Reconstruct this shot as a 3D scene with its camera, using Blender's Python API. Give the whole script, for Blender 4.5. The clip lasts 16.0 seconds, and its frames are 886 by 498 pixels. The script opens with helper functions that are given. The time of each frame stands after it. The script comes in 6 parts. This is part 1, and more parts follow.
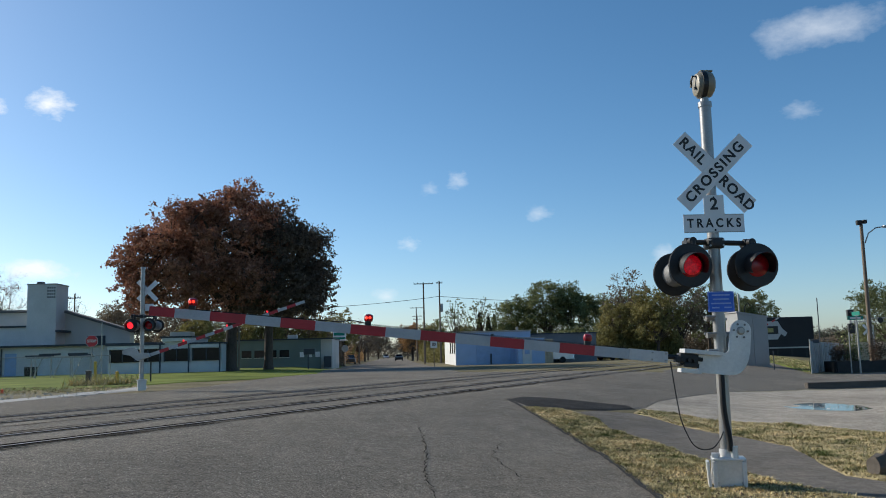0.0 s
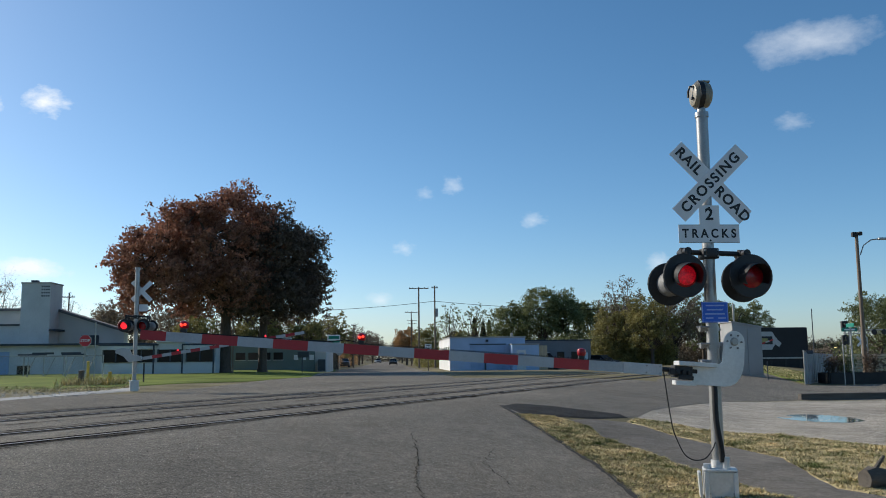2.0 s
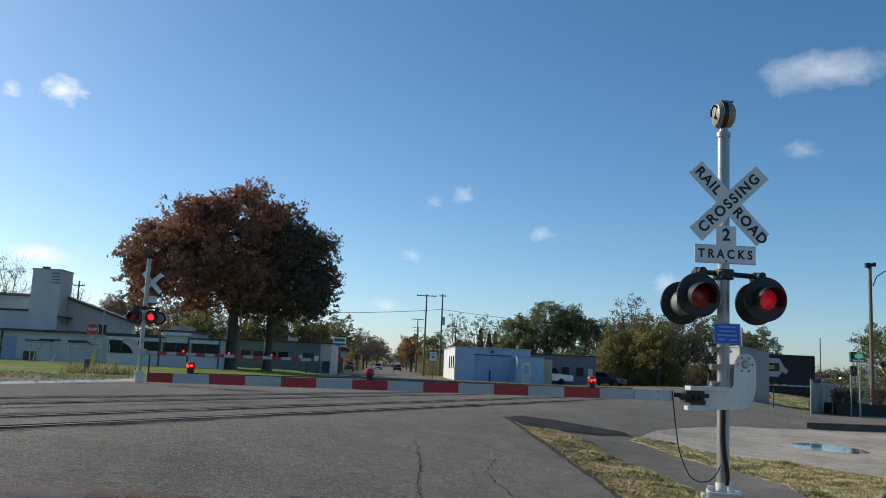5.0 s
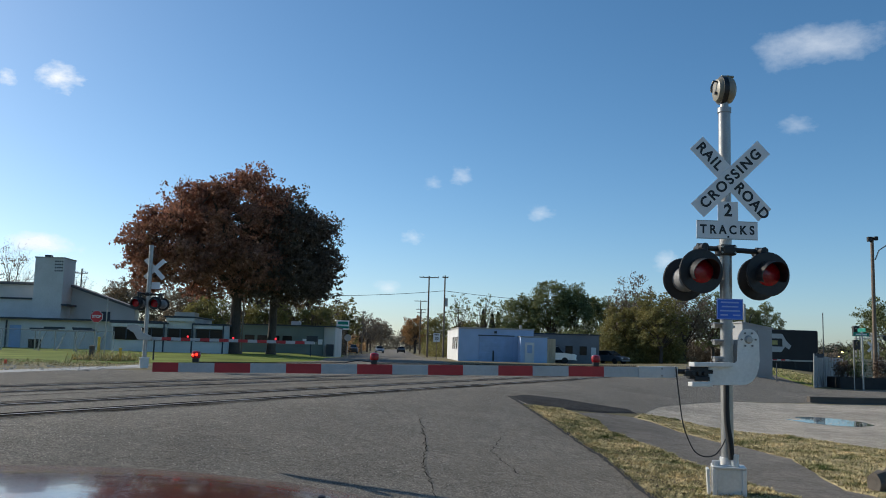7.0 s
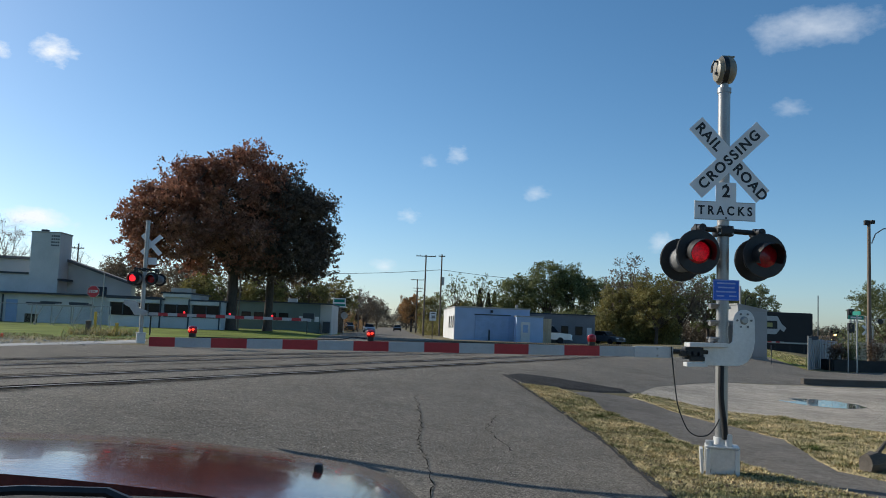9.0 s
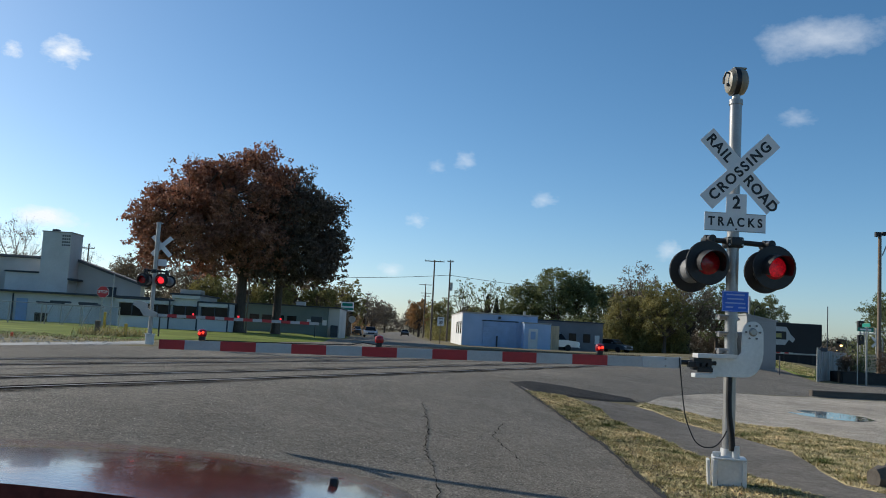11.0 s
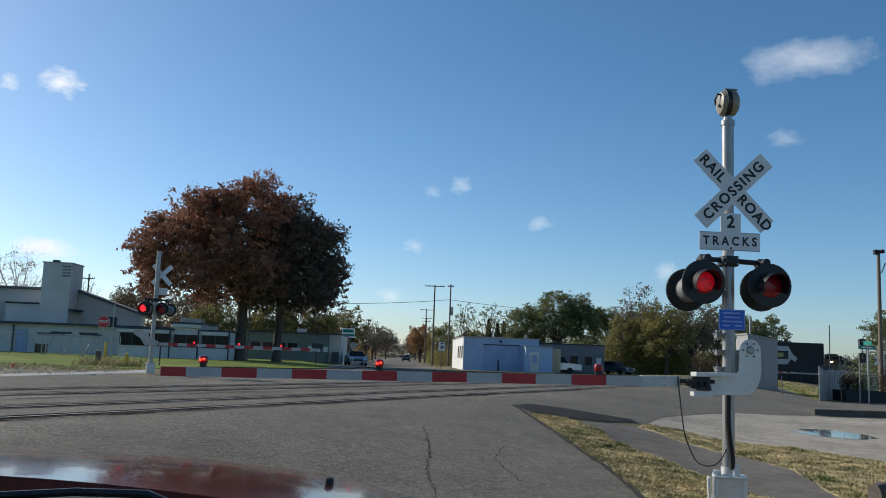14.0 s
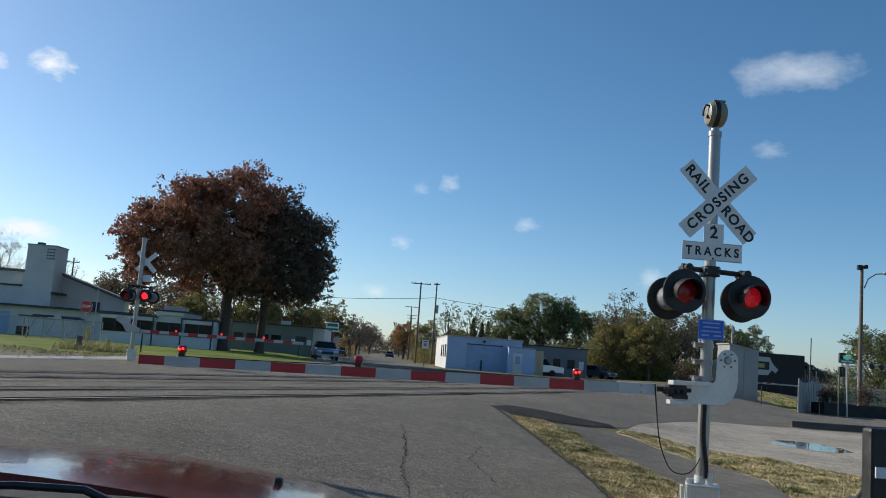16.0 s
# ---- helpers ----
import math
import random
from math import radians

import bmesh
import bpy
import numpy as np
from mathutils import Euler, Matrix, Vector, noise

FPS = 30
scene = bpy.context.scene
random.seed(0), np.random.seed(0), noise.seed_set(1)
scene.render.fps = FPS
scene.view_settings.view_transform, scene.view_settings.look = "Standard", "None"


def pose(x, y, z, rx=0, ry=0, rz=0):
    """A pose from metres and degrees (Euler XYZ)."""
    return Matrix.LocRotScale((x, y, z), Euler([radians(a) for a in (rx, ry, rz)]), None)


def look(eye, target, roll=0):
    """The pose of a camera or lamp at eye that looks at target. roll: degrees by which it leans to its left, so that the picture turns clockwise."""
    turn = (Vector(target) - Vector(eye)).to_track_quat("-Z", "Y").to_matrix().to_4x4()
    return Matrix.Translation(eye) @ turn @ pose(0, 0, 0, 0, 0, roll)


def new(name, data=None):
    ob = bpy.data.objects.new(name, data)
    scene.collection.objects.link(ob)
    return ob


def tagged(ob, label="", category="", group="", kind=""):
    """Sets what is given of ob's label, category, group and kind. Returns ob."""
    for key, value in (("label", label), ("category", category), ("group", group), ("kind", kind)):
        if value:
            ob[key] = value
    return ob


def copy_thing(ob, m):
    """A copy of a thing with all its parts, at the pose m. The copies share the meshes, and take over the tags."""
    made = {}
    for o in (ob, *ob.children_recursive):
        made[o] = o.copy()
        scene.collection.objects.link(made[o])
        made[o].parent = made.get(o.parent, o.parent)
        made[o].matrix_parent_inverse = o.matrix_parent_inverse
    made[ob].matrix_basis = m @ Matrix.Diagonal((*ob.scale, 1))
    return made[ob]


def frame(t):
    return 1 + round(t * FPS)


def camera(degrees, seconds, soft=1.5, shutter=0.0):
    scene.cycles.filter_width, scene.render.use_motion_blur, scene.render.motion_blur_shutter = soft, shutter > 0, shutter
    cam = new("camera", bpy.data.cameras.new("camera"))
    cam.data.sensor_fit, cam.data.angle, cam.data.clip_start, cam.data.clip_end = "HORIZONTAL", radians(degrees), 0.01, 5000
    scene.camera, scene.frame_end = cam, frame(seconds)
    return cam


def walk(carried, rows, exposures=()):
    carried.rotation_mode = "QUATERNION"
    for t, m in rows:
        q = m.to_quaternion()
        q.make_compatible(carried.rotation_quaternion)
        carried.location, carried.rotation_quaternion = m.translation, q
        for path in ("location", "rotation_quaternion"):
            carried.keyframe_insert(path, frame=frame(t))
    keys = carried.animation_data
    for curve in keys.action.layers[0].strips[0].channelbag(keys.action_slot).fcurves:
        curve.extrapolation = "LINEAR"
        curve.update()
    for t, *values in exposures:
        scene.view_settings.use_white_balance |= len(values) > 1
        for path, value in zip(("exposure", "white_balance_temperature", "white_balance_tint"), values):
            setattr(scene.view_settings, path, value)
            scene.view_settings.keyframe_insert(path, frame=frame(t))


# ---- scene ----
cam = camera(54.2, 16.0, 0.95)
EXPOSURE = [(0, -0.02, 5900, 7), (16, -0.09, 5900, 7)]
PATH = [
    (0, (0.026, -0.048, 1.574), (0.138, 1.934, 1.812), -1.5),
    (0.5, (0.018, -0.063, 1.571), (0.133, 1.92, 1.805), -1.3),
    (1, (0.024, -0.057, 1.578), (0.143, 1.926, 1.811), -1.1),
    (1.5, (0.032, -0.042, 1.593), (0.149, 1.941, 1.83), -0.5),
    (2, (0.044, -0.036, 1.59), (0.165, 1.945, 1.839), -0.6),
    (2.5, (0.036, -0.034, 1.591), (0.16, 1.943, 1.865), 0.1),
    (3, (0.025, -0.018, 1.582), (0.149, 1.959, 1.863), 0.3),
    (5.3, (-0.004, -0.001, 1.56), (0.092, 1.979, 1.821), 2.7),
    (5.5, (-0.007, -0.006, 1.561), (0.086, 1.976, 1.814), 2.6),
    (6, (-0.009, -0.008, 1.554), (0.083, 1.975, 1.798), 2.5),
    (6.5, (-0.009, 0.007, 1.549), (0.086, 1.992, 1.777), 2.3),
    (7, (-0.005, -0.007, 1.548), (0.09, 1.978, 1.774), 1.6),
    (7.5, (-0.019, -0.008, 1.541), (0.074, 1.977, 1.768), 1.7),
    (8, (-0.009, -0.024, 1.54), (0.097, 1.965, 1.719), 2.3),
    (8.5, (-0.006, 0.003, 1.535), (0.1, 1.993, 1.713), 2.1),
    (11, (-0.021, -0.029, 1.555), (0.062, 1.96, 1.744), 3.1),
    (11.5, (-0.005, -0.069, 1.564), (0.072, 1.918, 1.776), 2.3),
    (12, (0.019, -0.121, 1.561), (0.1, 1.862, 1.806), 2.3),
    (12.5, (0.017, -0.136, 1.552), (0.101, 1.846, 1.804), 1.9),
    (13, (0.007, -0.114, 1.542), (0.088, 1.869, 1.795), 1.4),
    (13.5, (0.011, -0.117, 1.536), (0.089, 1.866, 1.783), 1.1),
    (14, (0.0, -0.132, 1.528), (0.08, 1.851, 1.774), 2.2),
    (14.5, (0.019, -0.127, 1.535), (0.101, 1.856, 1.782), 3.5),
    (15, (0.032, -0.164, 1.528), (0.115, 1.819, 1.769), 3.6),
    (15.5, (0.032, -0.141, 1.53), (0.137, 1.841, 1.77), 3.9),
    (16, (0.048, -0.151, 1.544), (0.156, 1.831, 1.787), 4.4),
]
walk(cam, [(t, look(eye, target, roll)) for t, eye, target, roll in PATH], EXPOSURE)

SUN_AZ, SUN_EL = -58.0, 26.5      # degrees from the street's direction, and over the horizon


def dir_of(az, el):
    a, e = radians(az), radians(el)
    return Vector((math.sin(a) * math.cos(e), math.cos(a) * math.cos(e), math.sin(e)))


# ---- world and sun ----
world = bpy.data.worlds.new("sky")
scene.world = world
world.use_nodes = True
wn = world.node_tree.nodes
sky = wn.new("ShaderNodeTexSky")
sky.sky_type, sky.sun_disc = "NISHITA", False
sky.sun_elevation, sky.sun_rotation = radians(SUN_EL), radians(SUN_AZ)
sky.air_density, sky.dust_density, sky.ozone_density = 0.74, 0.65, 1.6
tone = wn.new("ShaderNodeHueSaturation")
tone.inputs["Hue"].default_value, tone.inputs["Saturation"].default_value = 0.492, 1.18
world.node_tree.links.new(sky.outputs[0], tone.inputs["Color"])
world.node_tree.links.new(tone.outputs[0], wn["Background"].inputs[0])
wn["Background"].inputs[1].default_value = 0.125
sun = new("sun", bpy.data.lights.new("sun", "SUN"))
sun.data.energy, sun.data.angle, sun.data.color = 5.0, radians(0.5), (1.0, 0.87, 0.70)
sun.matrix_world = look(dir_of(SUN_AZ, SUN_EL) * 60, (0, 0, 0))


# ---- materials ----
def mat(name, color, rough=0.7, metal=0.0, var=0.25, scale=3.0, fine=40.0, bump=0.15, emit=0.0, coat=0.0, tint=None, stretch=None, rand=0.0, alpha=1.0, trans=0.0):
    """A surface with blotches at one scale, grain at another, fine relief; rand varies the pieces."""
    m = bpy.data.materials.new(name)
    m.use_nodes = True
    nt = m.node_tree
    n, ln = nt.nodes, nt.links.new
    b = n["Principled BSDF"]
    tc = n.new("ShaderNodeTexCoord")
    src = tc.outputs["Object"]
    if stretch:
        mp = n.new("ShaderNodeMapping")
        mp.inputs["Scale"].default_value = stretch
        ln(src, mp.inputs[0])
        src = mp.outputs[0]
    n1, n2 = n.new("ShaderNodeTexNoise"), n.new("ShaderNodeTexNoise")
    for nd, s, det in ((n1, scale, 5.0), (n2, fine, 3.0)):
        nd.inputs["Scale"].default_value, nd.inputs["Detail"].default_value = s, det
        ln(src, nd.inputs["Vector"])
    mixf = n.new("ShaderNodeMath")
    mixf.operation = "MULTIPLY_ADD"
    ln(n1.outputs[0], mixf.inputs[0])
    mixf.inputs[1].default_value = 0.6
    half = n.new("ShaderNodeMath")
    half.operation = "MULTIPLY"
    half.inputs[1].default_value = 0.4
    ln(n2.outputs[0], half.inputs[0])
    ln(half.outputs[0], mixf.inputs[2])
    ramp = n.new("ShaderNodeValToRGB")
    dark = [c * (1 - var) for c in color]
    light = [min(1, c * (1 + var)) for c in (tint or color)]
    ramp.color_ramp.elements[0].position, ramp.color_ramp.elements[1].position = 0.34, 0.66
    ramp.color_ramp.elements[0].color = (*dark, 1)
    ramp.color_ramp.elements[1].color = (*light, 1)
    ln(mixf.outputs[0], ramp.inputs[0])
    out = ramp.outputs[0]
    if rand:
        oi, hsv = n.new("ShaderNodeObjectInfo"), n.new("ShaderNodeHueSaturation")
        gi = n.new("ShaderNodeNewGeometry")
        add = n.new("ShaderNodeMath")
        add.operation = "ADD"
        ln(oi.outputs["Random"], add.inputs[0])
        ln(gi.outputs["Random Per Island"], add.inputs[1])
        fr = n.new("ShaderNodeMath")
        fr.operation = "FRACT"
        ln(add.outputs[0], fr.inputs[0])
        mr = n.new("ShaderNodeMapRange")
        mr.inputs["To Min"].default_value, mr.inputs["To Max"].default_value = 1 - rand, 1 + rand
        ln(fr.outputs[0], mr.inputs[0])
        ln(mr.outputs[0], hsv.inputs["Value"])
        ln(out, hsv.inputs["Color"])
        out = hsv.outputs[0]
    ln(out, b.inputs["Base Color"])
    b.inputs["Roughness"].default_value, b.inputs["Metallic"].default_value = rough, metal
    b.inputs["Coat Weight"].default_value = coat
    b.inputs["Transmission Weight"].default_value = trans
    if bump:
        bp = n.new("ShaderNodeBump")
        bp.inputs["Strength"].default_value, bp.inputs["Distance"].default_value = bump, 0.02
        ln(n2.outputs[0], bp.inputs["Height"])
        ln(bp.outputs[0], b.inputs["Normal"])
    if emit:
        b.inputs["Emission Strength"].default_value = emit
        ln(out, b.inputs["Emission Color"])
    return m


def leaf_mat(name, c1, c2, rand=0.35):
    """Leaves: two tones in patches, light passing through."""
    m = mat(name, c1, 0.75, var=0.2, scale=0.35, fine=2.0, bump=0, tint=c2, rand=rand)
    nt = m.node_tree
    b, out = nt.nodes["Principled BSDF"], nt.nodes["Material Output"]
    tr, mx = nt.nodes.new("ShaderNodeBsdfTranslucent"), nt.nodes.new("ShaderNodeMixShader")
    mx.inputs[0].default_value = 0.3
    nt.links.new(b.inputs["Base Color"].links[0].from_socket, tr.inputs[0])
    nt.links.new(b.outputs[0], mx.inputs[1])
    nt.links.new(tr.outputs[0], mx.inputs[2])
    nt.links.new(mx.outputs[0], out.inputs[0])
    return m


def asphalt_mat(name, color, grit=0.75, blot=0.18):
    """Worn asphalt: pale stones in dark binder, mottling by the hand's width, faint wide stains."""
    m = mat(name, color, 0.88, var=0.0, bump=0)
    n, ln = m.node_tree.nodes, m.node_tree.links.new
    b = n["Principled BSDF"]
    tc = n.new("ShaderNodeTexCoord")
    total = None
    for sc, amp, det in ((0.22, blot, 3.0), (1.7, blot * 0.8, 5.0), (9.0, 0.2, 4.0), (42.0, grit, 3.0), (130.0, grit, 2.0)):
        t = n.new("ShaderNodeTexNoise")
        t.inputs["Scale"].default_value, t.inputs["Detail"].default_value = sc, det
        ln(tc.outputs["Object"], t.inputs["Vector"])
        f = n.new("ShaderNodeMapRange")
        f.inputs["From Min"].default_value, f.inputs["From Max"].default_value = 0.25, 0.75
        f.inputs["To Min"].default_value, f.inputs["To Max"].default_value = 1 - amp, 1 + amp
        ln(t.outputs[0], f.inputs[0])
        if total is None:
            total = f.outputs[0]
        else:
            k = n.new("ShaderNodeMath")
            k.operation = "MULTIPLY"
            ln(total, k.inputs[0])
            ln(f.outputs[0], k.inputs[1])
            total = k.outputs[0]
    v = n.new("ShaderNodeVectorMath")
    v.operation = "SCALE"
    v.inputs[0].default_value = color
    ln(total, v.inputs["Scale"])
    ln(v.outputs[0], b.inputs["Base Color"])
    bp = n.new("ShaderNodeBump")
    bp.inputs["Strength"].default_value, bp.inputs["Distance"].default_value = 0.9, 0.015
    ln(t.outputs[0], bp.inputs["Height"])
    ln(bp.outputs[0], b.inputs["Normal"])
    return m


ASPHALT = asphalt_mat("asphalt", (0.21, 0.187, 0.153))
ASPHALT_DARK = asphalt_mat("dark_patch", (0.048, 0.045, 0.042), 0.4, 0.3)
ASPHALT_PATH = asphalt_mat("asphalt_path", (0.18, 0.162, 0.138), 0.35, 0.25)
TAR = mat("tar", (0.011, 0.010, 0.009), 1.0, var=0.3)
GRAVEL = asphalt_mat("gravel", (0.42, 0.37, 0.30), 0.45, 0.3)
EARTH = mat("earth", (0.15, 0.135, 0.075), 0.95, var=0.4, scale=0.25, fine=6, bump=0.6, tint=(0.2, 0.17, 0.1))
LAWN = mat("lawn_grass", (0.10, 0.14, 0.022), 0.9, var=0.35, scale=0.3, fine=12, bump=0.5, tint=(0.17, 0.2, 0.04))
VERGE = mat("verge_soil", (0.13, 0.115, 0.055), 0.95, var=0.5, scale=2.6, fine=30, bump=0.9, tint=(0.44, 0.35, 0.19))
BLADES = mat("grass_blades", (0.12, 0.165, 0.04), 0.8, var=0.3, scale=1.3, fine=6.0, bump=0, tint=(0.60, 0.47, 0.26), rand=0.45)
CONCRETE = mat("concrete", (0.36, 0.35, 0.33), 0.9, var=0.2, scale=1.5, fine=30, bump=0.3)
for ground_mat in (ASPHALT, ASPHALT_DARK, ASPHALT_PATH, GRAVEL, EARTH, LAWN, VERGE, BLADES, TAR):
    ground_mat.node_tree.nodes["Principled BSDF"].inputs["Specular IOR Level"].default_value = 0.08
TAR.node_tree.nodes["Principled BSDF"].inputs["Specular IOR Level"].default_value = 0.0
PUDDLE = mat("puddle_water", (0.09, 0.09, 0.085), 0.04, var=0.2, bump=0)
STEEL_RAIL = mat("rail_steel", (0.36, 0.33, 0.30), 0.6, metal=0.2, var=0.3, scale=4, fine=60)
GALV = mat("galvanised_steel", (0.33, 0.325, 0.31), 0.42, metal=0.7, var=0.14, scale=6, fine=60, bump=0.1)
ALU = mat("aluminium_paint", (0.38, 0.38, 0.375), 0.42, metal=0.55, var=0.12, scale=4, fine=50, bump=0.1)
WHITE = mat("white_paint", (0.52, 0.515, 0.51), 0.5, var=0.1, scale=5, fine=50, bump=0.05)
SIGN_WHITE = mat("sign_sheeting", (0.70, 0.70, 0.70), 0.45, var=0.06, scale=6, fine=80, bump=0.03)
RED = mat("red_sheeting", (0.36, 0.016, 0.022), 0.4, var=0.15, scale=5, fine=50, bump=0.05)
MAST_STEEL = mat("mast_steel", (0.31, 0.305, 0.295), 0.36, metal=0.55, var=0.16, scale=5, fine=60, bump=0.12)
CAST_ALU = mat("cast_aluminium", (0.62, 0.615, 0.60), 0.4, metal=0.2, var=0.12, scale=2.5, fine=30, bump=0.03)
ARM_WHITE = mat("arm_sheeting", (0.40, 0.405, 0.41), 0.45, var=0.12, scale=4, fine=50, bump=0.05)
BLACK = mat("black_paint", (0.012, 0.012, 0.013), 0.5, var=0.4, scale=5, fine=40)
RUBBER = mat("black_rubber", (0.014, 0.014, 0.015), 0.75, var=0.3, scale=8, fine=50)
BLUE_SIGN = mat("blue_sheeting", (0.03, 0.12, 0.60), 0.4, var=0.12, scale=6, fine=60, bump=0.03)
GREEN_SIGN = mat("green_sheeting", (0.01, 0.2, 0.14), 0.4, var=0.12)
TAN = mat("bell_paint", (0.24, 0.215, 0.16), 0.45, var=0.15, scale=9, fine=60, bump=0.05)
BARK = mat("bark", (0.085, 0.065, 0.05), 0.95, var=0.4, scale=2, fine=14, bump=0.8, stretch=(1, 1, 0.25))
POLE_WOOD = mat("pole_wood", (0.17, 0.13, 0.095), 0.9, var=0.3, scale=3, fine=25, bump=0.4, stretch=(4, 4, 0.3))
LENS_DARK = mat("red_lens", (0.30, 0.004, 0.012), 0.22, var=0.3, scale=14, fine=60, bump=0.1)
LENS_LIT = mat("lit_red_lens", (0.60, 0.004, 0.016), 0.3, var=0.5, scale=11, fine=45, emit=0.24)
LENS_BRIGHT = mat("bright_red_lens", (0.9, 0.02, 0.03), 0.3, var=0.1, emit=1.3)
LED_RED = mat("red_led", (1.0, 0.03, 0.012), 0.4, var=0.1, emit=2.6)
HEADLIGHT = mat("headlight_glow", (1.0, 0.55, 0.20), 0.3, var=0.05, emit=7.0)


# ---- mesh helpers ----
def box(bm, c, s, m=None, bev=0.0):
    """A box with centre c and size s, bevelled if asked, turned by m."""
    r = bmesh.ops.create_cube(bm, size=1.0)
    vs = r["verts"]
    bmesh.ops.scale(bm, vec=s, verts=vs)
    if bev:
        es = {e for v in vs for e in v.link_edges}
        vs = list({v for f in bmesh.ops.bevel(bm, geom=list(es), offset=bev, segments=2, affect="EDGES", profile=0.6)["faces"] for v in f.verts} | {v for v in vs if v.is_valid})
    bmesh.ops.translate(bm, vec=c, verts=vs)
    if m is not None:
        bmesh.ops.transform(bm, matrix=m, verts=vs)
    return vs


def rod(bm, a, b, r0, r1=None, seg=12):
    """A round bar from a to b, tapered from r0 to r1."""
    a, b = Vector(a), Vector(b)
    r1 = r0 if r1 is None else r1
    d = b - a
    m = Matrix.Translation((a + b) / 2) @ d.to_track_quat("Z", "Y").to_matrix().to_4x4()
    return bmesh.ops.create_cone(bm, cap_ends=True, segments=seg, radius1=r0, radius2=r1, depth=d.length, matrix=m)["verts"]


def tube(bm, pts, r, seg=8):
    """A bent bar or cable through the points."""
    pts = [Vector(p) for p in pts]
    rings = []
    for i, p in enumerate(pts):
        d = (pts[min(i + 1, len(pts) - 1)] - pts[max(i - 1, 0)]).normalized()
        q = d.to_track_quat("Z", "Y")
        rings.append([bm.verts.new(p + q @ Vector((r * math.cos(a), r * math.sin(a), 0))) for a in (2 * math.pi * k / seg for k in range(seg))])
    for u, v in zip(rings, rings[1:]):
        for k in range(seg):
            bm.faces.new((u[k], u[(k + 1) % seg], v[(k + 1) % seg], v[k]))
    bm.faces.new(rings[0][::-1])
    bm.faces.new(rings[-1])


def lathe(bm, prof, c, axis="Y", seg=28):
    """A turned form: prof holds (radius, along) pairs, round an axis through c."""
    c = Vector(c)
    rings = []
    for r, h in prof:
        ring = []
        for k in range(seg):
            a = 2 * math.pi * k / seg
            u, v = r * math.cos(a), r * math.sin(a)
            ring.append(bm.verts.new(c + {"Y": Vector((u, h, v)), "Z": Vector((u, v, h)), "X": Vector((h, u, v))}[axis]))
        rings.append(ring)
    for p, q in zip(rings, rings[1:]):
        for k in range(seg):
            bm.faces.new((p[k], p[(k + 1) % seg], q[(k + 1) % seg], q[k]))
    if prof[0][0] > 1e-4:
        bm.faces.new(rings[0])
    if prof[-1][0] > 1e-4:
        bm.faces.new(rings[-1])
    return rings


def slab(bm, pts, y0, y1):
    """An outline in x and z, drawn out from y0 to y1."""
    f = [bm.verts.new((x, y0, z)) for x, z in pts]
    g = [bm.verts.new((x, y1, z)) for x, z in pts]
    n = len(pts)
    bm.faces.new(f)
    bm.faces.new(g[::-1])
    for k in range(n):
        bm.faces.new((f[k], g[k], g[(k + 1) % n], f[(k + 1) % n]))


def part(name, bm, material, parent=None, label="", smooth=False):
    """Links a bmesh as one mesh object under a thing or a part."""
    bmesh.ops.recalc_face_normals(bm, faces=bm.faces[:])
    me = bpy.data.meshes.new(name)
    bm.to_mesh(me)
    bm.free()
    for k in (material if isinstance(material, (list, tuple)) else [material]):
        me.materials.append(k)
    if smooth:
        for p in me.polygons:
            p.use_smooth = True
        me.set_sharp_from_angle(angle=radians(40))
    ob = new(name, me)
    if parent is not None:
        ob.parent = parent
    if label:
        ob["label"] = label
    return ob


def thing(name, label, category, at=(0, 0, 0), rz=0.0, group="", kind=""):
    ob = new(name)
    ob.matrix_basis = pose(*at, 0, 0, rz)
    return tagged(ob, label, category, group, kind)


def boxpart(name, c, s, material, parent, bev=0.0, label="", m=None):
    bm = bmesh.new()
    box(bm, c, s, m, bev)
    return part(name, bm, material, parent, label)


def rodpart(name, a, b, r, material, parent, r1=None, seg=12, label=""):
    bm = bmesh.new()
    rod(bm, a, b, r, r1, seg)
    return part(name, bm, material, parent, label, smooth=True)


def writing(name, body, size, material, parent, m, label="", squeeze=1.0, thick=0.002, gap=1.0):
    """Letters of the built-in font as a mesh, centred on m's origin in its xy plane."""
    cu = bpy.data.curves.new(name, "FONT")
    cu.body, cu.size, cu.align_x, cu.align_y, cu.extrude = body, size, "CENTER", "CENTER", thick
    cu.offset, cu.space_character = size * 0.028, gap
    tmp = bpy.data.objects.new(name, cu)
    me = bpy.data.meshes.new_from_object(tmp)
    bpy.data.objects.remove(tmp)
    me.transform(m @ Matrix.Diagonal((squeeze, 1, 1, 1)))
    me.materials.append(material)
    ob = new(name, me)
    ob.parent = parent
    if label:
        ob["label"] = label
    return ob


# ---- the lie of the land ----
TRACK_DEG = 29.6                      # the rails' bearing off the street
UX, UY = math.sin(radians(TRACK_DEG)), math.cos(radians(TRACK_DEG))
NX, NY = UY, -UX


def across(x, y):
    return NX * x + NY * y


def ease(a, b, v):
    v = min(1.0, max(0.0, (v - a) / (b - a)))
    return v * v * (3 - 2 * v)


def land(x, y):
    """Height of the ground: low lot, a rise to the rails, a slow fall down the street beyond."""
    n = across(x, y)
    z = -0.1 + 0.6 * ease(1.5, 9.3, -n)
    left = ease(-6.5, -10.0, x) if y > 20 else 0.0
    z -= (1 - left) * (0.28 * ease(60, 95, y) + 0.25 * ease(95, 170, y)) * ease(17, 30, -n)
    z += left * 0.06
    return z


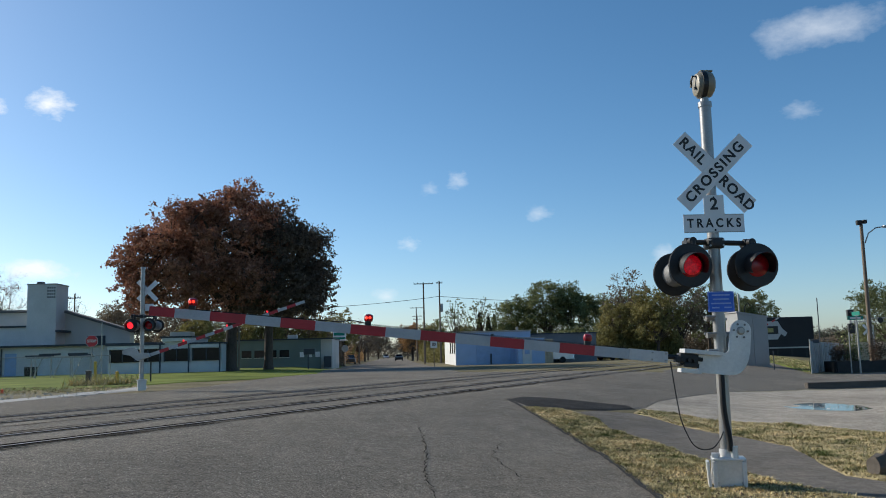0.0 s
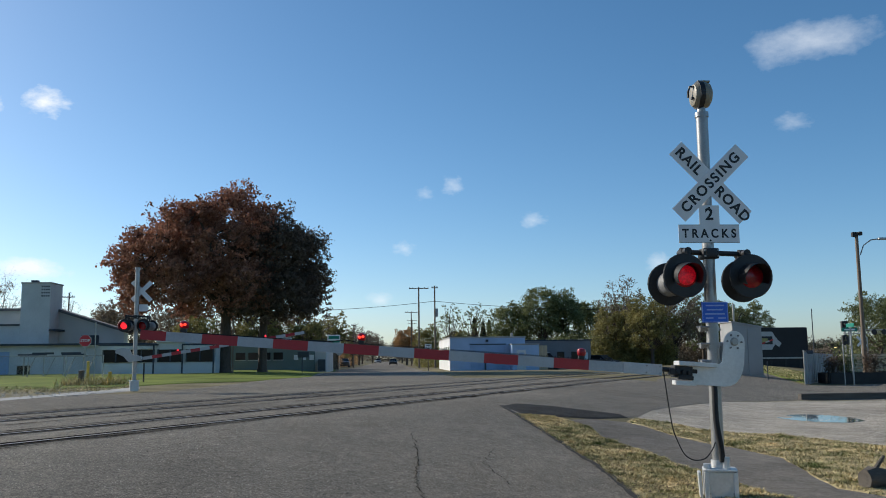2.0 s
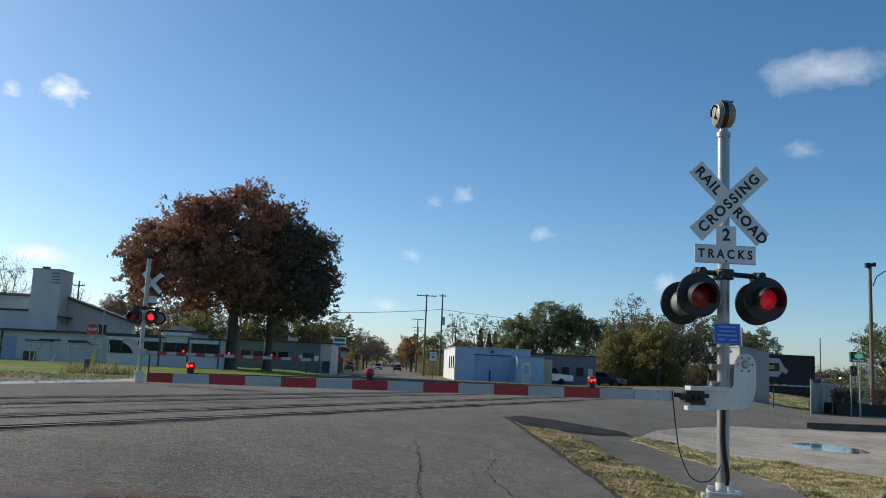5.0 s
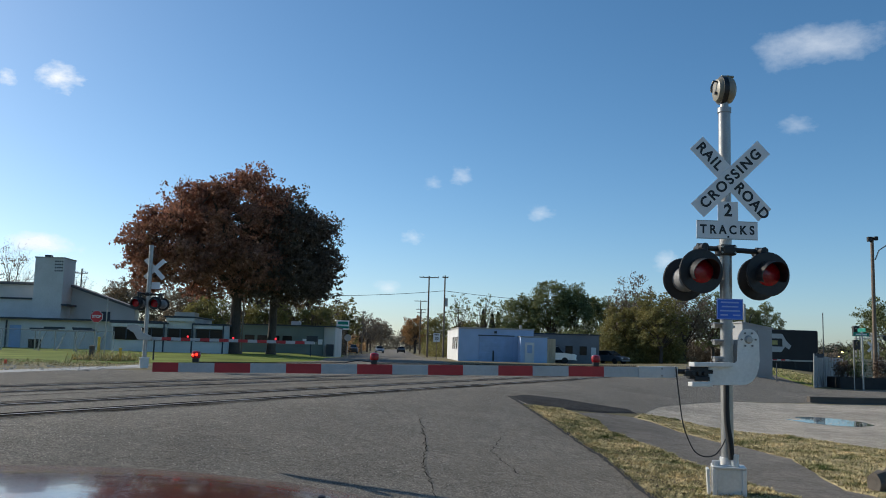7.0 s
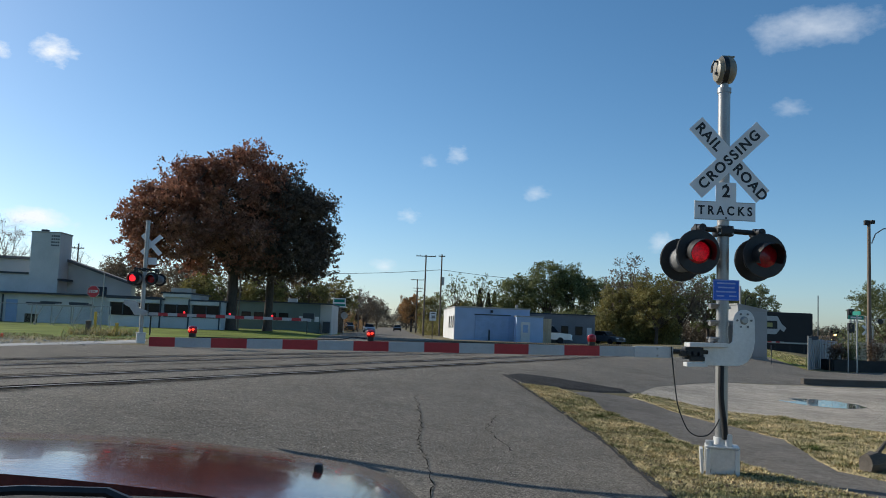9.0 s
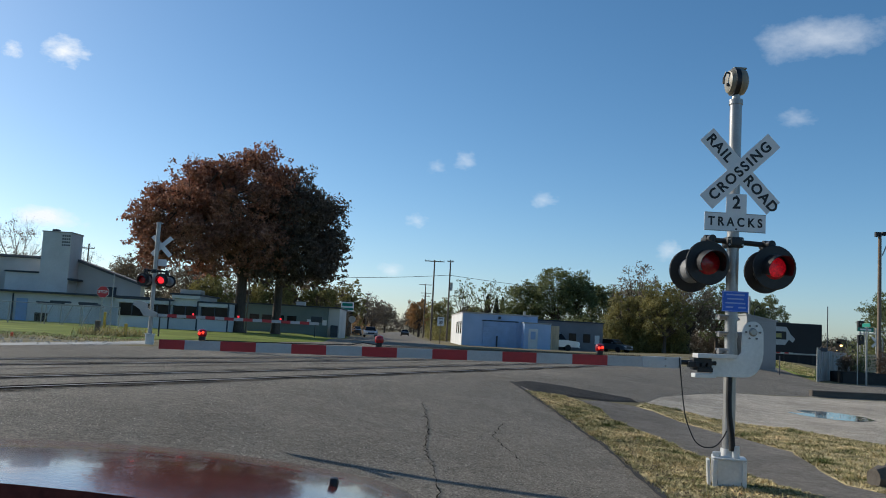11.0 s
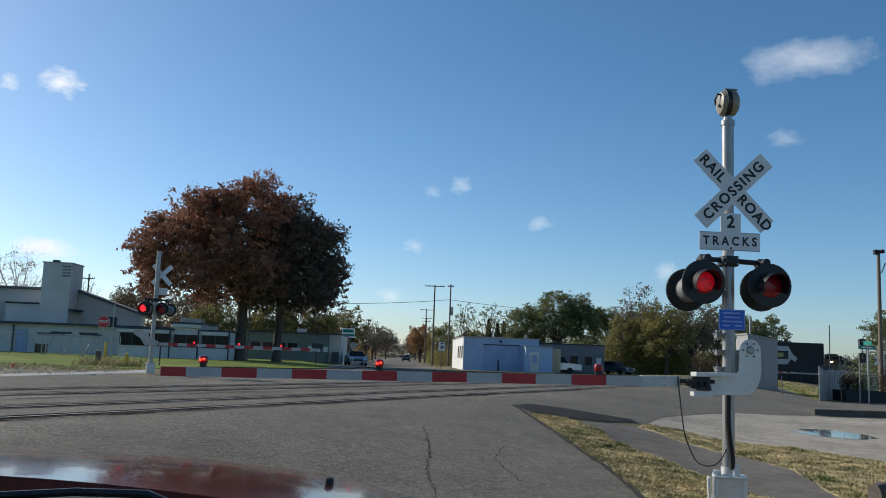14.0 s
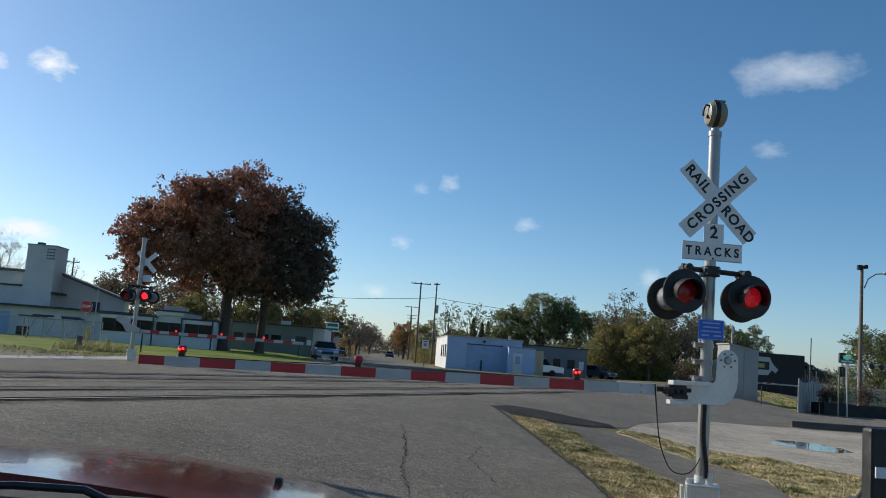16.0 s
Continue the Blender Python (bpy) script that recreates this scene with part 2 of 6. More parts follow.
def tpos(s, n, z=0.0):
    """A place by its way along the track and its offset across it."""
    return Vector((UX * s + NX * n, UY * s + NY * n, z))


def sheet(name, outline, lift, material, cell, label="", rough=0.0, parent=None, kind="structure", category="", feather=0.12):
    """A piece of ground inside an outline, following the land."""
    from mathutils import geometry
    ragged = []
    for (x0, y0), (x1, y1) in zip(outline, outline[1:] + outline[:1]):
        k = max(1, int(math.hypot(x1 - x0, y1 - y0) / (cell * 0.7)))
        for i in range(k):
            x, y = x0 + (x1 - x0) * i / k, y0 + (y1 - y0) * i / k
            w = noise.noise_vector((x * 0.9, y * 0.9, 3.3)) * rough + noise.noise_vector((x * 3.1, y * 3.1, 7.7)) * rough * 0.5
            ragged.append(Vector((x + w.x, y + w.y)))
    n = len(ragged)
    xs, ys = [p.x for p in ragged], [p.y for p in ragged]

    def inside(x, y):
        odd = False
        for i in range(n):
            a, b = ragged[i], ragged[i - 1]
            if (a.y > y) != (b.y > y) and x < (b.x - a.x) * (y - a.y) / (b.y - a.y) + a.x:
                odd = not odd
        return odd
    pts = list(ragged)
    for i in range(int((max(xs) - min(xs)) / cell) + 1):
        for j in range(int((max(ys) - min(ys)) / cell) + 1):
            x, y = min(xs) + (i + 0.5 + 0.2 * math.sin(j * 2.1)) * cell, min(ys) + (j + 0.5) * cell
            if inside(x, y):
                pts.append(Vector((x, y)))
    vs, _, fs, *_ = geometry.delaunay_2d_cdt(pts, [], [list(range(n))], 1, 1e-4)
    me = bpy.data.meshes.new(name)
    me.from_pydata([(v.x, v.y, land(v.x, v.y) + lift) for v in vs], [], [list(f) for f in fs])
    me.materials.append(material)
    for p in me.polygons:
        p.use_smooth = True
    me.update()
    if me.polygons and sum(p.normal.z for p in me.polygons) < 0:
        me.flip_normals()
    # a feathered edge that runs down into the ground all round
    turn = sum(ragged[i - 1].x * ragged[i].y - ragged[i].x * ragged[i - 1].y for i in range(n))
    bm = bmesh.new()
    bm.from_mesh(me)
    inner, outer = [], []
    for i in range(n):
        d = (ragged[(i + 1) % n] - ragged[i - 1]).normalized()
        o = ragged[i] + (Vector((d.y, -d.x)) if turn > 0 else Vector((-d.y, d.x))) * feather
        inner.append(bm.verts.new((ragged[i].x, ragged[i].y, land(*ragged[i]) + lift)))
        outer.append(bm.verts.new((o.x, o.y, land(o.x, o.y) - 0.004)))
    for i in range(n):
        k = (i + 1) % n
        f = bm.faces.new((inner[i], outer[i], outer[k], inner[k]) if turn > 0 else (inner[k], outer[k], outer[i], inner[i]))
        f.smooth = True
    bm.to_mesh(me)
    bm.free()
    ob = new(name, me)
    if parent is not None:
        ob.parent = parent
    return tagged(ob, label, category, kind=kind)


# ---- ground ----
def ground():
    """One sheet out to the horizon, fine near the crossing, coarse far away."""
    def ticks(lo, hi, far):
        t = [lo + 0.75 * i for i in range(int((hi - lo) / 0.75) + 1)]
        step, v = 1.0, t[-1]
        up = []
        while v < far:
            v += step
            step *= 1.35
            up.append(v)
        step, v = 1.0, lo
        down = []
        while v > -far:
            v -= step
            step *= 1.35
            down.append(v)
        return down[::-1] + t + up
    xs, ys = ticks(-30, 45, 2600), ticks(-12, 110, 2600)
    me = bpy.data.meshes.new("ground")
    nx = len(xs)
    me.from_pydata([(x, y, land(x, y)) for y in ys for x in xs], [],
                   [(j * nx + i, j * nx + i + 1, (j + 1) * nx + i + 1, (j + 1) * nx + i) for j in range(len(ys) - 1) for i in range(nx - 1)])
    me.materials.append(EARTH)
    for p in me.polygons:
        p.use_smooth = True
    return tagged(new("ground", me), "dry autumn grass and bare earth round the crossing", "ground", kind="structure")


ground()
ROAD = [(-14, -11), (2.7, -11), (2.75, 6.5), (3.08, 10.56), (3.23, 12.46), (3.06, 15.84), (2.88, 18.59), (2.6, 20.43), (3.49, 19.07), (4.45, 19.14), (5.82, 20.43), (6.75, 22.4), (8.38, 24.8), (10.95, 27.99), (12.8, 32.0), (9.5, 42), (3.6, 46.5), (-6.4, 46.5), (-7.3, 34), (-8.2, 28.6), (-12, 24), (-20, 16)]
VERGE_1 = [(2.70, 5.2), (2.92, 10.56), (3.00, 12.46), (2.84, 15.84), (2.68, 18.59), (3.43, 18.72), (3.7, 18.24), (4.02, 17.31), (3.86, 15.74), (4.12, 14.73), (4.28, 13.89), (4.39, 12.52), (4.49, 11.7), (4.6, 10.4), (5.2, 8.5), (5.6, 5.2)]
VERGE_2 = [(5.21, 18.86), (5.67, 19.91), (6.31, 19.45), (6.67, 18.64), (7.34, 18.16), (8.17, 17.85), (8.88, 15.57), (12, 12), (12, 5.2), (7.2, 5.2), (5.63, 10.77), (5.92, 12.08), (6.39, 13.98), (6.21, 15.36), (5.86, 16.38), (5.55, 17.25), (5.46, 18.38)]
LAWN_EDGE = [(-15.0, 34.04), (-10.94, 34.48), (-9.55, 39.41), (-7.41, 43.3), (-4.76, 52.6), (-5.7, 70), (-6.0, 95), (-7, 110), (-60, 110), (-60, 52)]
VERGE_3 = [(22.65, 46.81), (25.86, 59.02), (19.08, 49.17), (23.21, 59.83), (34.69, 79.22), (32.4, 67.0)]
LOT_EDGE = [(5.67, 19.91), (6.66, 22.09), (8.25, 24.4), (10.76, 27.49), (14.54, 30.38), (19, 30.5), (34, 33), (34, 8), (16, 8), (8.88, 15.57), (8.17, 17.85), (7.34, 18.16), (6.67, 18.64), (6.31, 19.45)]
sheet("road", ROAD, 0.02, ASPHALT, 0.8, "worn grey asphalt street over the rail crossing", 0.05, category="road")
sheet("road_far_street", [(-6.4, 44.0), (3.4, 46.0), (3.2, 150.0), (2.5, 420.0), (-5.4, 420.0), (-6.2, 100.0)], 0.028, ASPHALT, 4.0, "straight asphalt street running on beyond the crossing", 0.05, category="road")
sheet("road_side_street", [(8.8, 28.5), (10.95, 27.99), (14.86, 31.06), (26, 31), (46, 40), (60, 55), (50, 56), (32, 48), (21.24, 43.9), (24.89, 56.82), (17.79, 45.83), (12.5, 40)], 0.017, ASPHALT, 1.2, "side street of grey asphalt beside the gravel lot", 0.06, category="road")
sheet("gravel_lot", LOT_EDGE, 0.012, GRAVEL, 1.0, "pale gravel parking lot, worn and dusty", 0.12, category="gravel")
sheet("pavement_path", [(4.49, 11.7), (4.6, 10.4), (5.2, 8.5), (5.6, 5.2), (7.2, 5.2), (5.63, 10.77), (5.92, 12.08), (6.39, 13.98), (6.21, 15.36), (5.86, 16.38), (5.55, 17.25), (5.46, 18.38), (5.21, 18.86), (4.39, 18.91), (3.7, 18.24), (4.02, 17.31), (3.86, 15.74), (4.12, 14.73), (4.28, 13.89), (4.39, 12.52)], 0.016, ASPHALT_PATH, 0.5, "old asphalt footpath between the grass verges", 0.05, category="path")
sheet("verge_road", VERGE_1, 0.03, VERGE, 0.4, "verge of dry patchy grass at the road's edge", 0.07, category="verge", feather=0.02)
sheet("verge_lot", VERGE_2, 0.024, VERGE, 0.5, "verge of dry patchy grass before the gravel lot", 0.09, category="verge", feather=0.03)
sheet("lawn", LAWN_EDGE, 0.035, LAWN, 1.5, "mown lawn under the oak trees", 0.12, category="lawn")
sheet("pavement_far", [(-10.62, 22.1), (-9.87, 25.83), (-9.03, 31.24), (-9.72, 34.52), (-10.46, 27.37), (-11.33, 23.56)], 0.026, CONCRETE, 1.0, "pale concrete pavement along the lawn", 0.02, category="pavement")
sheet("verge_fence", VERGE_3, 0.03, LAWN, 1.0, "patch of grass by the metal fence", 0.1, category="verge")
sheet("puddle", [(10.17, 22.54), (10.96, 23.58), (11.66, 23.89), (12.07, 23.27), (12.16, 22.28), (11.83, 21.21), (11.18, 20.75), (10.64, 21.08), (10.31, 21.72)], 0.017, PUDDLE, 0.5, "shallow puddle on the gravel lot", 0.06, category="puddle", feather=0.02)
# a much darker patch laid over the road's corner
sheet("dark_patch", [(2.63, 20.3), (3.12, 21.21), (3.93, 21.07), (4.55, 20.76), (5.43, 20.46), (5.43, 19.98), (4.45, 19.14), (3.47, 18.95), (2.92, 18.81)], 0.027, ASPHALT_DARK, 0.4, "dark patch at the road's corner", 0.05, category="patch")


# ---- rails ----
def rail_track(n_mid, label):
    t = thing("railway_track", label, "railway track", kind="structure")
    for sgn in (-1, 1):
        bm = bmesh.new()
        prev = None
        for i in range(200):
            s = -60 + i * 3.0 if i < 100 else 240 + (i - 100) * 5.0
            c = tpos(s, n_mid + sgn * 0.752)
            z = land(c.x, c.y) if s < 60 else 0.5
            prof = [(-0.036, 0.0), (-0.036, 0.012), (-0.028, 0.016), (0.028, 0.016), (0.036, 0.012), (0.036, 0.0)]
            ring = [bm.verts.new((c.x + NX * a, c.y + NY * a, z + 0.018 + h)) for a, h in prof]
            if prev:
                for k in range(len(prof) - 1):
                    bm.faces.new((prev[k], prev[k + 1], ring[k + 1], ring[k]))
            prev = ring
        part("rail", bm, STEEL_RAIL, t)
        for off, w in ((-0.125, 0.175), (0.12, 0.16)):
            bm = bmesh.new()
            prev = None
            for i in range(180):
                s = -20 + i * 0.4
                c = tpos(s, n_mid + sgn * 0.752 + off)
                wob = w * (0.75 + 0.5 * noise.noise((s * 0.7, n_mid + sgn + off * 9, 1.0)))
                ring = [bm.verts.new((c.x + NX * a, c.y + NY * a, land(c.x, c.y) + 0.033)) for a in (-wob / 2, wob / 2)]
                if prev:
                    bm.faces.new((prev[0], prev[1], ring[1], ring[0]))
                prev = ring
            part("flangeway", bm, TAR, t)
    return t


rail_track(-10.89, "steel rails of the nearer track set in asphalt")
rail_track(-15.05, "steel rails of the farther track set in asphalt")


# ---- crossing signals ----
def blade(bm, c, ang, length, width, y, th=0.006):
    m = Matrix.Translation((c[0], y, c[1])) @ Matrix.Rotation(-radians(ang), 4, "Y")
    box(bm, (0, 0, 0), (length, th, width), m, bev=0.002)


FLASH = []
HOUSING = mat("housing_paint", (0.17, 0.17, 0.168), 0.6, var=0.3, scale=7, fine=50)


def lamp_unit(parent, x, z, y, face, r=0.266, glow=None):
    """A flashing light: round black backing, hooded lens; the lit bulb disc slides forward through the lens."""
    h = new("flashing_light")
    h.parent = parent
    h.location = (x, y, z)
    s = face
    bm = bmesh.new()
    lathe(bm, [(0.10, 0.012 * s), (r - 0.01, 0.012 * s), (r, 0.0), (r - 0.01, -0.012 * s), (0.0001, -0.03 * s)], (0, 0, 0))
    part("backing_disc", bm, BLACK, h, smooth=True)
    bm = bmesh.new()
    lathe(bm, [(0.155, 0.0), (0.155, -0.10 * s), (0.125, -0.19 * s), (0.06, -0.225 * s), (0.0001, -0.23 * s)], (0, 0, 0))
    part("housing", bm, HOUSING, h, "weathered grey lamp housing", smooth=True)
    bm = bmesh.new()
    ri = 0.155
    inner, outer = [], []
    for k in range(25):
        a = radians(-32 + k * 244 / 24)
        d = (0.20 + 0.10 * max(0, math.sin(a))) * s
        for q, rr in ((outer, ri), (inner, ri - 0.006)):
            q.append([bm.verts.new((rr * math.cos(a), 0.0, rr * math.sin(a))), bm.verts.new((rr * math.cos(a), d, rr * math.sin(a) - 0.03))])
    for q in (outer, inner):
        for u, v in zip(q, q[1:]):
            bm.faces.new((u[0], v[0], v[1], u[1]))
    for u, v in zip(range(24), range(1, 25)):
        bm.faces.new((outer[u][1], outer[v][1], inner[v][1], inner[u][1]))
    part("visor", bm, BLACK, h, smooth=True)
    bm = bmesh.new()
    lathe(bm, [(0.142, 0.016 * s), (0.12, 0.034 * s), (0.07, 0.046 * s), (0.0001, 0.05 * s)], (0, 0, 0))
    part("lens", bm, LENS_DARK, h, "dark red lens", smooth=True)
    bm = bmesh.new()
    lathe(bm, [(0.118, 0.0), (0.09, 0.010 * s), (0.0001, 0.018 * s)], (0, 0, 0))
    g = part("bulb_glow", bm, glow or LENS_LIT, h, "lit red lamp")
    return h, g


def signal(at, face, front, label, drop=0.0, bell=True):
    """Mast with bell, crossbuck, track count, flashing lights, gate mechanism and base. face: -1 looks down -y."""
    t = thing("crossing_signal", label, "crossing signal", at, group="crossing signals")
    top = 4.62 if bell else 4.2
    rodpart("mast", (0, 0, 0.3), (0, 0, top), 0.072, MAST_STEEL, t, seg=24, label="galvanised steel mast")
    rodpart("mast_collar", (0, 0, top - 0.01), (0, 0, top + 0.05), 0.083, MAST_STEEL, t, seg=24)
    w = 0.33 if bell else 0.3
    turn = pose(0.01, 0, 0, 0, 0, -16 if bell else 20)
    bm = bmesh.new()
    c = 0.5 * w
    for z0, z1, k0, k1 in ((0.0, 0.345, 0.9, 1.0),):
        lo = [bm.verts.new(turn @ Vector((sx * c * k0, sy * c * k0 * 0.9, z0))) for sx, sy in ((-1, -1), (1, -1), (1, 1), (-1, 1))]
        hi = [bm.verts.new(turn @ Vector((sx * c * k1, sy * c * k1 * 0.9, z1))) for sx, sy in ((-1, -1), (1, -1), (1, 1), (-1, 1))]
        bm.faces.new(lo[::-1])
        bm.faces.new(hi)
        for k in range(4):
            bm.faces.new((lo[k], lo[(k + 1) % 4], hi[(k + 1) % 4], hi[k]))
    bmesh.ops.bevel(bm, geom=bm.edges[:], offset=0.012, segments=2, affect="EDGES")
    part("base_cover", bm, CAST_ALU, t, "battered silver junction base")
    for sx, sy in ((-1, -1), (1, -1), (-1, 1), (1, 1)) if bell else ():
        bm = bmesh.new()
        box(bm, (sx * c * 0.99, sy * c * 0.89, 0.17), (0.05, 0.05, 0.33), turn, 0.008)
        part("corner_angle", bm, CAST_ALU, t, "bent silver corner angle")
        rodpart("base_bolt", turn @ Vector((sx * (c + 0.015), sy * (c * 0.9 + 0.02), -0.06)), turn @ Vector((sx * (c - 0.02), sy * (c * 0.9 - 0.01), 0.10)), 0.02, GALV, t, seg=8)
    bm = bmesh.new()
    box(bm, (0.0, 0, 0.352), (w + 0.05, w * 0.9 + 0.05, 0.022), turn, 0.008)
    box(bm, (0.0, -0.02, 0.368), (w * 0.7, w * 0.6, 0.02), turn, 0.006)
    part("base_lid", bm, CAST_ALU, t, "dented silver lid")
    if bell:
        bm = bmesh.new()
        box(bm, (-0.22, -0.03, 0.19), (0.035, 0.20, 0.30), turn @ pose(0, 0, 0, 0, -3, 0), 0.01)
        part("side_plate", bm, CAST_ALU, t, "leaning silver side plate")
        bm = bmesh.new()
        rod(bm, turn @ Vector((-0.15, -0.09, 0.33)), turn @ Vector((-0.15, -0.09, 0.42)), 0.035)
        rod(bm, turn @ Vector((-0.10, -0.09, 0.40)), turn @ Vector((-0.19, -0.09, 0.40)), 0.028)
        part("pipe_fitting", bm, CAST_ALU, t, smooth=True)
        bm = bmesh.new()
        rod(bm, (0, 0, 0.36), (0, 0, 0.46), 0.09)
        rod(bm, (0.05, -0.10, 0.36), (0.05, -0.10, 0.50), 0.045)
        part("mast_socket", bm, CAST_ALU, t, smooth=True)
    # crossbuck
    y = face * 0.085
    cb = new("crossbuck")
    cb.parent = t
    cb.location.z = -drop
    cb.location.x = 0.0 if bell else 0.10
    cz = 3.77 if bell else 3.80
    for ang, off, ln in ((-46.0, 0.0, 1.20), (44.3, face * 0.008, 1.15)):
        bm = bmesh.new()
        if bell:
            blade(bm, (0.035, cz), ang, ln, 0.225, y + off)
        else:
            blade(bm, (0.035, cz), ang, ln * 0.78, 0.155, y + off)
        part("blade", bm, SIGN_WHITE, cb)
    if front:
        face_m = Matrix.Rotation(radians(90), 4, "X")
        def put(txt, ang, along, off, size, gap):
            m = Matrix.Translation((0.035, y + face * (0.006 + off), cz)) @ Matrix.Rotation(-radians(ang), 4, "Y") @ Matrix.Translation((along, 0, 0)) @ face_m
            writing("lettering", txt, size, BLACK, cb, m, "black capital letters", 1.0, gap=gap)
        put("CROSSING", 44.3, 0.0, 0.008, 0.172, 1.26)
        put("RAIL", -46.0, -0.37, 0.0, 0.172, 1.16)
        put("ROAD", -46.0, 0.37, 0.0, 0.172, 1.16)
    # track count plate
    tp = new("track_count_plate")
    tp.parent = t
    tp.location.z = -drop
    bm = bmesh.new()
    if bell:
        slab(bm, [(-0.385, 3.03), (0.362, 3.03), (0.362, 3.255), (0.125, 3.255), (0.125, 3.49), (-0.125, 3.49), (-0.125, 3.255), (-0.385, 3.255)], y - 0.003, y + 0.003)
    else:
        slab(bm, [(0.06, 3.10), (0.36, 3.10), (0.36, 3.34), (0.06, 3.34)], y - 0.003, y + 0.003)
    part("plate", bm, SIGN_WHITE, tp)
    bm = bmesh.new()
    for a, b in (((-0.385, 3.03), (0.362, 3.042)), ((-0.385, 3.245), (-0.125, 3.255)), ((0.125, 3.245), (0.362, 3.255))) if bell else (((0.06, 3.10), (0.36, 3.115)),):
        box(bm, ((a[0] + b[0]) / 2, y + face * 0.004, (a[1] + b[1]) / 2), (b[0] - a[0], 0.002, b[1] - a[1]))
    part("border", bm, GALV, tp)
    if bell:
        for pz in (3.06, 3.46):
            rodpart("plate_bolt", (0.0, y, pz), (0.0, y - 0.012, pz), 0.012, BLACK, tp, seg=8)
    if front:
        face_m = Matrix.Rotation(radians(90), 4, "X")
        writing("lettering", "2", 0.2, BLACK, tp, Matrix.Translation((0.0, y + face * 0.005, 3.375)) @ face_m)
        writing("lettering", "T R A C K S", 0.148, BLACK, tp, Matrix.Translation((-0.01, y + face * 0.005, 3.142)) @ face_m, "", 0.88)
    # lights
    la = new("light_crossarm")
    la.parent = t
    la.location.z = -drop
    bm = bmesh.new()
    box(bm, (0.0, 0, 2.905), (0.20, 0.20, 0.13), bev=0.02)
    box(bm, (0.0, -0.1, 2.905), (0.13, 0.05, 0.10), bev=0.015)
    rod(bm, (-0.34, 0, 2.93), (0.46, 0, 2.90), 0.032)
    for x, z in ((-0.30, 2.93), (0.42, 2.90)):
        rod(bm, (x, -0.15, z), (x, 0.15, z), 0.045)
        rod(bm, (x - 0.05, 0, z), (x + 0.05, 0, z), 0.055)
        for y2 in (-0.14, 0.14):
            rod(bm, (x, y2, z), (x, y2, 2.74), 0.03)
            rod(bm, (x, y2, z - 0.05), (x, y2, z - 0.09), 0.042)
    part("crossarm", bm, BLACK, la, smooth=True)
    for x in (-0.08, 0.08):
        for z in (2.87, 2.94):
            rodpart("arm_bolt", (x, -0.10, z), (x, -0.12, z), 0.012, GALV, la, seg=8)
    rr = 0.266 if bell else 0.225
    front_x = ((-0.373, 2.627), (0.43, 2.615)) if bell else ((-0.33, 2.60), (0.30, 2.60))
    rear_x = ((-0.43, 2.56), (0.50, 2.595)) if bell else ((-0.30, 2.58), (0.46, 2.58))
    for sx, (fx, fz), (bx, bz) in zip((-1, 1), front_x, rear_x):
        h, g = lamp_unit(la, fx, fz, -0.20, -1, rr, None if front else LENS_BRIGHT)
        FLASH.append((g, -1, sx))
        h, g = lamp_unit(la, bx, bz, 0.24, 1, rr)
        FLASH.append((g, 1, sx))
    # bell
    if not bell:
        return t
    bl = new("bell")
    bl.parent = t
    bm = bmesh.new()
    lathe(bm, [(0.0001, -0.118), (0.09, -0.115), (0.135, -0.10), (0.157, -0.06), (0.168, -0.01), (0.168, 0.04), (0.150, 0.09), (0.11, 0.115), (0.0001, 0.12)], (0.0, 0, 4.892), axis="X")
    part("bell_housing", bm, TAN, bl, "olive-tan electric bell housing", smooth=True)
    bm = bmesh.new()
    lathe(bm, [(0.150, -0.055), (0.174, -0.055), (0.174, 0.005), (0.150, 0.005)], (0.0, 0, 4.892), axis="X")
    part("bell_band", bm, BLACK, bl)
    bm = bmesh.new()
    tube(bm, [(-0.10, -0.06, 4.98), (-0.15, -0.05, 4.99), (-0.165, -0.02, 4.93), (-0.16, 0.0, 4.86)], 0.014, 6)
    box(bm, (-0.125, -0.05, 4.84), (0.03, 0.03, 0.03))
    part("bell_clapper", bm, BLACK, bl)
    bm = bmesh.new()
    box(bm, (0.03, 0, 5.06), (0.16, 0.10, 0.025), bev=0.01)
    rod(bm, (0.05, 0, 5.06), (0.05, 0, 5.085), 0.014)
    part("bell_cap", bm, TAN, bl)
    bm = bmesh.new()
    rod(bm, (0, 0, 4.66), (0, 0, 4.74), 0.05)
    part("bell_stem", bm, GALV, bl)
    return t


NEAR = (3.9, 10.2, -0.1)
near = signal(NEAR, -1, True, "railroad crossing signal with crossbuck, red flashers and gate by the verge")
FAR = (-8.73, 30.5, 0.56)
far = signal(FAR, 1, False, "railroad crossing signal seen from behind across the tracks", 0.37, False)

# near signal: notice, clamps, conduit, gate mechanism body
boxpart("notice_plate", (0.015, -0.08, 2.195), (0.32, 0.006, 0.245), BLUE_SIGN, near, 0.002, "blue emergency notice plate")
bm = bmesh.new()
for i, (w, dx) in enumerate(((0.22, 0), (0.20, 0), (0.24, 0), (0.09, -0.07), (0.09, 0.08))):
    box(bm, (0.015 + dx, -0.085, 2.275 - 0.05 * min(i, 3)), (w, 0.002, 0.017))
for dz in (-0.114, 0.114):
    box(bm, (0.015, -0.0845, 2.195 + dz), (0.31, 0.0015, 0.005))
for dx in (-0.152, 0.152):
    box(bm, (0.015 + dx, -0.0845, 2.195), (0.005, 0.0015, 0.233))
part("notice_lines", bm, mat("notice_ink", (0.3, 0.4, 0.72), 0.5, var=0.1), near, "illegible white notice lines")
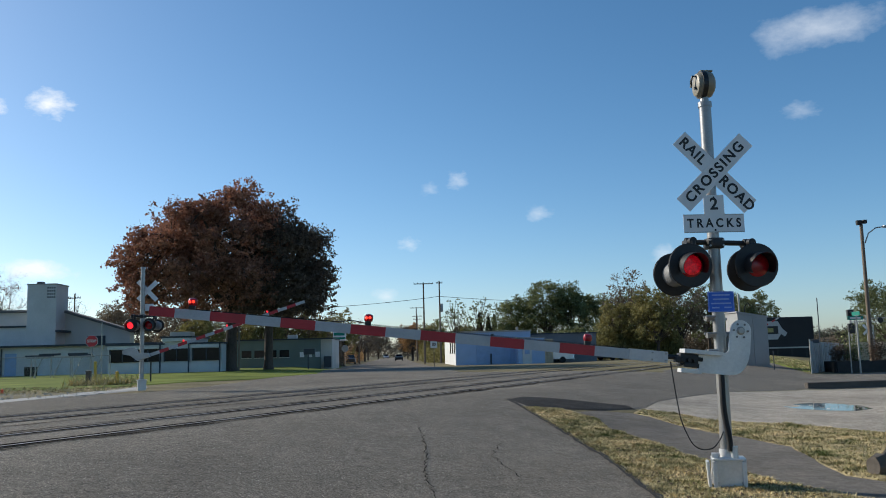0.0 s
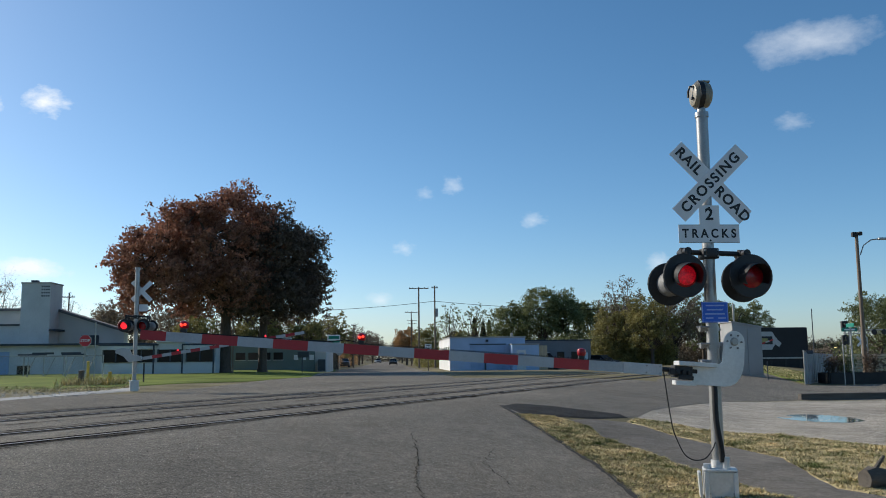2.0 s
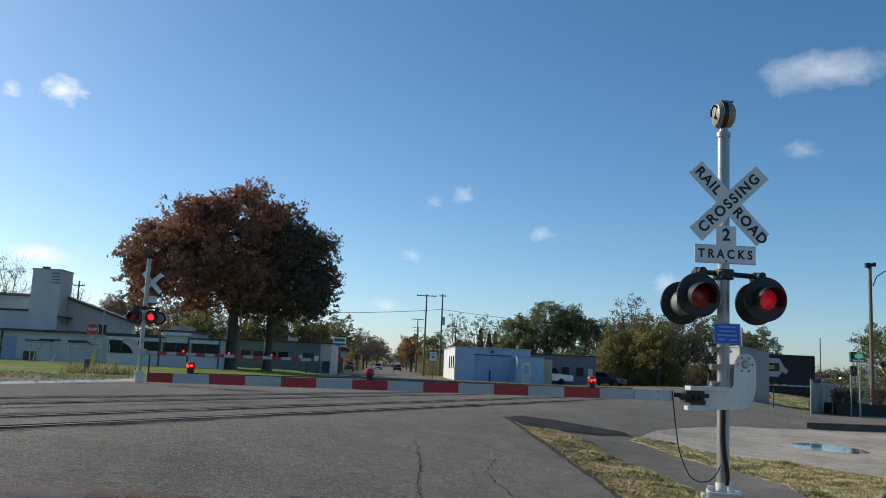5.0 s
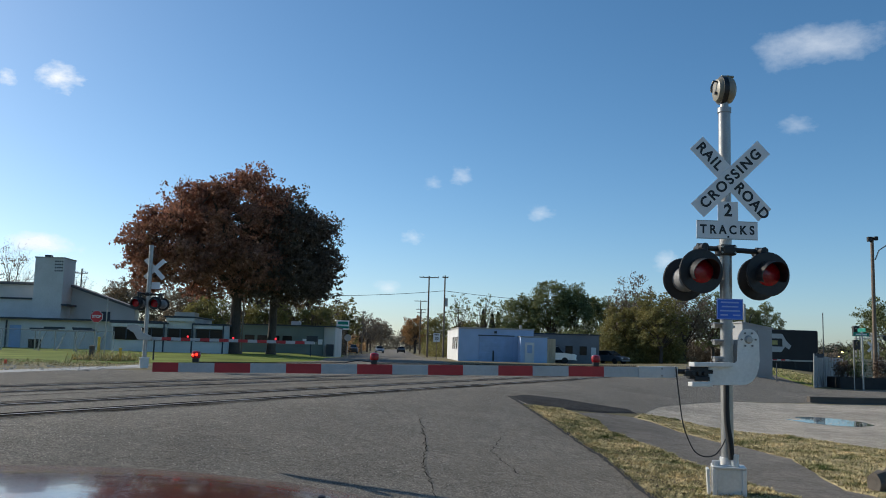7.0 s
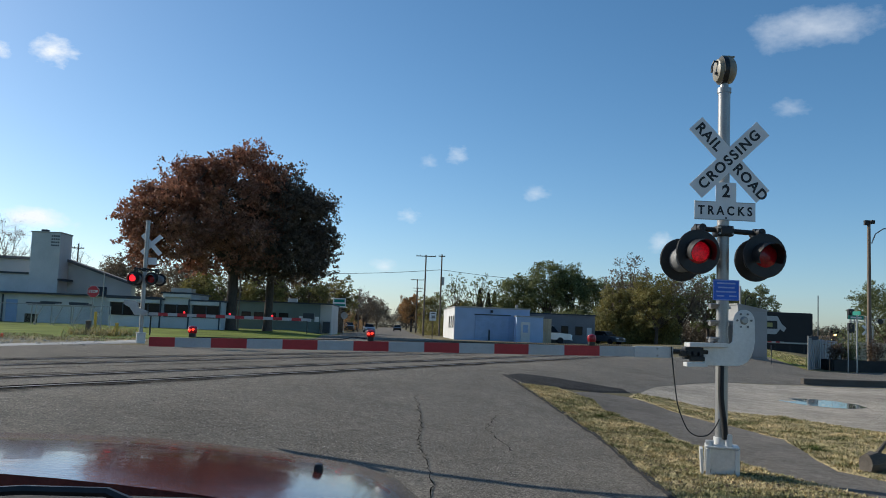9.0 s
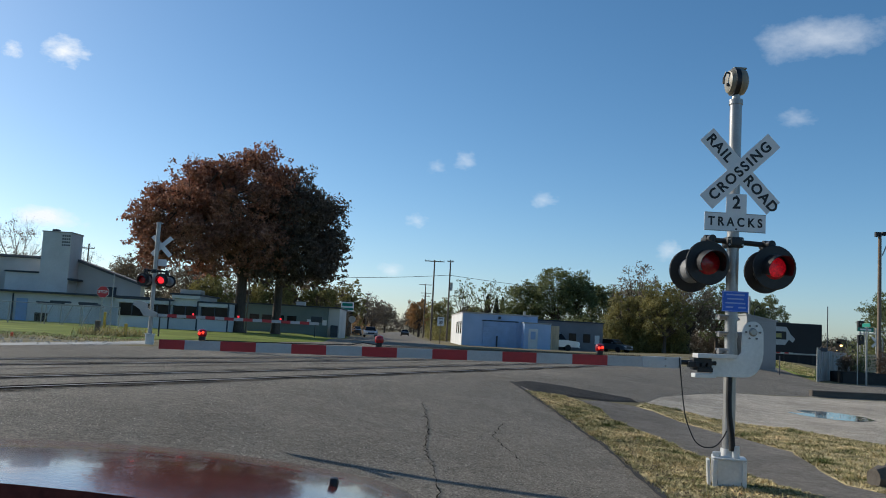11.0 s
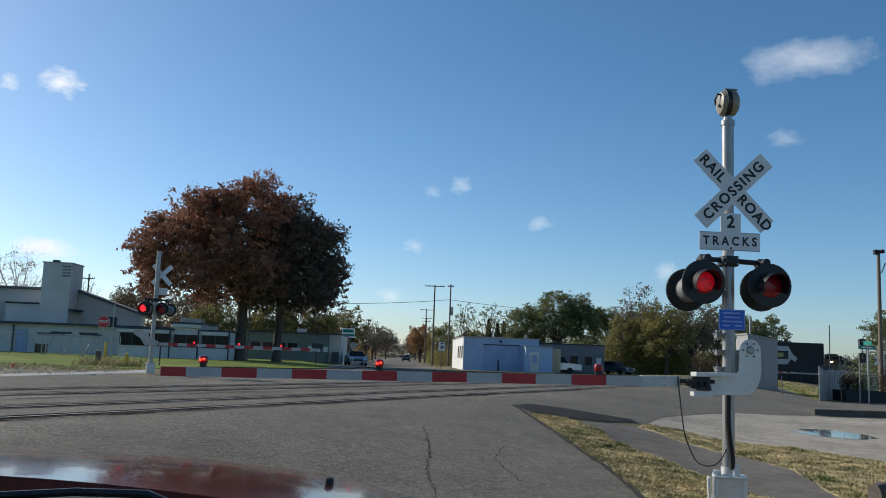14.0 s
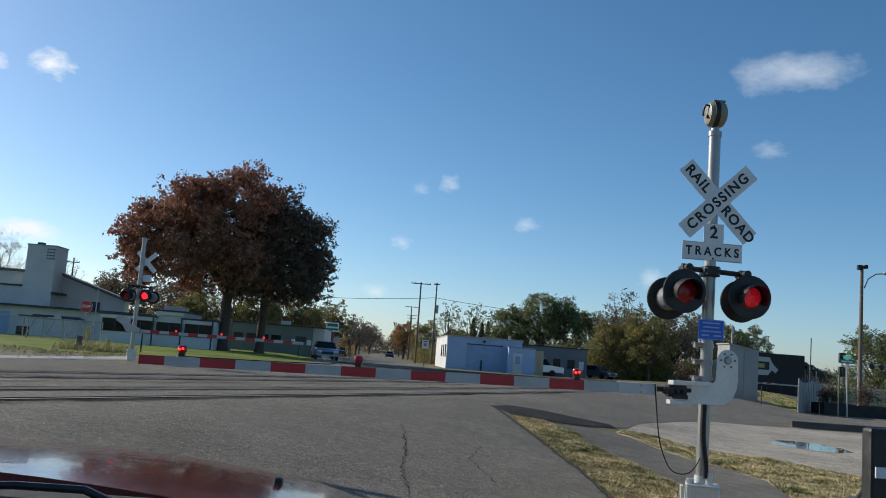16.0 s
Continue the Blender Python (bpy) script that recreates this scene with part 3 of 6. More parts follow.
for z in (2.00, 1.80, 1.60):
    bm = bmesh.new()
    rod(bm, (0, 0, z - 0.03), (0, 0, z + 0.03), 0.082, seg=18)
    rod(bm, (-0.15, -0.02, z), (0.0, -0.02, z), 0.018, seg=8)
    rod(bm, (-0.16, -0.02, z), (-0.12, -0.02, z), 0.036, seg=8)
    rod(bm, (-0.15, 0.05, z - 0.01), (0.12, 0.05, z - 0.01), 0.016, seg=8)
    for dy in (-0.06, 0.04):
        rod(bm, (-0.17, dy, z + 0.02), (-0.06, dy, z + 0.02), 0.014, seg=8)
    part("mast_clamp", bm, MAST_STEEL, near, smooth=True)
boxpart("gate_mechanism", (0.2, 0.20, 1.66), (0.24, 0.26, 0.36), GALV, near, 0.02, "silver gate motor housing")
bm = bmesh.new()
bend = [Vector(p) - Vector((0.035, 0, 0)) for p in ((0.0, -0.06, 1.45), (-0.005, -0.09, 1.36), (-0.01, -0.105, 1.26), (-0.014, -0.112, 1.16), (-0.016, -0.115, 1.05), (-0.014, -0.116, 0.95), (-0.006, -0.116, 0.85), (0.008, -0.115, 0.75), (0.024, -0.113, 0.66), (0.036, -0.11, 0.57), (0.044, -0.10, 0.46))]
for p, q in zip(bend, bend[1:]):
    rod(bm, p, q + (q - p) * 0.12, 0.034, seg=12)
part("conduit", bm, RUBBER, near, "flexible grey-black conduit", smooth=True)


def gate(parent_pos, side, length, near_gate, label, lit=True):
    """A gate arm that turns about its pivot: counterweight plate, arm of red and white lengths, lamps on top."""
    g = thing("crossing_gate", label, "crossing gate", parent_pos, group="crossing gates")
    s = side
    az = -0.43 if near_gate else -0.30
    bm = bmesh.new()
    if near_gate:
        pts = [(-0.49, -0.29), (-0.16, -0.28), (-0.13, -0.25), (-0.12, 0.0)]
        pts += [(0.124 * math.cos(radians(a)) + 0.004, 0.0 + 0.128 * math.sin(radians(a))) for a in range(180, -1, -20)]
        pts += [(0.128, -0.25), (0.115, -0.34), (0.085, -0.42), (0.035, -0.49), (-0.03, -0.525), (-0.1, -0.535), (-0.49, -0.535)]
        slab(bm, [((-x * s if s > 0 else x) - 0.012, z - 0.039) for x, z in pts], -0.014, 0.014)
        bmesh.ops.bevel(bm, geom=[e for e in bm.edges], offset=0.004, segments=1, affect="EDGES")
    else:
        slab(bm, [(-0.30 * s, 0.02), (-0.28 * s, 0.14), (-0.05 * s, 0.16), (0.16 * s, 0.10), (0.2 * s, -0.10), (0.52 * s, -0.22), (0.52 * s, -0.36), (0.1 * s, -0.36), (-0.06 * s, -0.12)], -0.10, 0.06)
    part("gate_bracket", bm, CAST_ALU if near_gate else ALU, g, "silver curved support bracket")
    if near_gate:
        for a in range(0, 360, 60):
            rodpart("bracket_bolt", (0.085 * math.cos(radians(a)) - 0.012, -0.03, 0.085 * math.sin(radians(a)) - 0.039), (0.085 * math.cos(radians(a)) - 0.012, 0, 0.085 * math.sin(radians(a)) - 0.039), 0.012, HOUSING, g, seg=8)
        bm = bmesh.new()
        lathe(bm, [(0.05, 0), (0.05, -0.02), (0.035, -0.03), (0.035, -0.045), (0.0001, -0.045)], (-0.012, 0, -0.039))
        part("pivot_hub", bm, GALV, g, smooth=True)
        bm = bmesh.new()
        box(bm, (-0.62, 0.03, -0.435), (0.22, 0.14, 0.14), bev=0.01)
        box(bm, (-0.73, -0.02, -0.44), (0.12, 0.1, 0.07), bev=0.01)
        box(bm, (-0.60, -0.06, -0.50), (0.18, 0.05, 0.05), bev=0.008)
        for k in range(3):
            rod(bm, (-0.56 - 0.07 * k, -0.09, -0.44), (-0.56 - 0.07 * k, 0.0, -0.44), 0.022, seg=8)
        rod(bm, (-0.95, 0.0, -0.42), (-0.45, 0.0, -0.42), 0.028)
        part("arm_adapter", bm, BLACK, g, "black hinged arm adapter")
        boxpart("adapter_plate", (-0.46, 0.02, -0.335), (0.46, 0.2, 0.05), CAST_ALU, g, 0.006)
        boxpart("adapter_plate", (-0.60, -0.01, -0.565), (0.24, 0.16, 0.05), CAST_ALU, g, 0.006, m=pose(0, 0, 0))
        boxpart("arm_root", (-1.10, 0.0, az), (0.46, 0.06, 0.13), WHITE, g, 0.004, "white arm end plate")
        for dx in (-0.9, -1.06):
            for dz in (-0.04, 0.04):
                rodpart("arm_bolt", (dx, -0.045, az + dz), (dx, 0.02, az + dz), 0.011, GALV, g, seg=8)
        x = 1.33
        widths = [0.41, 0.415, 0.42, 0.40, 0.41, 0.405, 0.41, 0.405, 0.41, 0.40, 0.405, 0.405, 0.405, 0.29]
    else:
        x = 0.55
        widths = [0.325] * int(length / 0.325)
    h = 0.118 if near_gate else 0.11
    for i, w in enumerate(widths):
        hh = h * (1 - 0.1 * i / len(widths))
        bm = bmesh.new()
        box(bm, (s * (x + w / 2), 0, az), (w, 0.03, hh))
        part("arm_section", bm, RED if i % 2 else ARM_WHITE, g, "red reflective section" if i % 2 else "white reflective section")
        x += w
    lamps = []
    if near_gate:
        for lx in (1.83, 4.41, 6.44):
            lamp = new("arm_light")
            lamp.parent = g
            lamp.location = (s * lx, 0, az + 0.07)
            bm = bmesh.new()
            box(bm, (0, 0, 0.012), (0.07, 0.06, 0.05), bev=0.006)
            rod(bm, (0, 0, 0.03), (0, 0, 0.05), 0.04)
            part("lamp_base", bm, BLACK, lamp)
            bm = bmesh.new()
            lathe(bm, [(0.045, 0.035), (0.052, 0.055), (0.052, 0.09), (0.045, 0.11), (0.02, 0.12), (0.0001, 0.122)], (0, 0, 0), axis="Z", seg=18)
            part("lamp_dome", bm, LENS_DARK, lamp, "red plastic lamp dome", smooth=True)
            bm = bmesh.new()
            for dx in (-0.022, 0.018):
                lathe(bm, [(0.016, 0.0), (0.012, -0.006), (0.0001, -0.008)], (dx, 0, 0.075 + dx * 0.2), axis="Y", seg=12)
            q = part("lamp_glow", bm, LED_RED, lamp, "lit red diodes")
            lamps.append(q)
        bm = bmesh.new()
        pts = []
        for i in range(700):
            u = i / 699
            lx = 1.35 + u * 3.05
            pts.append((s * lx, 0.008 * math.cos(i * 1.05), az + 0.066 + 0.011 * math.sin(i * 1.05)))
        tube(bm, pts, 0.0045, 4)
        tube(bm, [(s * 4.43, 0, az + 0.08), (s * 4.6, 0, az + 0.10), (s * 4.75, 0, az + 0.07), (s * 5.4, 0, az + 0.062), (s * 6.4, 0, az + 0.06)], 0.006, 6)
        part("coiled_cable", bm, RUBBER, g, "coiled black lamp cable")
    else:
        for lx in (1.75, 3.3, 4.75) if lit else ():
            bm = bmesh.new()
            lathe(bm, [(0.025, 0.0), (0.034, 0.02), (0.028, 0.06), (0.0001, 0.07)], (s * lx, 0, az + 0.06), axis="Z", seg=12)
            part("arm_light", bm, LENS_BRIGHT, g, "small lit red arm lamp", smooth=True)
    return g, lamps


near_gate, near_lamps = gate((4.125, 10.08, 1.78), -1, 6.6, True, "red and white striped crossing gate arm with warning lamps")
far_gate, _ = gate((-9.0, 30.3, 1.88), 1, 5.55, False, "distant red and white crossing gate arm across the tracks")
other_gate, _ = gate((25.4, 66.0, 1.62), 1, 4.3, False, "red and white gate arm of the next crossing", False)
bm = bmesh.new()
sag = [Vector(p) for p in ((3.235, 10.04, 1.40), (3.255, 10.02, 1.15), (3.28, 10.0, 0.9), (3.315, 9.99, 0.70), (3.395, 9.97, 0.495), (3.46, 9.97, 0.42), (3.535, 9.975, 0.388), (3.62, 9.98, 0.39), (3.69, 10.0, 0.416), (3.77, 10.04, 0.49), (3.83, 10.08, 0.575))]
cable = []
for p0, p1, p2, p3 in zip([sag[0]] + sag, sag, sag[1:], sag[2:] + [sag[-1]]):
    for k in range(5):
        u = k / 5
        cable.append(0.5 * (2 * p1 + (p2 - p0) * u + (2 * p0 - 5 * p1 + 4 * p2 - p3) * u * u + (3 * p1 - p0 - 3 * p2 + p3) * u ** 3))
tube(bm, cable + [sag[-1]], 0.0075, 6)
tagged(part("gate_cable", bm, RUBBER, None, smooth=True), "slack black cable hanging from the gate arm", "cable")


# ---- trees ----
BARE = mat("bare_twigs", (0.13, 0.105, 0.085), 0.95, var=0.3, bump=0)
OAK_RUST = leaf_mat("oak_leaves_rust", (0.23, 0.10, 0.065), (0.37, 0.185, 0.115))
OAK_DARK = leaf_mat("oak_leaves_dark", (0.10, 0.075, 0.055), (0.18, 0.125, 0.085))
LEAF_GREEN = leaf_mat("leaves_green", (0.11, 0.135, 0.05), (0.20, 0.21, 0.085))
LEAF_YELLOW = leaf_mat("leaves_yellow_green", (0.15, 0.145, 0.045), (0.27, 0.23, 0.075))
LEAF_ORANGE = leaf_mat("leaves_orange", (0.3, 0.16, 0.06), (0.4, 0.24, 0.1))
LEAF_GREY = leaf_mat("leaves_grey_brown", (0.13, 0.105, 0.075), (0.21, 0.165, 0.115))
LEAF_CONIFER = leaf_mat("conifer_needles", (0.015, 0.024, 0.014), (0.025, 0.035, 0.02))


def leaf_mesh(name, centres, sizes, rng, material, parent, label="", aspect=0.6):
    """Small bent leaf clumps at the centres."""
    n = len(centres)
    rs = np.random.RandomState(rng.randint(0, 10**6))
    c = np.array(centres)
    u = rs.normal(size=(n, 3))
    u /= np.linalg.norm(u, axis=1)[:, None]
    w = rs.normal(size=(n, 3))
    w -= (w * u).sum(1)[:, None] * u
    w /= np.linalg.norm(w, axis=1)[:, None]
    k = np.cross(u, w)
    s = np.array(sizes)[:, None]
    v = np.stack([c - u * s * 0.5, c + w * s * 0.5 * aspect + k * s * 0.12, c + u * s * 0.5, c - w * s * 0.5 * aspect + k * s * 0.12], 1).reshape(-1, 3)
    me = bpy.data.meshes.new(name)
    me.from_pydata(v.tolist(), [], (np.arange(n)[:, None] * 4 + np.arange(4)).tolist())
    me.materials.append(material)
    ob = new(name, me)
    ob.parent = parent
    ob["kind"] = "stuff"
    if label:
        ob["label"] = label
    return ob


def sprays(blobs, count, leaf, seed, per=14, tight=0.17):
    """Leaf places in small sprays, thick towards the outside of each lobe, with gaps between the sprays."""
    rs = np.random.RandomState(seed)
    area = np.array([r * r for _, r in blobs])
    which = rs.choice(len(blobs), size=max(1, count // per), p=area / area.sum())
    mid = np.array([tuple(b) for b, _ in blobs])[which]
    rad = np.array([r for _, r in blobs])[which][:, None]
    d = rs.normal(size=mid.shape) * (1, 1, 0.85)
    d /= np.linalg.norm(d, axis=1)[:, None]
    mid = mid + d * rad * rs.uniform(0.1, 1.12, size=(len(mid), 1)) ** 0.6
    p = np.repeat(mid, per, 0) + rs.normal(size=(len(mid) * per, 3)) * (1, 1, 0.7) * np.repeat(rad, per, 0) * tight
    return p.tolist(), (leaf * rs.uniform(0.55, 1.4, size=len(p))).tolist()


def oak(at, trunk_r, fork, shift, rx, low, top, peak, count, leaf, material, label, seed):
    """A broad oak: a trunk that forks into long limbs, and a dome of many leafy lobes round them."""
    rng = random.Random(seed)
    t = thing("tree", label, "tree", (at[0], at[1], land(at[0], at[1])), group="trees")
    bm, twigs = bmesh.new(), bmesh.new()
    rod(bm, (0, 0, -0.2), (0, 0, 0.5), trunk_r * 1.4, trunk_r * 1.02, 12)
    rod(bm, (0, 0, 0.45), (0.06, 0, fork), trunk_r * 1.02, trunk_r * 0.8, 12)
    blobs = []
    belly = low + 0.36 * (top - low)
    for i in range(110):
        u = (i + 0.5) / 110
        a = i * 2.39996 + rng.uniform(-0.25, 0.25)
        e = math.asin(1 - 1.8 * u)
        up = top - belly - 1.0 if e > 0 else belly - low - 0.7
        k = rng.uniform(0.80, 1.0) * (1 if rng.random() > 0.12 else 0.82)
        wide = (math.cos(e) ** 0.72 if e > 0 else math.cos(e) ** 0.4) * (rx - 0.9) * k
        z = belly + math.sin(e) * up * k * (1.0 if e > 0 else 1.2) + rng.uniform(-0.3, 0.3)
        blobs.append((Vector((shift + peak * max(0, math.sin(e)) + wide * math.cos(a), wide * math.sin(a) * 0.9, z)), rng.uniform(0.85, 1.45)))
    for i in range(26):
        a, q = rng.uniform(0, 6.283), rx * 0.62 * rng.random() ** 0.5
        blobs.append((Vector((shift + q * math.cos(a), q * math.sin(a), rng.uniform(belly, top - 2.6))), rng.uniform(1.0, 1.6)))
    for i in range(30):
        a, q = rng.uniform(0, 6.283), rx * rng.uniform(0.35, 0.9)
        blobs.append((Vector((shift + q * math.cos(a), q * math.sin(a), rng.uniform(low + 0.6, belly))), rng.uniform(0.7, 1.2)))
    limbs = []
    for i in range(11):
        a = i * 2.39996
        tip = Vector((shift * 0.8 + rx * 0.55 * math.cos(a), rx * 0.5 * math.sin(a), rng.uniform(belly + 0.5, top - 3.0)))
        base = Vector((0.05, 0, fork * rng.uniform(0.72, 1.0)))
        mid = base.lerp(tip, 0.45) + Vector((0, 0, rng.uniform(0.3, 1.2)))
        r0 = trunk_r * rng.uniform(0.30, 0.46)
        rod(bm, base, mid, r0, r0 * 0.7, 7)
        rod(bm, mid, tip, r0 * 0.7, r0 * 0.35, 6)
        limbs += [mid, mid.lerp(tip, 0.5), tip]
    for b, r in blobs:
        s = min(limbs, key=lambda q: (q - b).length)
        rod(bm, s, b, 0.075, 0.03, 5)
        for j in range(5):
            e = b + Vector((rng.gauss(0, 1), rng.gauss(0, 1), rng.gauss(0.3, 1))).normalized() * r * rng.uniform(0.6, 1.15)
            rod(twigs, s.lerp(b, rng.uniform(0.6, 1)), e, 0.025, 0.008, 4)
    part("trunk", bm, BARK, t, smooth=True)
    part("twig", twigs, BARK, t)["kind"] = "stuff"
    cs, ss = sprays(blobs, count, leaf, seed, 16, 0.14)
    leaf_mesh("crown", cs, ss, rng, material, t)
    return t


def tree(at, height, radius, leaves, n_leaf, leaf, label, seed, trunk_r=0.3, trunk_h=None, low=0.25, lobes=26, category="tree", bare=False):
    """Trunk, limbs that reach into lobes of the crown, and leaf clumps in the lobes with gaps between."""
    rng = random.Random(seed)
    t = thing("tree", label, category, (at[0], at[1], land(at[0], at[1])), group="trees")
    trunk_h = trunk_h or height * 0.28
    cz, rz = height * (1 + low) / 2, height * (1 - low) / 2
    bm = bmesh.new()
    rod(bm, (0, 0, -0.2), (0, 0, 0.5), trunk_r * 1.35, trunk_r * 1.02, 10)
    rod(bm, (0, 0, 0.45), (0.05, 0, trunk_h), trunk_r * 1.02, trunk_r * 0.8, 10)
    blobs = []
    for i in range(lobes):
        a, e = i * 2.39996 + rng.uniform(-0.3, 0.3), math.asin(max(-0.85, min(1, 1 - 1.75 * (i + 0.5) / lobes)))
        d = rng.uniform(0.58, 0.90)
        wide = math.cos(e) if e > 0 else math.cos(e) ** 0.45
        b = Vector((math.cos(a) * wide * radius * d, math.sin(a) * wide * radius * d, cz + math.sin(e) * rz * d * (1 if e > 0 else 1.15)))
        blobs.append((b, radius * rng.uniform(0.20, 0.34) * (30 / (lobes + 8)) ** 0.3))
    for i in range(lobes // 4):
        blobs.append((Vector((rng.uniform(-0.5, 0.5) * radius, rng.uniform(-0.5, 0.5) * radius, cz + rng.uniform(-0.3, 0.55) * rz)), radius * 0.36))
    twigs = bmesh.new()
    for b, r in blobs:
        s = Vector((0.03, 0, trunk_h * rng.uniform(0.55, 1.0)))
        mid = s.lerp(b, 0.5) + Vector((rng.uniform(-0.4, 0.4), rng.uniform(-0.4, 0.4), 0.12 * (b - s).length))
        r0 = trunk_r * rng.uniform(0.18, 0.36)
        rod(bm, s, mid, r0, r0 * 0.6, 6)
        rod(bm, mid, b, r0 * 0.6, r0 * 0.25, 5)
        for j in range(7 if bare else 3):
            e = b + Vector((rng.gauss(0, 1), rng.gauss(0, 1), rng.gauss(0.3, 1))).normalized() * r * rng.uniform(0.5, 1.0)
            rod(twigs, mid.lerp(b, rng.uniform(0.3, 1)), e, r0 * 0.22, r0 * 0.06, 4)
            if bare:
                for q in range(4):
                    f = e + Vector((rng.gauss(0, 1), rng.gauss(0, 1), rng.gauss(0.3, 1))).normalized() * r * rng.uniform(0.3, 0.8)
                    rod(twigs, b.lerp(e, rng.uniform(0.3, 1)), f, r0 * 0.10, r0 * 0.04, 3)
    part("trunk", bm, BARK, t, smooth=True)
    tw = part("twig", twigs, BARE if bare else BARK, t)
    tw["kind"] = "stuff"
    if n_leaf:
        cs, ss = sprays(blobs, int(n_leaf * 1.9), leaf * 0.62, seed)
        leaf_mesh("crown", cs, ss, rng, leaves, t)
    return t


oak((-13.1, 70.0), 0.46, 5.6, -2.5, 7.1, 4.4, 15.3, 1.8, 74000, 0.24, OAK_RUST, "large oak with rust-brown autumn leaves on the lawn", 3)
oak((-10.5, 72.5), 0.36, 5.8, 1.1, 4.9, 3.7, 14.4, -0.5, 50000, 0.24, OAK_DARK, "oak with dark brown leaves beside the larger oak", 5)

# the woods and gardens behind, from the left round to the right
for x, y, h, r, kind, n, leaf, lab, sd in (
        (-44.2, 100, 11.8, 5.0, None, 500, 0.35, "nearly bare tree behind the workshop", 11),
        (-41.0, 112, 10.2, 2.6, None, 0, 0.3, "thin bare tree behind the workshop", 12),
        (-37.0, 118, 8.8, 2.4, LEAF_ORANGE, 1500, 0.4, "small reddish tree behind the workshop roof", 13),
        (-29.6, 96, 8.2, 3.8, LEAF_GREY, 5000, 0.34, "brown-leaved tree beside the oak", 14),
        (-21.5, 98, 6.6, 3.2, LEAF_YELLOW, 3500, 0.36, "yellowing tree behind the low offices", 15),
        (-15.5, 104, 7.2, 3.4, LEAF_YELLOW, 4000, 0.36, "yellowing tree behind the low offices", 16),
        (-10.5, 108, 6.6, 3.0, LEAF_YELLOW, 3000, 0.36, "yellowing tree behind the low offices", 17),
        (-7.2, 118, 8.2, 2.4, LEAF_YELLOW, 1800, 0.36, "slender yellow-green tree by the street", 18),
        (-12.0, 150, 8.0, 4.0, LEAF_GREY, 3000, 0.4, "brown street tree along the street", 19),
        (-7.6, 172, 8.6, 3.6, None, 700, 0.4, "nearly bare street tree along the street", 20),
        (-7.2, 200, 9.2, 3.8, None, 900, 0.45, "nearly bare street tree along the street", 21),
        (-7.6, 235, 9.5, 4.2, LEAF_GREY, 2500, 0.5, "grey-brown street tree along the street", 22),
        (-6.0, 290, 10.0, 5.0, LEAF_GREY, 2500, 0.6, "grey-brown street tree far along the street", 23),
        (3.6, 196, 8.8, 3.2, LEAF_ORANGE, 4000, 0.42, "orange-leaved street tree along the street", 24),
        (4.4, 230, 9.2, 3.4, LEAF_ORANGE, 3000, 0.5, "orange-leaved street tree along the street", 25),
        (3.8, 290, 9.8, 4.0, LEAF_GREY, 2500, 0.6, "grey-brown street tree far along the street", 26),
        (7.2, 168, 8.0, 3.2, LEAF_YELLOW, 4500, 0.4, "yellow-green tree behind the utility poles", 27),
        (11.5, 150, 6.6, 3.2, LEAF_YELLOW, 4500, 0.4, "yellow-green tree behind the blue building", 28),
        (9.6, 140, 11.0, 2.9, LEAF_GREEN, 900, 0.34, "sparse tall tree behind the blue building", 29),
        (13.9, 142, 11.2, 3.0, LEAF_GREEN, 1000, 0.34, "sparse tall tree behind the blue building", 30),
        (18.6, 132, 10.6, 3.6, LEAF_GREEN, 8000, 0.36, "green leafy tree behind the blue building", 31),
        (22.8, 130, 13.0, 4.0, LEAF_GREEN, 10000, 0.36, "tall green leafy tree behind the blue building", 32),
        (26.6, 131, 12.2, 3.6, LEAF_GREEN, 9000, 0.36, "tall green leafy tree behind the blue building", 33),
        (31.5, 134, 10.4, 3.6, LEAF_GREEN, 7000, 0.36, "green tree behind the grey shed", 34),
        (36.0, 132, 10.8, 3.8, LEAF_GREEN, 7000, 0.36, "green tree behind the grey shed", 35),
        (29.6, 109, 11.4, 3.8, LEAF_GREY, 2600, 0.34, "thinning brown tree beside the grey shed", 36),
        (26.8, 104, 7.4, 2.9, LEAF_YELLOW, 6000, 0.34, "yellow-green shrubby tree by the rails", 37),
        (30.5, 100, 8.6, 3.4, LEAF_YELLOW, 7000, 0.34, "yellow-green shrubby tree by the rails", 38),
        (34.6, 104, 9.6, 3.6, LEAF_GREY, 4500, 0.34, "thinning tree by the rails", 39),
        (39.5, 108, 9.2, 3.4, LEAF_GREEN, 5000, 0.34, "green tree behind the signal hut", 40),
        (44.0, 112, 8.6, 3.2, LEAF_GREEN, 5000, 0.34, "green tree behind the signal hut", 41),
        (48.2, 113, 8.6, 3.0, LEAF_GREEN, 5000, 0.34, "green tree behind the signal hut", 44),
        (-25.0, 103, 8.4, 3.6, LEAF_GREY, 5000, 0.34, "brown-leaved tree behind the low offices", 45),
        (-18.4, 106, 9.4, 3.6, None, 2200, 0.34, "nearly bare tree behind the low offices", 46),
        (-13.0, 110, 8.8, 3.4, LEAF_GREY, 4500, 0.34, "brown-leaved tree behind the low offices", 47),
        (68.5, 118, 10.6, 5.0, LEAF_GREEN, 7000, 0.42, "green tree behind the street lamp", 42),
        (76.5, 122, 11.4, 5.4, LEAF_GREEN, 7000, 0.42, "green tree behind the street lamp", 43)):
    tree((x, y), h, r, kind or LEAF_GREY, n, leaf, lab, sd, 0.1 + h * 0.012, low=0.06 if h < 9.5 else 0.12, lobes=30, bare=kind is None)


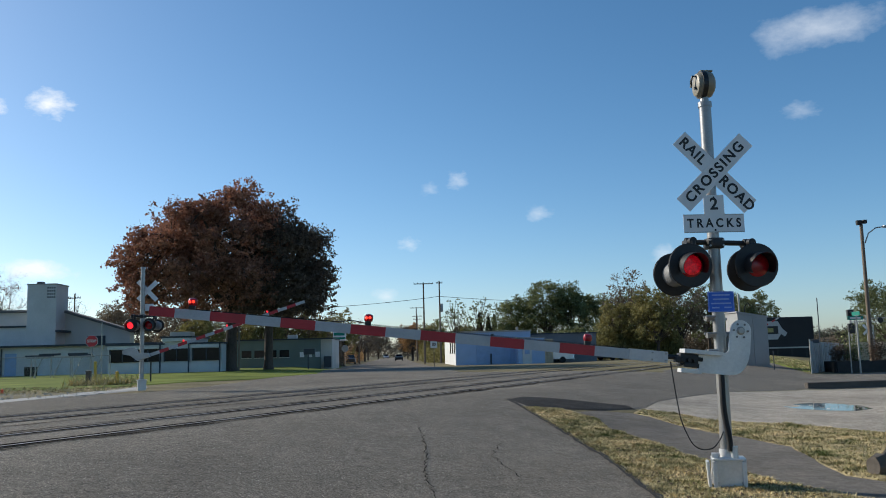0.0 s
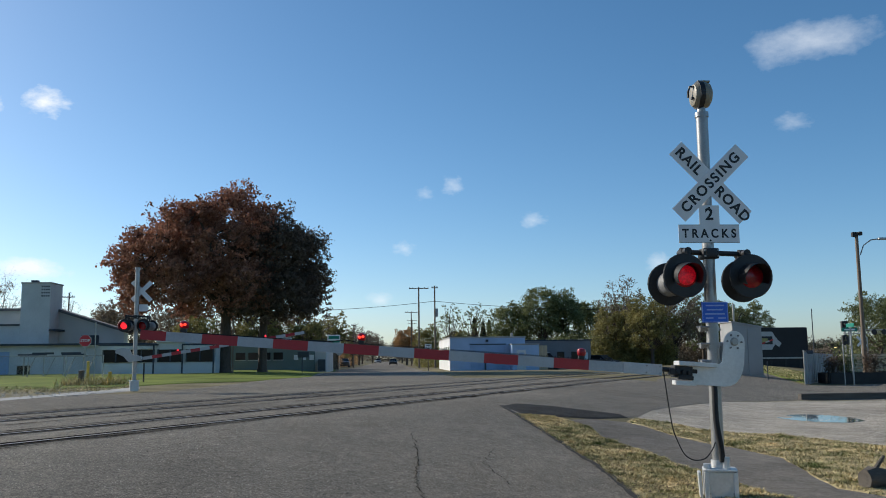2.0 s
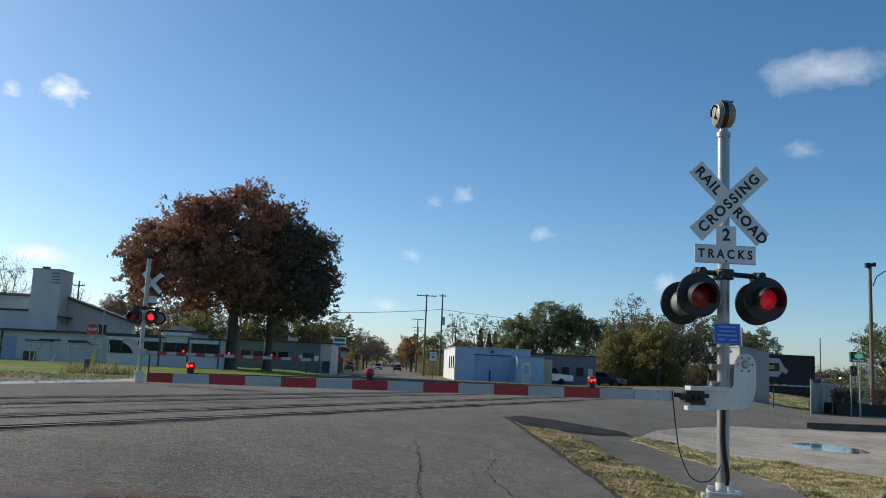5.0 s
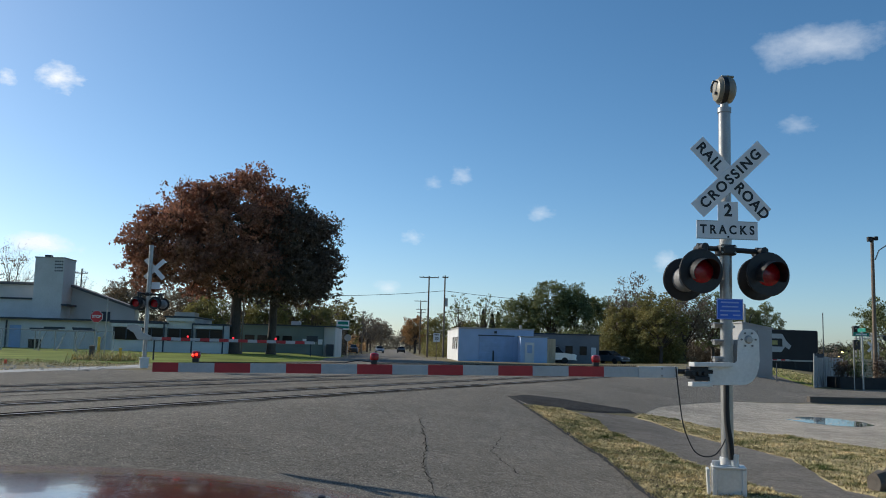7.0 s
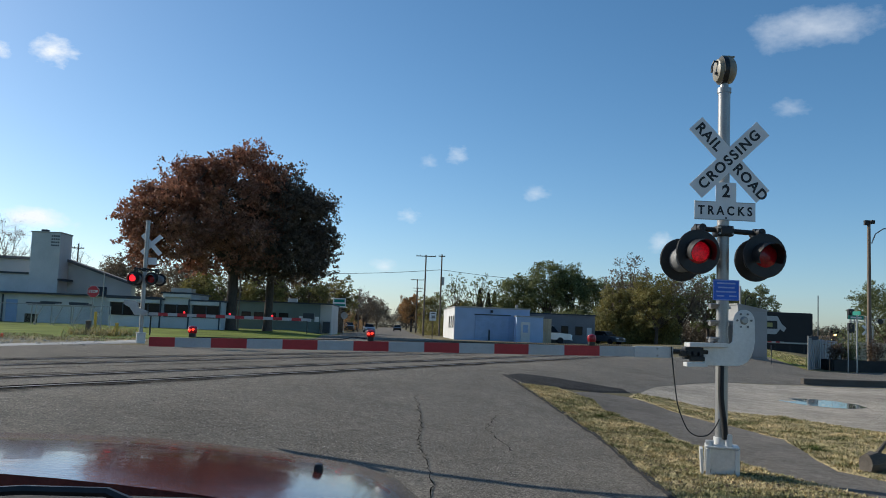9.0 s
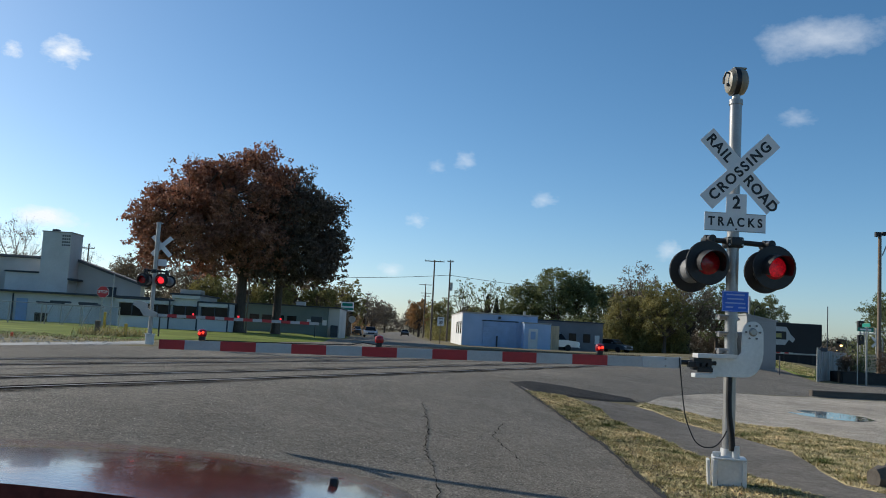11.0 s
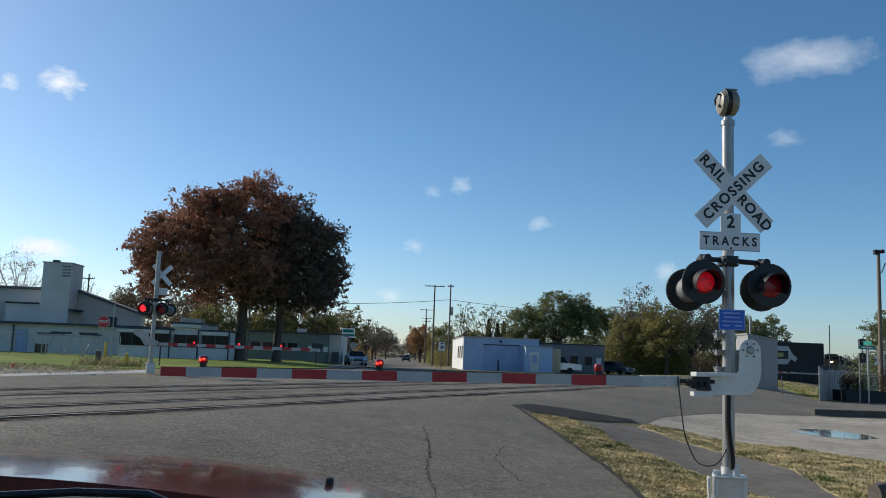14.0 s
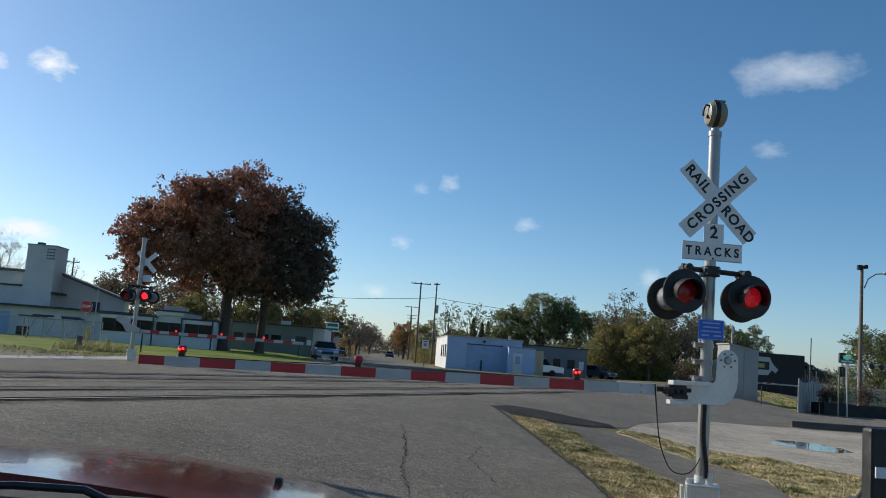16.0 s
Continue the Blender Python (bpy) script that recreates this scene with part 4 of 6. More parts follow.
def conifer(at, h, r, seed):
    rng = random.Random(seed)
    t = thing("conifer", "narrow dark conifer behind the blue building", "tree", (at[0], at[1], land(*at)), group="conifers")
    rodpart("trunk", (0, 0, -0.1), (0, 0, h * 0.9), 0.14, BARK, t, 0.03, 8)
    cs, ss = [], []
    for k in range(1800):
        z = h * (0.08 + 0.92 * rng.random())
        q = r * (1 - z / h) ** 0.6 * rng.random() ** 0.4 + 0.05
        a = rng.uniform(0, 6.283)
        cs.append((q * math.cos(a), q * math.sin(a), z))
        ss.append(0.35 * rng.uniform(0.6, 1.3))
    leaf_mesh("crown", cs, ss, rng, LEAF_CONIFER, t)


conifer((14.5, 150), 8.3, 0.9, 1)
conifer((16.1, 150.5), 7.6, 1.0, 2)
conifer((17.1, 150), 8.0, 0.8, 3)


def far_woods():
    """A ragged belt of distant woods that closes the horizon."""
    rng = random.Random(77)
    cs, ss = [], []
    for i in range(60000):
        a = radians(rng.uniform(-75, 75))
        d = rng.uniform(330, 420)
        x, y = d * math.sin(a), d * math.cos(a)
        if abs(x - 0.0) < 9:
            continue
        top = 6.0 + 3.5 * noise.noise((x * 0.03, y * 0.03, 2.0)) + 2.5 * noise.noise((x * 0.12, y * 0.12, 5.0))
        z = top * rng.random() ** 0.7
        cs.append((x, y, z))
        ss.append(rng.uniform(0.5, 1.2))
    ob = leaf_mesh("far_woods", cs, ss, rng, LEAF_GREY, None)
    ob.parent = None
    tagged(ob, "distant grey-brown autumn woods along the horizon", "woods", kind="stuff")


far_woods()


def brush(x0, x1, y, depth, h, material, n, label, seed, leaf=0.4):
    """A thicket of bushes and undergrowth with a ragged top."""
    rng = random.Random(seed)
    cs, ss = [], []
    for _ in range(n * 2):
        x = rng.uniform(x0, x1)
        yy = y + rng.uniform(0, depth)
        top = h * (0.62 + 0.55 * noise.noise((x * 0.35, yy * 0.2, seed)) + 0.3 * noise.noise((x * 1.3, yy, seed + 4)))
        z = max(0.05, top) * rng.random() ** 0.8
        cs.append((x, yy, land(x, yy) + z))
        ss.append(leaf * rng.uniform(0.35, 1.0))
    ob = leaf_mesh("brush", cs, ss, rng, material, None)
    ob.parent = None
    tagged(ob, label, "bushes", kind="stuff")


brush(21.5, 36, 112, 10, 5.0, LEAF_GREEN, 9000, "green undergrowth below the trees by the rails", 3)
brush(24, 34, 101, 4, 3.6, LEAF_YELLOW, 5000, "yellow-green undergrowth by the rails", 4)
brush(33, 52, 112, 8, 4.6, LEAF_GREY, 8000, "brown undergrowth behind the signal hut", 5)
brush(9, 22, 136, 8, 4.2, LEAF_YELLOW, 6000, "yellow-green bushes behind the blue building", 6)
brush(-34, -7, 112, 8, 7.0, LEAF_GREY, 14000, "brown thicket behind the low offices", 7)
brush(4.8, 9, 130, 60, 3.6, LEAF_YELLOW, 5000, "bushes along the street's edge", 8)
brush(-14, -7.4, 125, 90, 4.0, LEAF_ORANGE, 6000, "reddish bushes along the street's edge", 9)
brush(-16, 16, 412, 14, 11, LEAF_GREY, 3000, "far trees at the end of the street", 12, 1.0)
brush(157, 184, 330, 20, 7.5, LEAF_CONIFER, 14000, "dark far trees behind the train", 10, 0.6)
brush(66, 100, 118, 10, 5.0, LEAF_GREEN, 8000, "green bushes behind the street lamp", 11)

# ---- clouds ----
SKY_DRIFT = []


def cloud(az, el, w, h, seed, label, dense=1.3, drift=0.0):
    """A thin fair-weather cloud, far off in the sky."""
    d = 3000.0
    c = dir_of(az, el) * d
    m = bpy.data.materials.new("cloud_vapour")
    m.use_nodes = True
    nt = m.node_tree
    n, ln = nt.nodes, nt.links.new
    tc, nz, gr = n.new("ShaderNodeTexCoord"), n.new("ShaderNodeTexNoise"), n.new("ShaderNodeTexGradient")
    gr.gradient_type = "SPHERICAL"
    mp, mp2 = n.new("ShaderNodeMapping"), n.new("ShaderNodeMapping")
    mp.inputs["Scale"].default_value = (2.0, 2.0, 1)
    mp.inputs["Location"].default_value = (0, 0, 0)
    mp2.inputs["Scale"].default_value = (2.2, 2.2 * h / w * 1.6, 1)
    mp2.inputs["Location"].default_value = (seed * 3.7, seed * 1.3, seed)
    ln(tc.outputs["Object"], mp.inputs[0])
    ln(mp.outputs[0], gr.inputs[0])
    ln(tc.outputs["Object"], mp2.inputs[0])
    ln(mp2.outputs[0], nz.inputs["Vector"])
    nz.inputs["Scale"].default_value, nz.inputs["Detail"].default_value, nz.inputs["Roughness"].default_value = 1.6, 9.0, 0.62
    ma = n.new("ShaderNodeMath")
    ma.operation = "MULTIPLY_ADD"
    ln(gr.outputs[1], ma.inputs[0])
    ma.inputs[1].default_value = 0.75
    ln(nz.outputs[0], ma.inputs[2])
    mr = n.new("ShaderNodeMapRange")
    mr.inputs["From Min"].default_value, mr.inputs["From Max"].default_value = 0.70, dense
    ln(ma.outputs[0], mr.inputs[0])
    em, tr, mx = n.new("ShaderNodeEmission"), n.new("ShaderNodeBsdfTransparent"), n.new("ShaderNodeMixShader")
    em.inputs[0].default_value, em.inputs[1].default_value = (1.0, 0.97, 0.94, 1), 1.05
    ln(mr.outputs[0], mx.inputs[0])
    ln(tr.outputs[0], mx.inputs[1])
    ln(em.outputs[0], mx.inputs[2])
    ln(mx.outputs[0], n["Material Output"].inputs[0])
    me = bpy.data.meshes.new("cloud")
    vs, fs = [], []
    for j in range(9):
        for i in range(9):
            vs.append((i / 8 - 0.5, j / 8 - 0.5, 0))
    for j in range(8):
        for i in range(8):
            fs.append((j * 9 + i, j * 9 + i + 1, j * 9 + i + 10, j * 9 + i + 9))
    me.from_pydata(vs, [], fs)
    me.materials.append(m)
    ob = new("cloud", me)
    k = 2 * d
    ob.matrix_basis = look(c, (0, 0, 0)) @ Matrix.Diagonal((k * math.tan(radians(w / 2)), k * math.tan(radians(h / 2)), 1, 1))
    ob.visible_shadow = False
    SKY_DRIFT.append((ob, drift))
    tagged(ob, label, "cloud", "clouds", kind="structure")


CLOUDS = [(25.71, 18.84, 11.11, 3.47, 1.75, 0.165), (24.41, 14.15, 3.24, 1.67, 2.8, 0.165), (-22.4, 15.54, 3.7, 2.55, 1.25, 0.06), (3.48, 11.37, 2.3, 1.7, 2.3, 0.07), (1.6, 10.83, 1.9, 1.3, 3.2, 0.07), (8.83, 8.96, 2.6, 1.7, 2.5, 0.07), (-22.4, 5.58, 6.2, 1.9, 1.15, 0.03), (-25.19, 15.12, 1.48, 1.48, 1.5, 0.06), (17.06, 5.89, 2.78, 1.85, 2.0, 0.05), (0.52, 7.2, 2.08, 1.39, 2.3, 0.04), (-0.96, 3.86, 2.78, 1.39, 2.0, 0.03)]
for i, (az, el, w, h, dense, drift) in enumerate(CLOUDS):
    cloud(az, el, w, h, i + 1, "wisp of white cloud in the blue sky", dense, drift)


# ---- buildings beyond the tracks ----
WALL_WHITE = mat("painted_block_white", (0.62, 0.62, 0.61), 0.85, var=0.14, scale=0.5, fine=14, bump=0.25)
WALL_CREAM = mat("metal_siding_cream", (0.55, 0.53, 0.49), 0.7, var=0.12, scale=0.5, fine=20, bump=0.15)
WALL_BLUE = mat("painted_block_blue", (0.36, 0.47, 0.66), 0.8, var=0.12, scale=0.6, fine=16, bump=0.25)
DOOR_BLUE = mat("door_blue", (0.29, 0.40, 0.60), 0.6, var=0.12, scale=1.5, fine=20, bump=0.1)
WALL_GREY = mat("shed_grey", (0.17, 0.17, 0.18), 0.85, var=0.18, scale=0.6, fine=16, bump=0.2)
WALL_GREEN = mat("wall_grey_green", (0.15, 0.19, 0.18), 0.85, var=0.14, scale=0.5, fine=16, bump=0.2)
TRIM_DARK = mat("dark_trim", (0.035, 0.045, 0.06), 0.6, var=0.2, scale=2, fine=20, bump=0.1)
ROOF_GREY = mat("roof_felt", (0.14, 0.14, 0.145), 0.9, var=0.2, scale=0.8, fine=20)
WINDOW = mat("window_glass", (0.012, 0.014, 0.016), 0.12, var=0.3, bump=0)
WINDOW.node_tree.nodes["Principled BSDF"].inputs["Specular IOR Level"].default_value = 0.18
TAN_WOOD = mat("tan_boards", (0.50, 0.40, 0.27), 0.85, var=0.2, scale=1.5, fine=20, stretch=(4, 4, 0.4), rand=0.15)
BRICK = mat("brick_wall", (0.28, 0.14, 0.09), 0.9, var=0.25, scale=1.0, fine=25)
FENCE_METAL = mat("fence_sheet", (0.27, 0.28, 0.29), 0.6, metal=0.3, var=0.18, scale=1.0, fine=25, rand=0.12)
PLANTER = mat("dark_timber", (0.035, 0.032, 0.03), 0.85, var=0.3, scale=2, fine=25)
LOG_WOOD = mat("old_timber", (0.1, 0.085, 0.07), 0.9, var=0.35, scale=2, fine=25, bump=0.5, stretch=(0.5, 4, 4))
STRAW = mat("dry_stems", (0.48, 0.38, 0.17), 0.85, var=0.3, scale=2, fine=5, bump=0, rand=0.35)
YELLOW = mat("yellow_paint", (0.5, 0.36, 0.05), 0.6, var=0.2)
SIGN_RED = mat("stop_red", (0.5, 0.03, 0.04), 0.45, var=0.1)


def workshop():
    t = thing("workshop", "long pale workshop with a square white tower", "building", (0, 0, 0.3), group="buildings")
    bm = bmesh.new()
    slab(bm, [(-60, -0.6), (-22.8, -0.6), (-22.8, 3.75), (-28.5, 5.6), (-60, 5.7)], 76, 77.2)
    part("main_hall", bm, WALL_CREAM, t, "cream hall with a sloping roof edge")
    bm = bmesh.new()
    slab(bm, [(-22.6, 3.70), (-22.6, 3.92), (-28.5, 5.82), (-60, 5.92), (-60, 5.72), (-28.6, 5.62)], 75.7, 77.4)
    part("hall_roof", bm, ROOF_GREY, t, "dark roof edge")
    tw = new("tower")
    tw.parent = t
    boxpart("tower_body", (-29.45, 75.2, 3.6), (2.4, 2.6, 8.4), WALL_WHITE, tw, 0.03)
    boxpart("tower_cap", (-29.45, 75.2, 7.84), (2.5, 2.7, 0.1), CONCRETE, tw, 0.01)
    boxpart("tower_hatch", (-29.95, 74.9, 8.0), (0.5, 0.5, 0.26), TRIM_DARK, tw, 0.02)
    for i in range(4):
        for j in range(4):
            boxpart("vent_hole", (-28.95 + i * 0.18, 73.9, 6.75 + j * 0.26), (0.12, 0.03, 0.13), TRIM_DARK, tw)
    boxpart("step_block", (-32.0, 75.2, 2.1), (3.0, 2.2, 4.6), WALL_WHITE, t, 0.02)
    boxpart("step_block_edge", (-32.0, 74.2, 4.35), (3.1, 0.5, 0.14), TRIM_DARK, t, m=None)
    boxpart("front_range", (-28.0, 73.9, 1.1), (17.2, 3.8, 3.0), WALL_WHITE, t, 0.02, "low white front range")
    boxpart("front_range_fascia", (-28.0, 73.6, 2.66), (17.6, 4.6, 0.14), TRIM_DARK, t, 0.01, "dark roof fascia")
    boxpart("left_block", (-43.0, 74.4, 2.6), (12.6, 3.2, 6.2), WALL_CREAM, t, 0.02)
    boxpart("left_block_edge", (-43.0, 73.9, 5.72), (12.8, 2.6, 0.14), TRIM_DARK, t)
    boxpart("hall_door", (-25.6, 75.94, 3.0), (1.5, 0.1, 1.0), TRIM_DARK, t)
    boxpart("hall_lamp", (-28.0, 74.9, 3.9), (0.5, 2.2, 0.16), TRIM_DARK, t)
    for x, w, h in ((-22.6, 1.0, 2.0), (-31.0, 0.9, 2.0), (-29.4, 1.0, 0.9)):
        d = boxpart("door" if h > 1 else "window", (x, 71.98, 0.1 + h / 2), (w, 0.08, h), DOOR_BLUE if h > 1 else WINDOW, t, 0.01)
    boxpart("downpipe", (-31.7, 71.9, 1.2), (0.1, 0.1, 2.6), TRIM_DARK, t)


def offices():
    t = thing("office_range", "low white offices with dark window bands", "building", (0, 0, 0.55), group="buildings")
    for x0, x1, top, nm in ((-22.0, -17.9, 2.2, 4), (-17.9, -15.75, 2.72, 2), (-15.75, -13.4, 2.2, 2)):
        c, w = (x0 + x1) / 2, x1 - x0
        boxpart("wall", (c, 71.0, top / 2 - 0.2), (w, 6.0, top + 0.4), WALL_WHITE, t, 0.01)
        boxpart("roof_edge", (c, 70.9, top + 0.05), (w + 0.3, 6.5, 0.12), TRIM_DARK, t, 0.01)
        boxpart("roof_band", (c, 67.85, top - 0.16), (w, 0.3, 0.26), WALL_WHITE, t, 0.01)
        band = boxpart("window_band", (c, 67.96, 1.4), (w - 0.3, 0.1, 0.95), WINDOW, t, 0.0, "dark glazed window band")
        for i in range(nm + 1):
            boxpart("mullion", (x0 + 0.15 + (w - 0.3) * i / nm, 67.9, 1.4), (0.09, 0.08, 0.98), TRIM_DARK, band)
        boxpart("roof_prop", (x1 - 0.1, 67.6, 1.1), (0.1, 0.1, 2.3), TRIM_DARK, t)
    boxpart("roof_unit", (-16.9, 70.0, 3.0), (1.6, 1.4, 0.4), WALL_CREAM, t, 0.02)


def green_store():
    t = thing("store_building", "long low grey-green building behind the oaks", "building", (0, 0, 0.4), group="buildings")
    boxpart("wall", (-11.3, 90.0, 1.3), (8.0, 10.0, 3.0), WALL_GREEN, t, 0.02)
    boxpart("end_wall", (-6.75, 90.2, 1.35), (1.1, 10.0, 3.1), WALL_CREAM, t, 0.02, "pale end wall")
    boxpart("roof_edge", (-10.8, 90.0, 2.86), (9.4, 10.4, 0.12), TRIM_DARK, t, 0.01)
    boxpart("roof_unit", (-10.4, 88.5, 3.1), (0.9, 0.9, 0.5), WALL_CREAM, t, 0.02)
    for i in range(3):
        w = boxpart("notice_panel", (-9.1 + i * 0.75, 84.95, 1.35), (0.42, 0.06, 0.5), SIGN_WHITE, t)
    for i in range(4):
        w = boxpart("window", (-14.4 + i * 1.2, 84.97, 1.5), (0.9, 0.08, 0.7), WINDOW, t)
        boxpart("window_frame", (-14.4 + i * 1.2, 84.94, 1.12), (1.0, 0.08, 0.06), WALL_CREAM, w)
    boxpart("bin", (-6.6, 84.5, 0.6), (0.7, 0.7, 1.1), TRIM_DARK, t, 0.03)


def blue_building():
    t = thing("garage_building", "blue-painted block garage with a flat roof", "building", (0, 0, 0.12), group="buildings")
    bm = bmesh.new()
    box(bm, (10.1, 100, 1.6), (7.8, 20, 3.8))
    part("wall", bm, WALL_BLUE, t, "blue painted block walls")
    boxpart("side_wall", (6.17, 100, 1.62), (0.06, 19.9, 3.7), WALL_WHITE, t, 0.0, "white painted side wall")
    boxpart("parapet", (10.1, 100, 3.52), (8.0, 20.2, 0.14), CONCRETE, t, 0.02)
    d = boxpart("garage_door", (10.1, 89.96, 1.35), (3.6, 0.1, 2.8), DOOR_BLUE, t, 0.01, "blue roll-up garage door")
    for i in range(5):
        boxpart("door_panel", (10.1, 89.9, 0.3 + i * 0.52), (3.5, 0.05, 0.48), DOOR_BLUE, d, 0.01)
    boxpart("door_lintel", (10.1, 89.9, 2.8), (3.8, 0.12, 0.1), TRIM_DARK, t)
    for i in range(3):
        w = boxpart("window", (6.12, 91.5 + i * 3.2, 2.0), (0.08, 1.0, 1.2), WINDOW, t)
        boxpart("sill", (6.08, 91.5 + i * 3.2, 1.36), (0.12, 1.2, 0.08), CONCRETE, w)
    an = new("annex")
    an.parent = t
    boxpart("annex_wall", (13.75, 89.4, 1.25), (2.75, 2.6, 2.9), WALL_BLUE, an, 0.02)
    boxpart("annex_roof", (13.75, 89.4, 2.76), (2.9, 2.8, 0.1), CONCRETE, an, 0.01)
    dr = boxpart("annex_door", (13.3, 88.06, 1.15), (0.95, 0.06, 2.05), WALL_WHITE, an, 0.01)
    boxpart("door_panel", (13.3, 88.02, 1.5), (0.5, 0.03, 0.8), DOOR_BLUE, dr)
    for i in range(6):
        boxpart("board", (15.22 + i * 0.14, 88.2, 1.3), (0.13, 0.05, 2.6), TAN_WOOD, an, 0.004)
    g = new("rear_shed")
    g.parent = t
    boxpart("shed_wall", (17.5, 98.2, 1.4), (7.0, 15.6, 3.4), WALL_GREY, g, 0.02, "dark grey block wall")
    boxpart("shed_roof", (17.5, 98.2, 3.16), (7.2, 15.8, 0.12), TRIM_DARK, g, 0.01)
    for x in (16.3, 17.8, 19.3):
        boxpart("shed_window", (x, 90.36, 1.5), (0.75, 0.08, 0.9), WINDOW, g)
    boxpart("shed_panel", (20.4, 90.36, 1.4), (0.5, 0.06, 0.9), WALL_WHITE, g)
    boxpart("roof_vent", (12.9, 92.0, 3.75), (0.25, 0.25, 0.5), GALV, t)
    boxpart("wall_lamp", (10.0, 89.85, 3.15), (0.25, 0.3, 0.25), TRIM_DARK, t)
    boxpart("wall_pipe", (9.8, 89.8, 0.7), (0.16, 0.16, 1.1), TRIM_DARK, t, m=None)


def brick_house():
    t = thing("house", "small brick house with a pale porch by the trees", "house", (0, 0, 0.2), group="buildings")
    boxpart("wall", (34.0, 133, 1.4), (5.5, 6, 3.2), BRICK, t)
    bm = bmesh.new()
    slab(bm, [(31.0, 3.0), (37.0, 3.0), (34.0, 4.6)], 129.6, 136.4)
    part("roof", bm, ROOF_GREY, t)
    for x in (32.2, 33.4, 34.6, 35.8):
        boxpart("porch_post", (x, 129.4, 1.4), (0.18, 0.18, 2.8), TAN_WOOD, t)
    boxpart("porch_beam", (34.0, 129.4, 2.75), (4.4, 0.3, 0.35), TAN_WOOD, t)


workshop()
offices()
green_store()
blue_building()
brick_house()


def timber_rack():
    t = thing("pipe_rack", "metal storage rack with dark beams in the yard", "rack", (-25.3, 62.0, 0.5))
    for i in range(4):
        rodpart("upright", (i * 1.35, 0, 0), (i * 1.35, 0, 1.5), 0.04, GALV, t, seg=6)
        rodpart("brace", (i * 1.35 + 0.1, 0.05, 0.0), (i * 1.35 + 0.75, 0.05, 1.45), 0.03, GALV, t, seg=6)
    boxpart("shelf", (2.0, 0, 1.45), (4.3, 0.9, 0.08), GALV, t)
    for i, (x, w) in enumerate(((0.6, 1.8), (1.3, 1.3), (3.4, 1.5), (3.2, 1.2))):
        boxpart("beam", (x, -0.1, 1.56 + 0.1 * (i % 2)), (w, 0.5, 0.14), TRIM_DARK, t, 0.02)


timber_rack()


def chain_fence():
    t = thing("chain_fence", "galvanised chain-link fence round the yard", "fence", (0, 0, 0.5))
    for i in range(9):
        rodpart("post", (-38 + i * 2.4, 58.5, -0.1), (-38 + i * 2.4, 58.5, 1.5), 0.035, GALV, t, seg=6)
    rodpart("top_rail", (-38, 58.5, 1.48), (-18.8, 58.5, 1.48), 0.022, GALV, t, seg=6)
    vs, fs = [], []
    for i in range(190):
        for sgn in (-1, 1):
            x0 = -38 + i * 0.101
            a, b = Vector((x0, 58.5, 0)), Vector((x0 + sgn * 1.45, 58.5, 1.46))
            if b.x < -38 or b.x > -18.8:
                continue
            k = len(vs)
            vs += [(a.x - 0.004, 58.5, a.z), (a.x + 0.004, 58.5, a.z), (b.x + 0.004, 58.5, b.z), (b.x - 0.004, 58.5, b.z)]
            fs.append((k, k + 1, k + 2, k + 3))
    me = bpy.data.meshes.new("wire_mesh")
    me.from_pydata(vs, [], fs)
    me.materials.append(GALV)
    ob = new("wire_mesh", me)
    ob.parent = t
    ob["kind"] = "stuff"


chain_fence()


# ---- posts, poles and signs ----
def stop_sign():
    t = thing("stop_sign", "red octagonal stop sign on a steel post", "traffic sign", (-17.1, 50.0, land(-17.1, 50)))
    z = 2.74 - land(-17.1, 50)
    rodpart("post", (0, 0.04, -0.1), (0, 0.04, z + 0.3), 0.03, GALV, t, seg=8)
    for r, y, mt, nm in ((0.335, 0.0, SIGN_WHITE, "rim"), (0.312, -0.012, SIGN_RED, "plate")):
        bm = bmesh.new()
        slab(bm, [(r / math.cos(radians(22.5)) * math.cos(radians(22.5 + 45 * k)), z + r / math.cos(radians(22.5)) * math.sin(radians(22.5 + 45 * k))) for k in range(8)], y - 0.006, y + 0.006)
        part(nm, bm, mt, t)
    writing("lettering", "STOP", 0.215, SIGN_WHITE, t, Matrix.Translation((0, -0.022, z)) @ Matrix.Rotation(radians(90), 4, "X"))


stop_sign()


def plain_post(name, label, at, h, r, material, category="post"):
    t = thing(name, label, category, (at[0], at[1], land(*at)))
    rodpart("shaft", (0, 0, -0.1), (0, 0, h), r, material, t, r * 0.9, 8)
    bm = bmesh.new()
    lathe(bm, [(r * 1.05, h - 0.02), (r * 1.05, h + 0.02), (0.001, h + 0.05)], (0, 0, 0), "Z", 8)
    part("cap", bm, material, t)


plain_post("steel_post", "tall thin steel post near the stop sign", (-18.2, 55), 3.4, 0.035, GALV)
plain_post("yellow_marker", "yellow marker post in dry grass", (-13.5, 40), 1.0, 0.07, YELLOW)
plain_post("yellow_marker", "short yellow marker post near the far signal", (-11.9, 38), 0.55, 0.08, YELLOW)
plain_post("timber_stump", "weathered timber stump in dry grass", (-13.1, 38), 0.62, 0.13, LOG_WOOD, "stump")
plain_post("black_bollard", "small black pipe bollard by the lawn", (-11.6, 42), 0.9, 0.04, BLACK, "bollard")
plain_post("marker_flag", "small orange marker at the pavement", (-13.6, 31), 0.12, 0.05, mat("orange_marker", (0.8, 0.12, 0.04), 0.6), "marker")


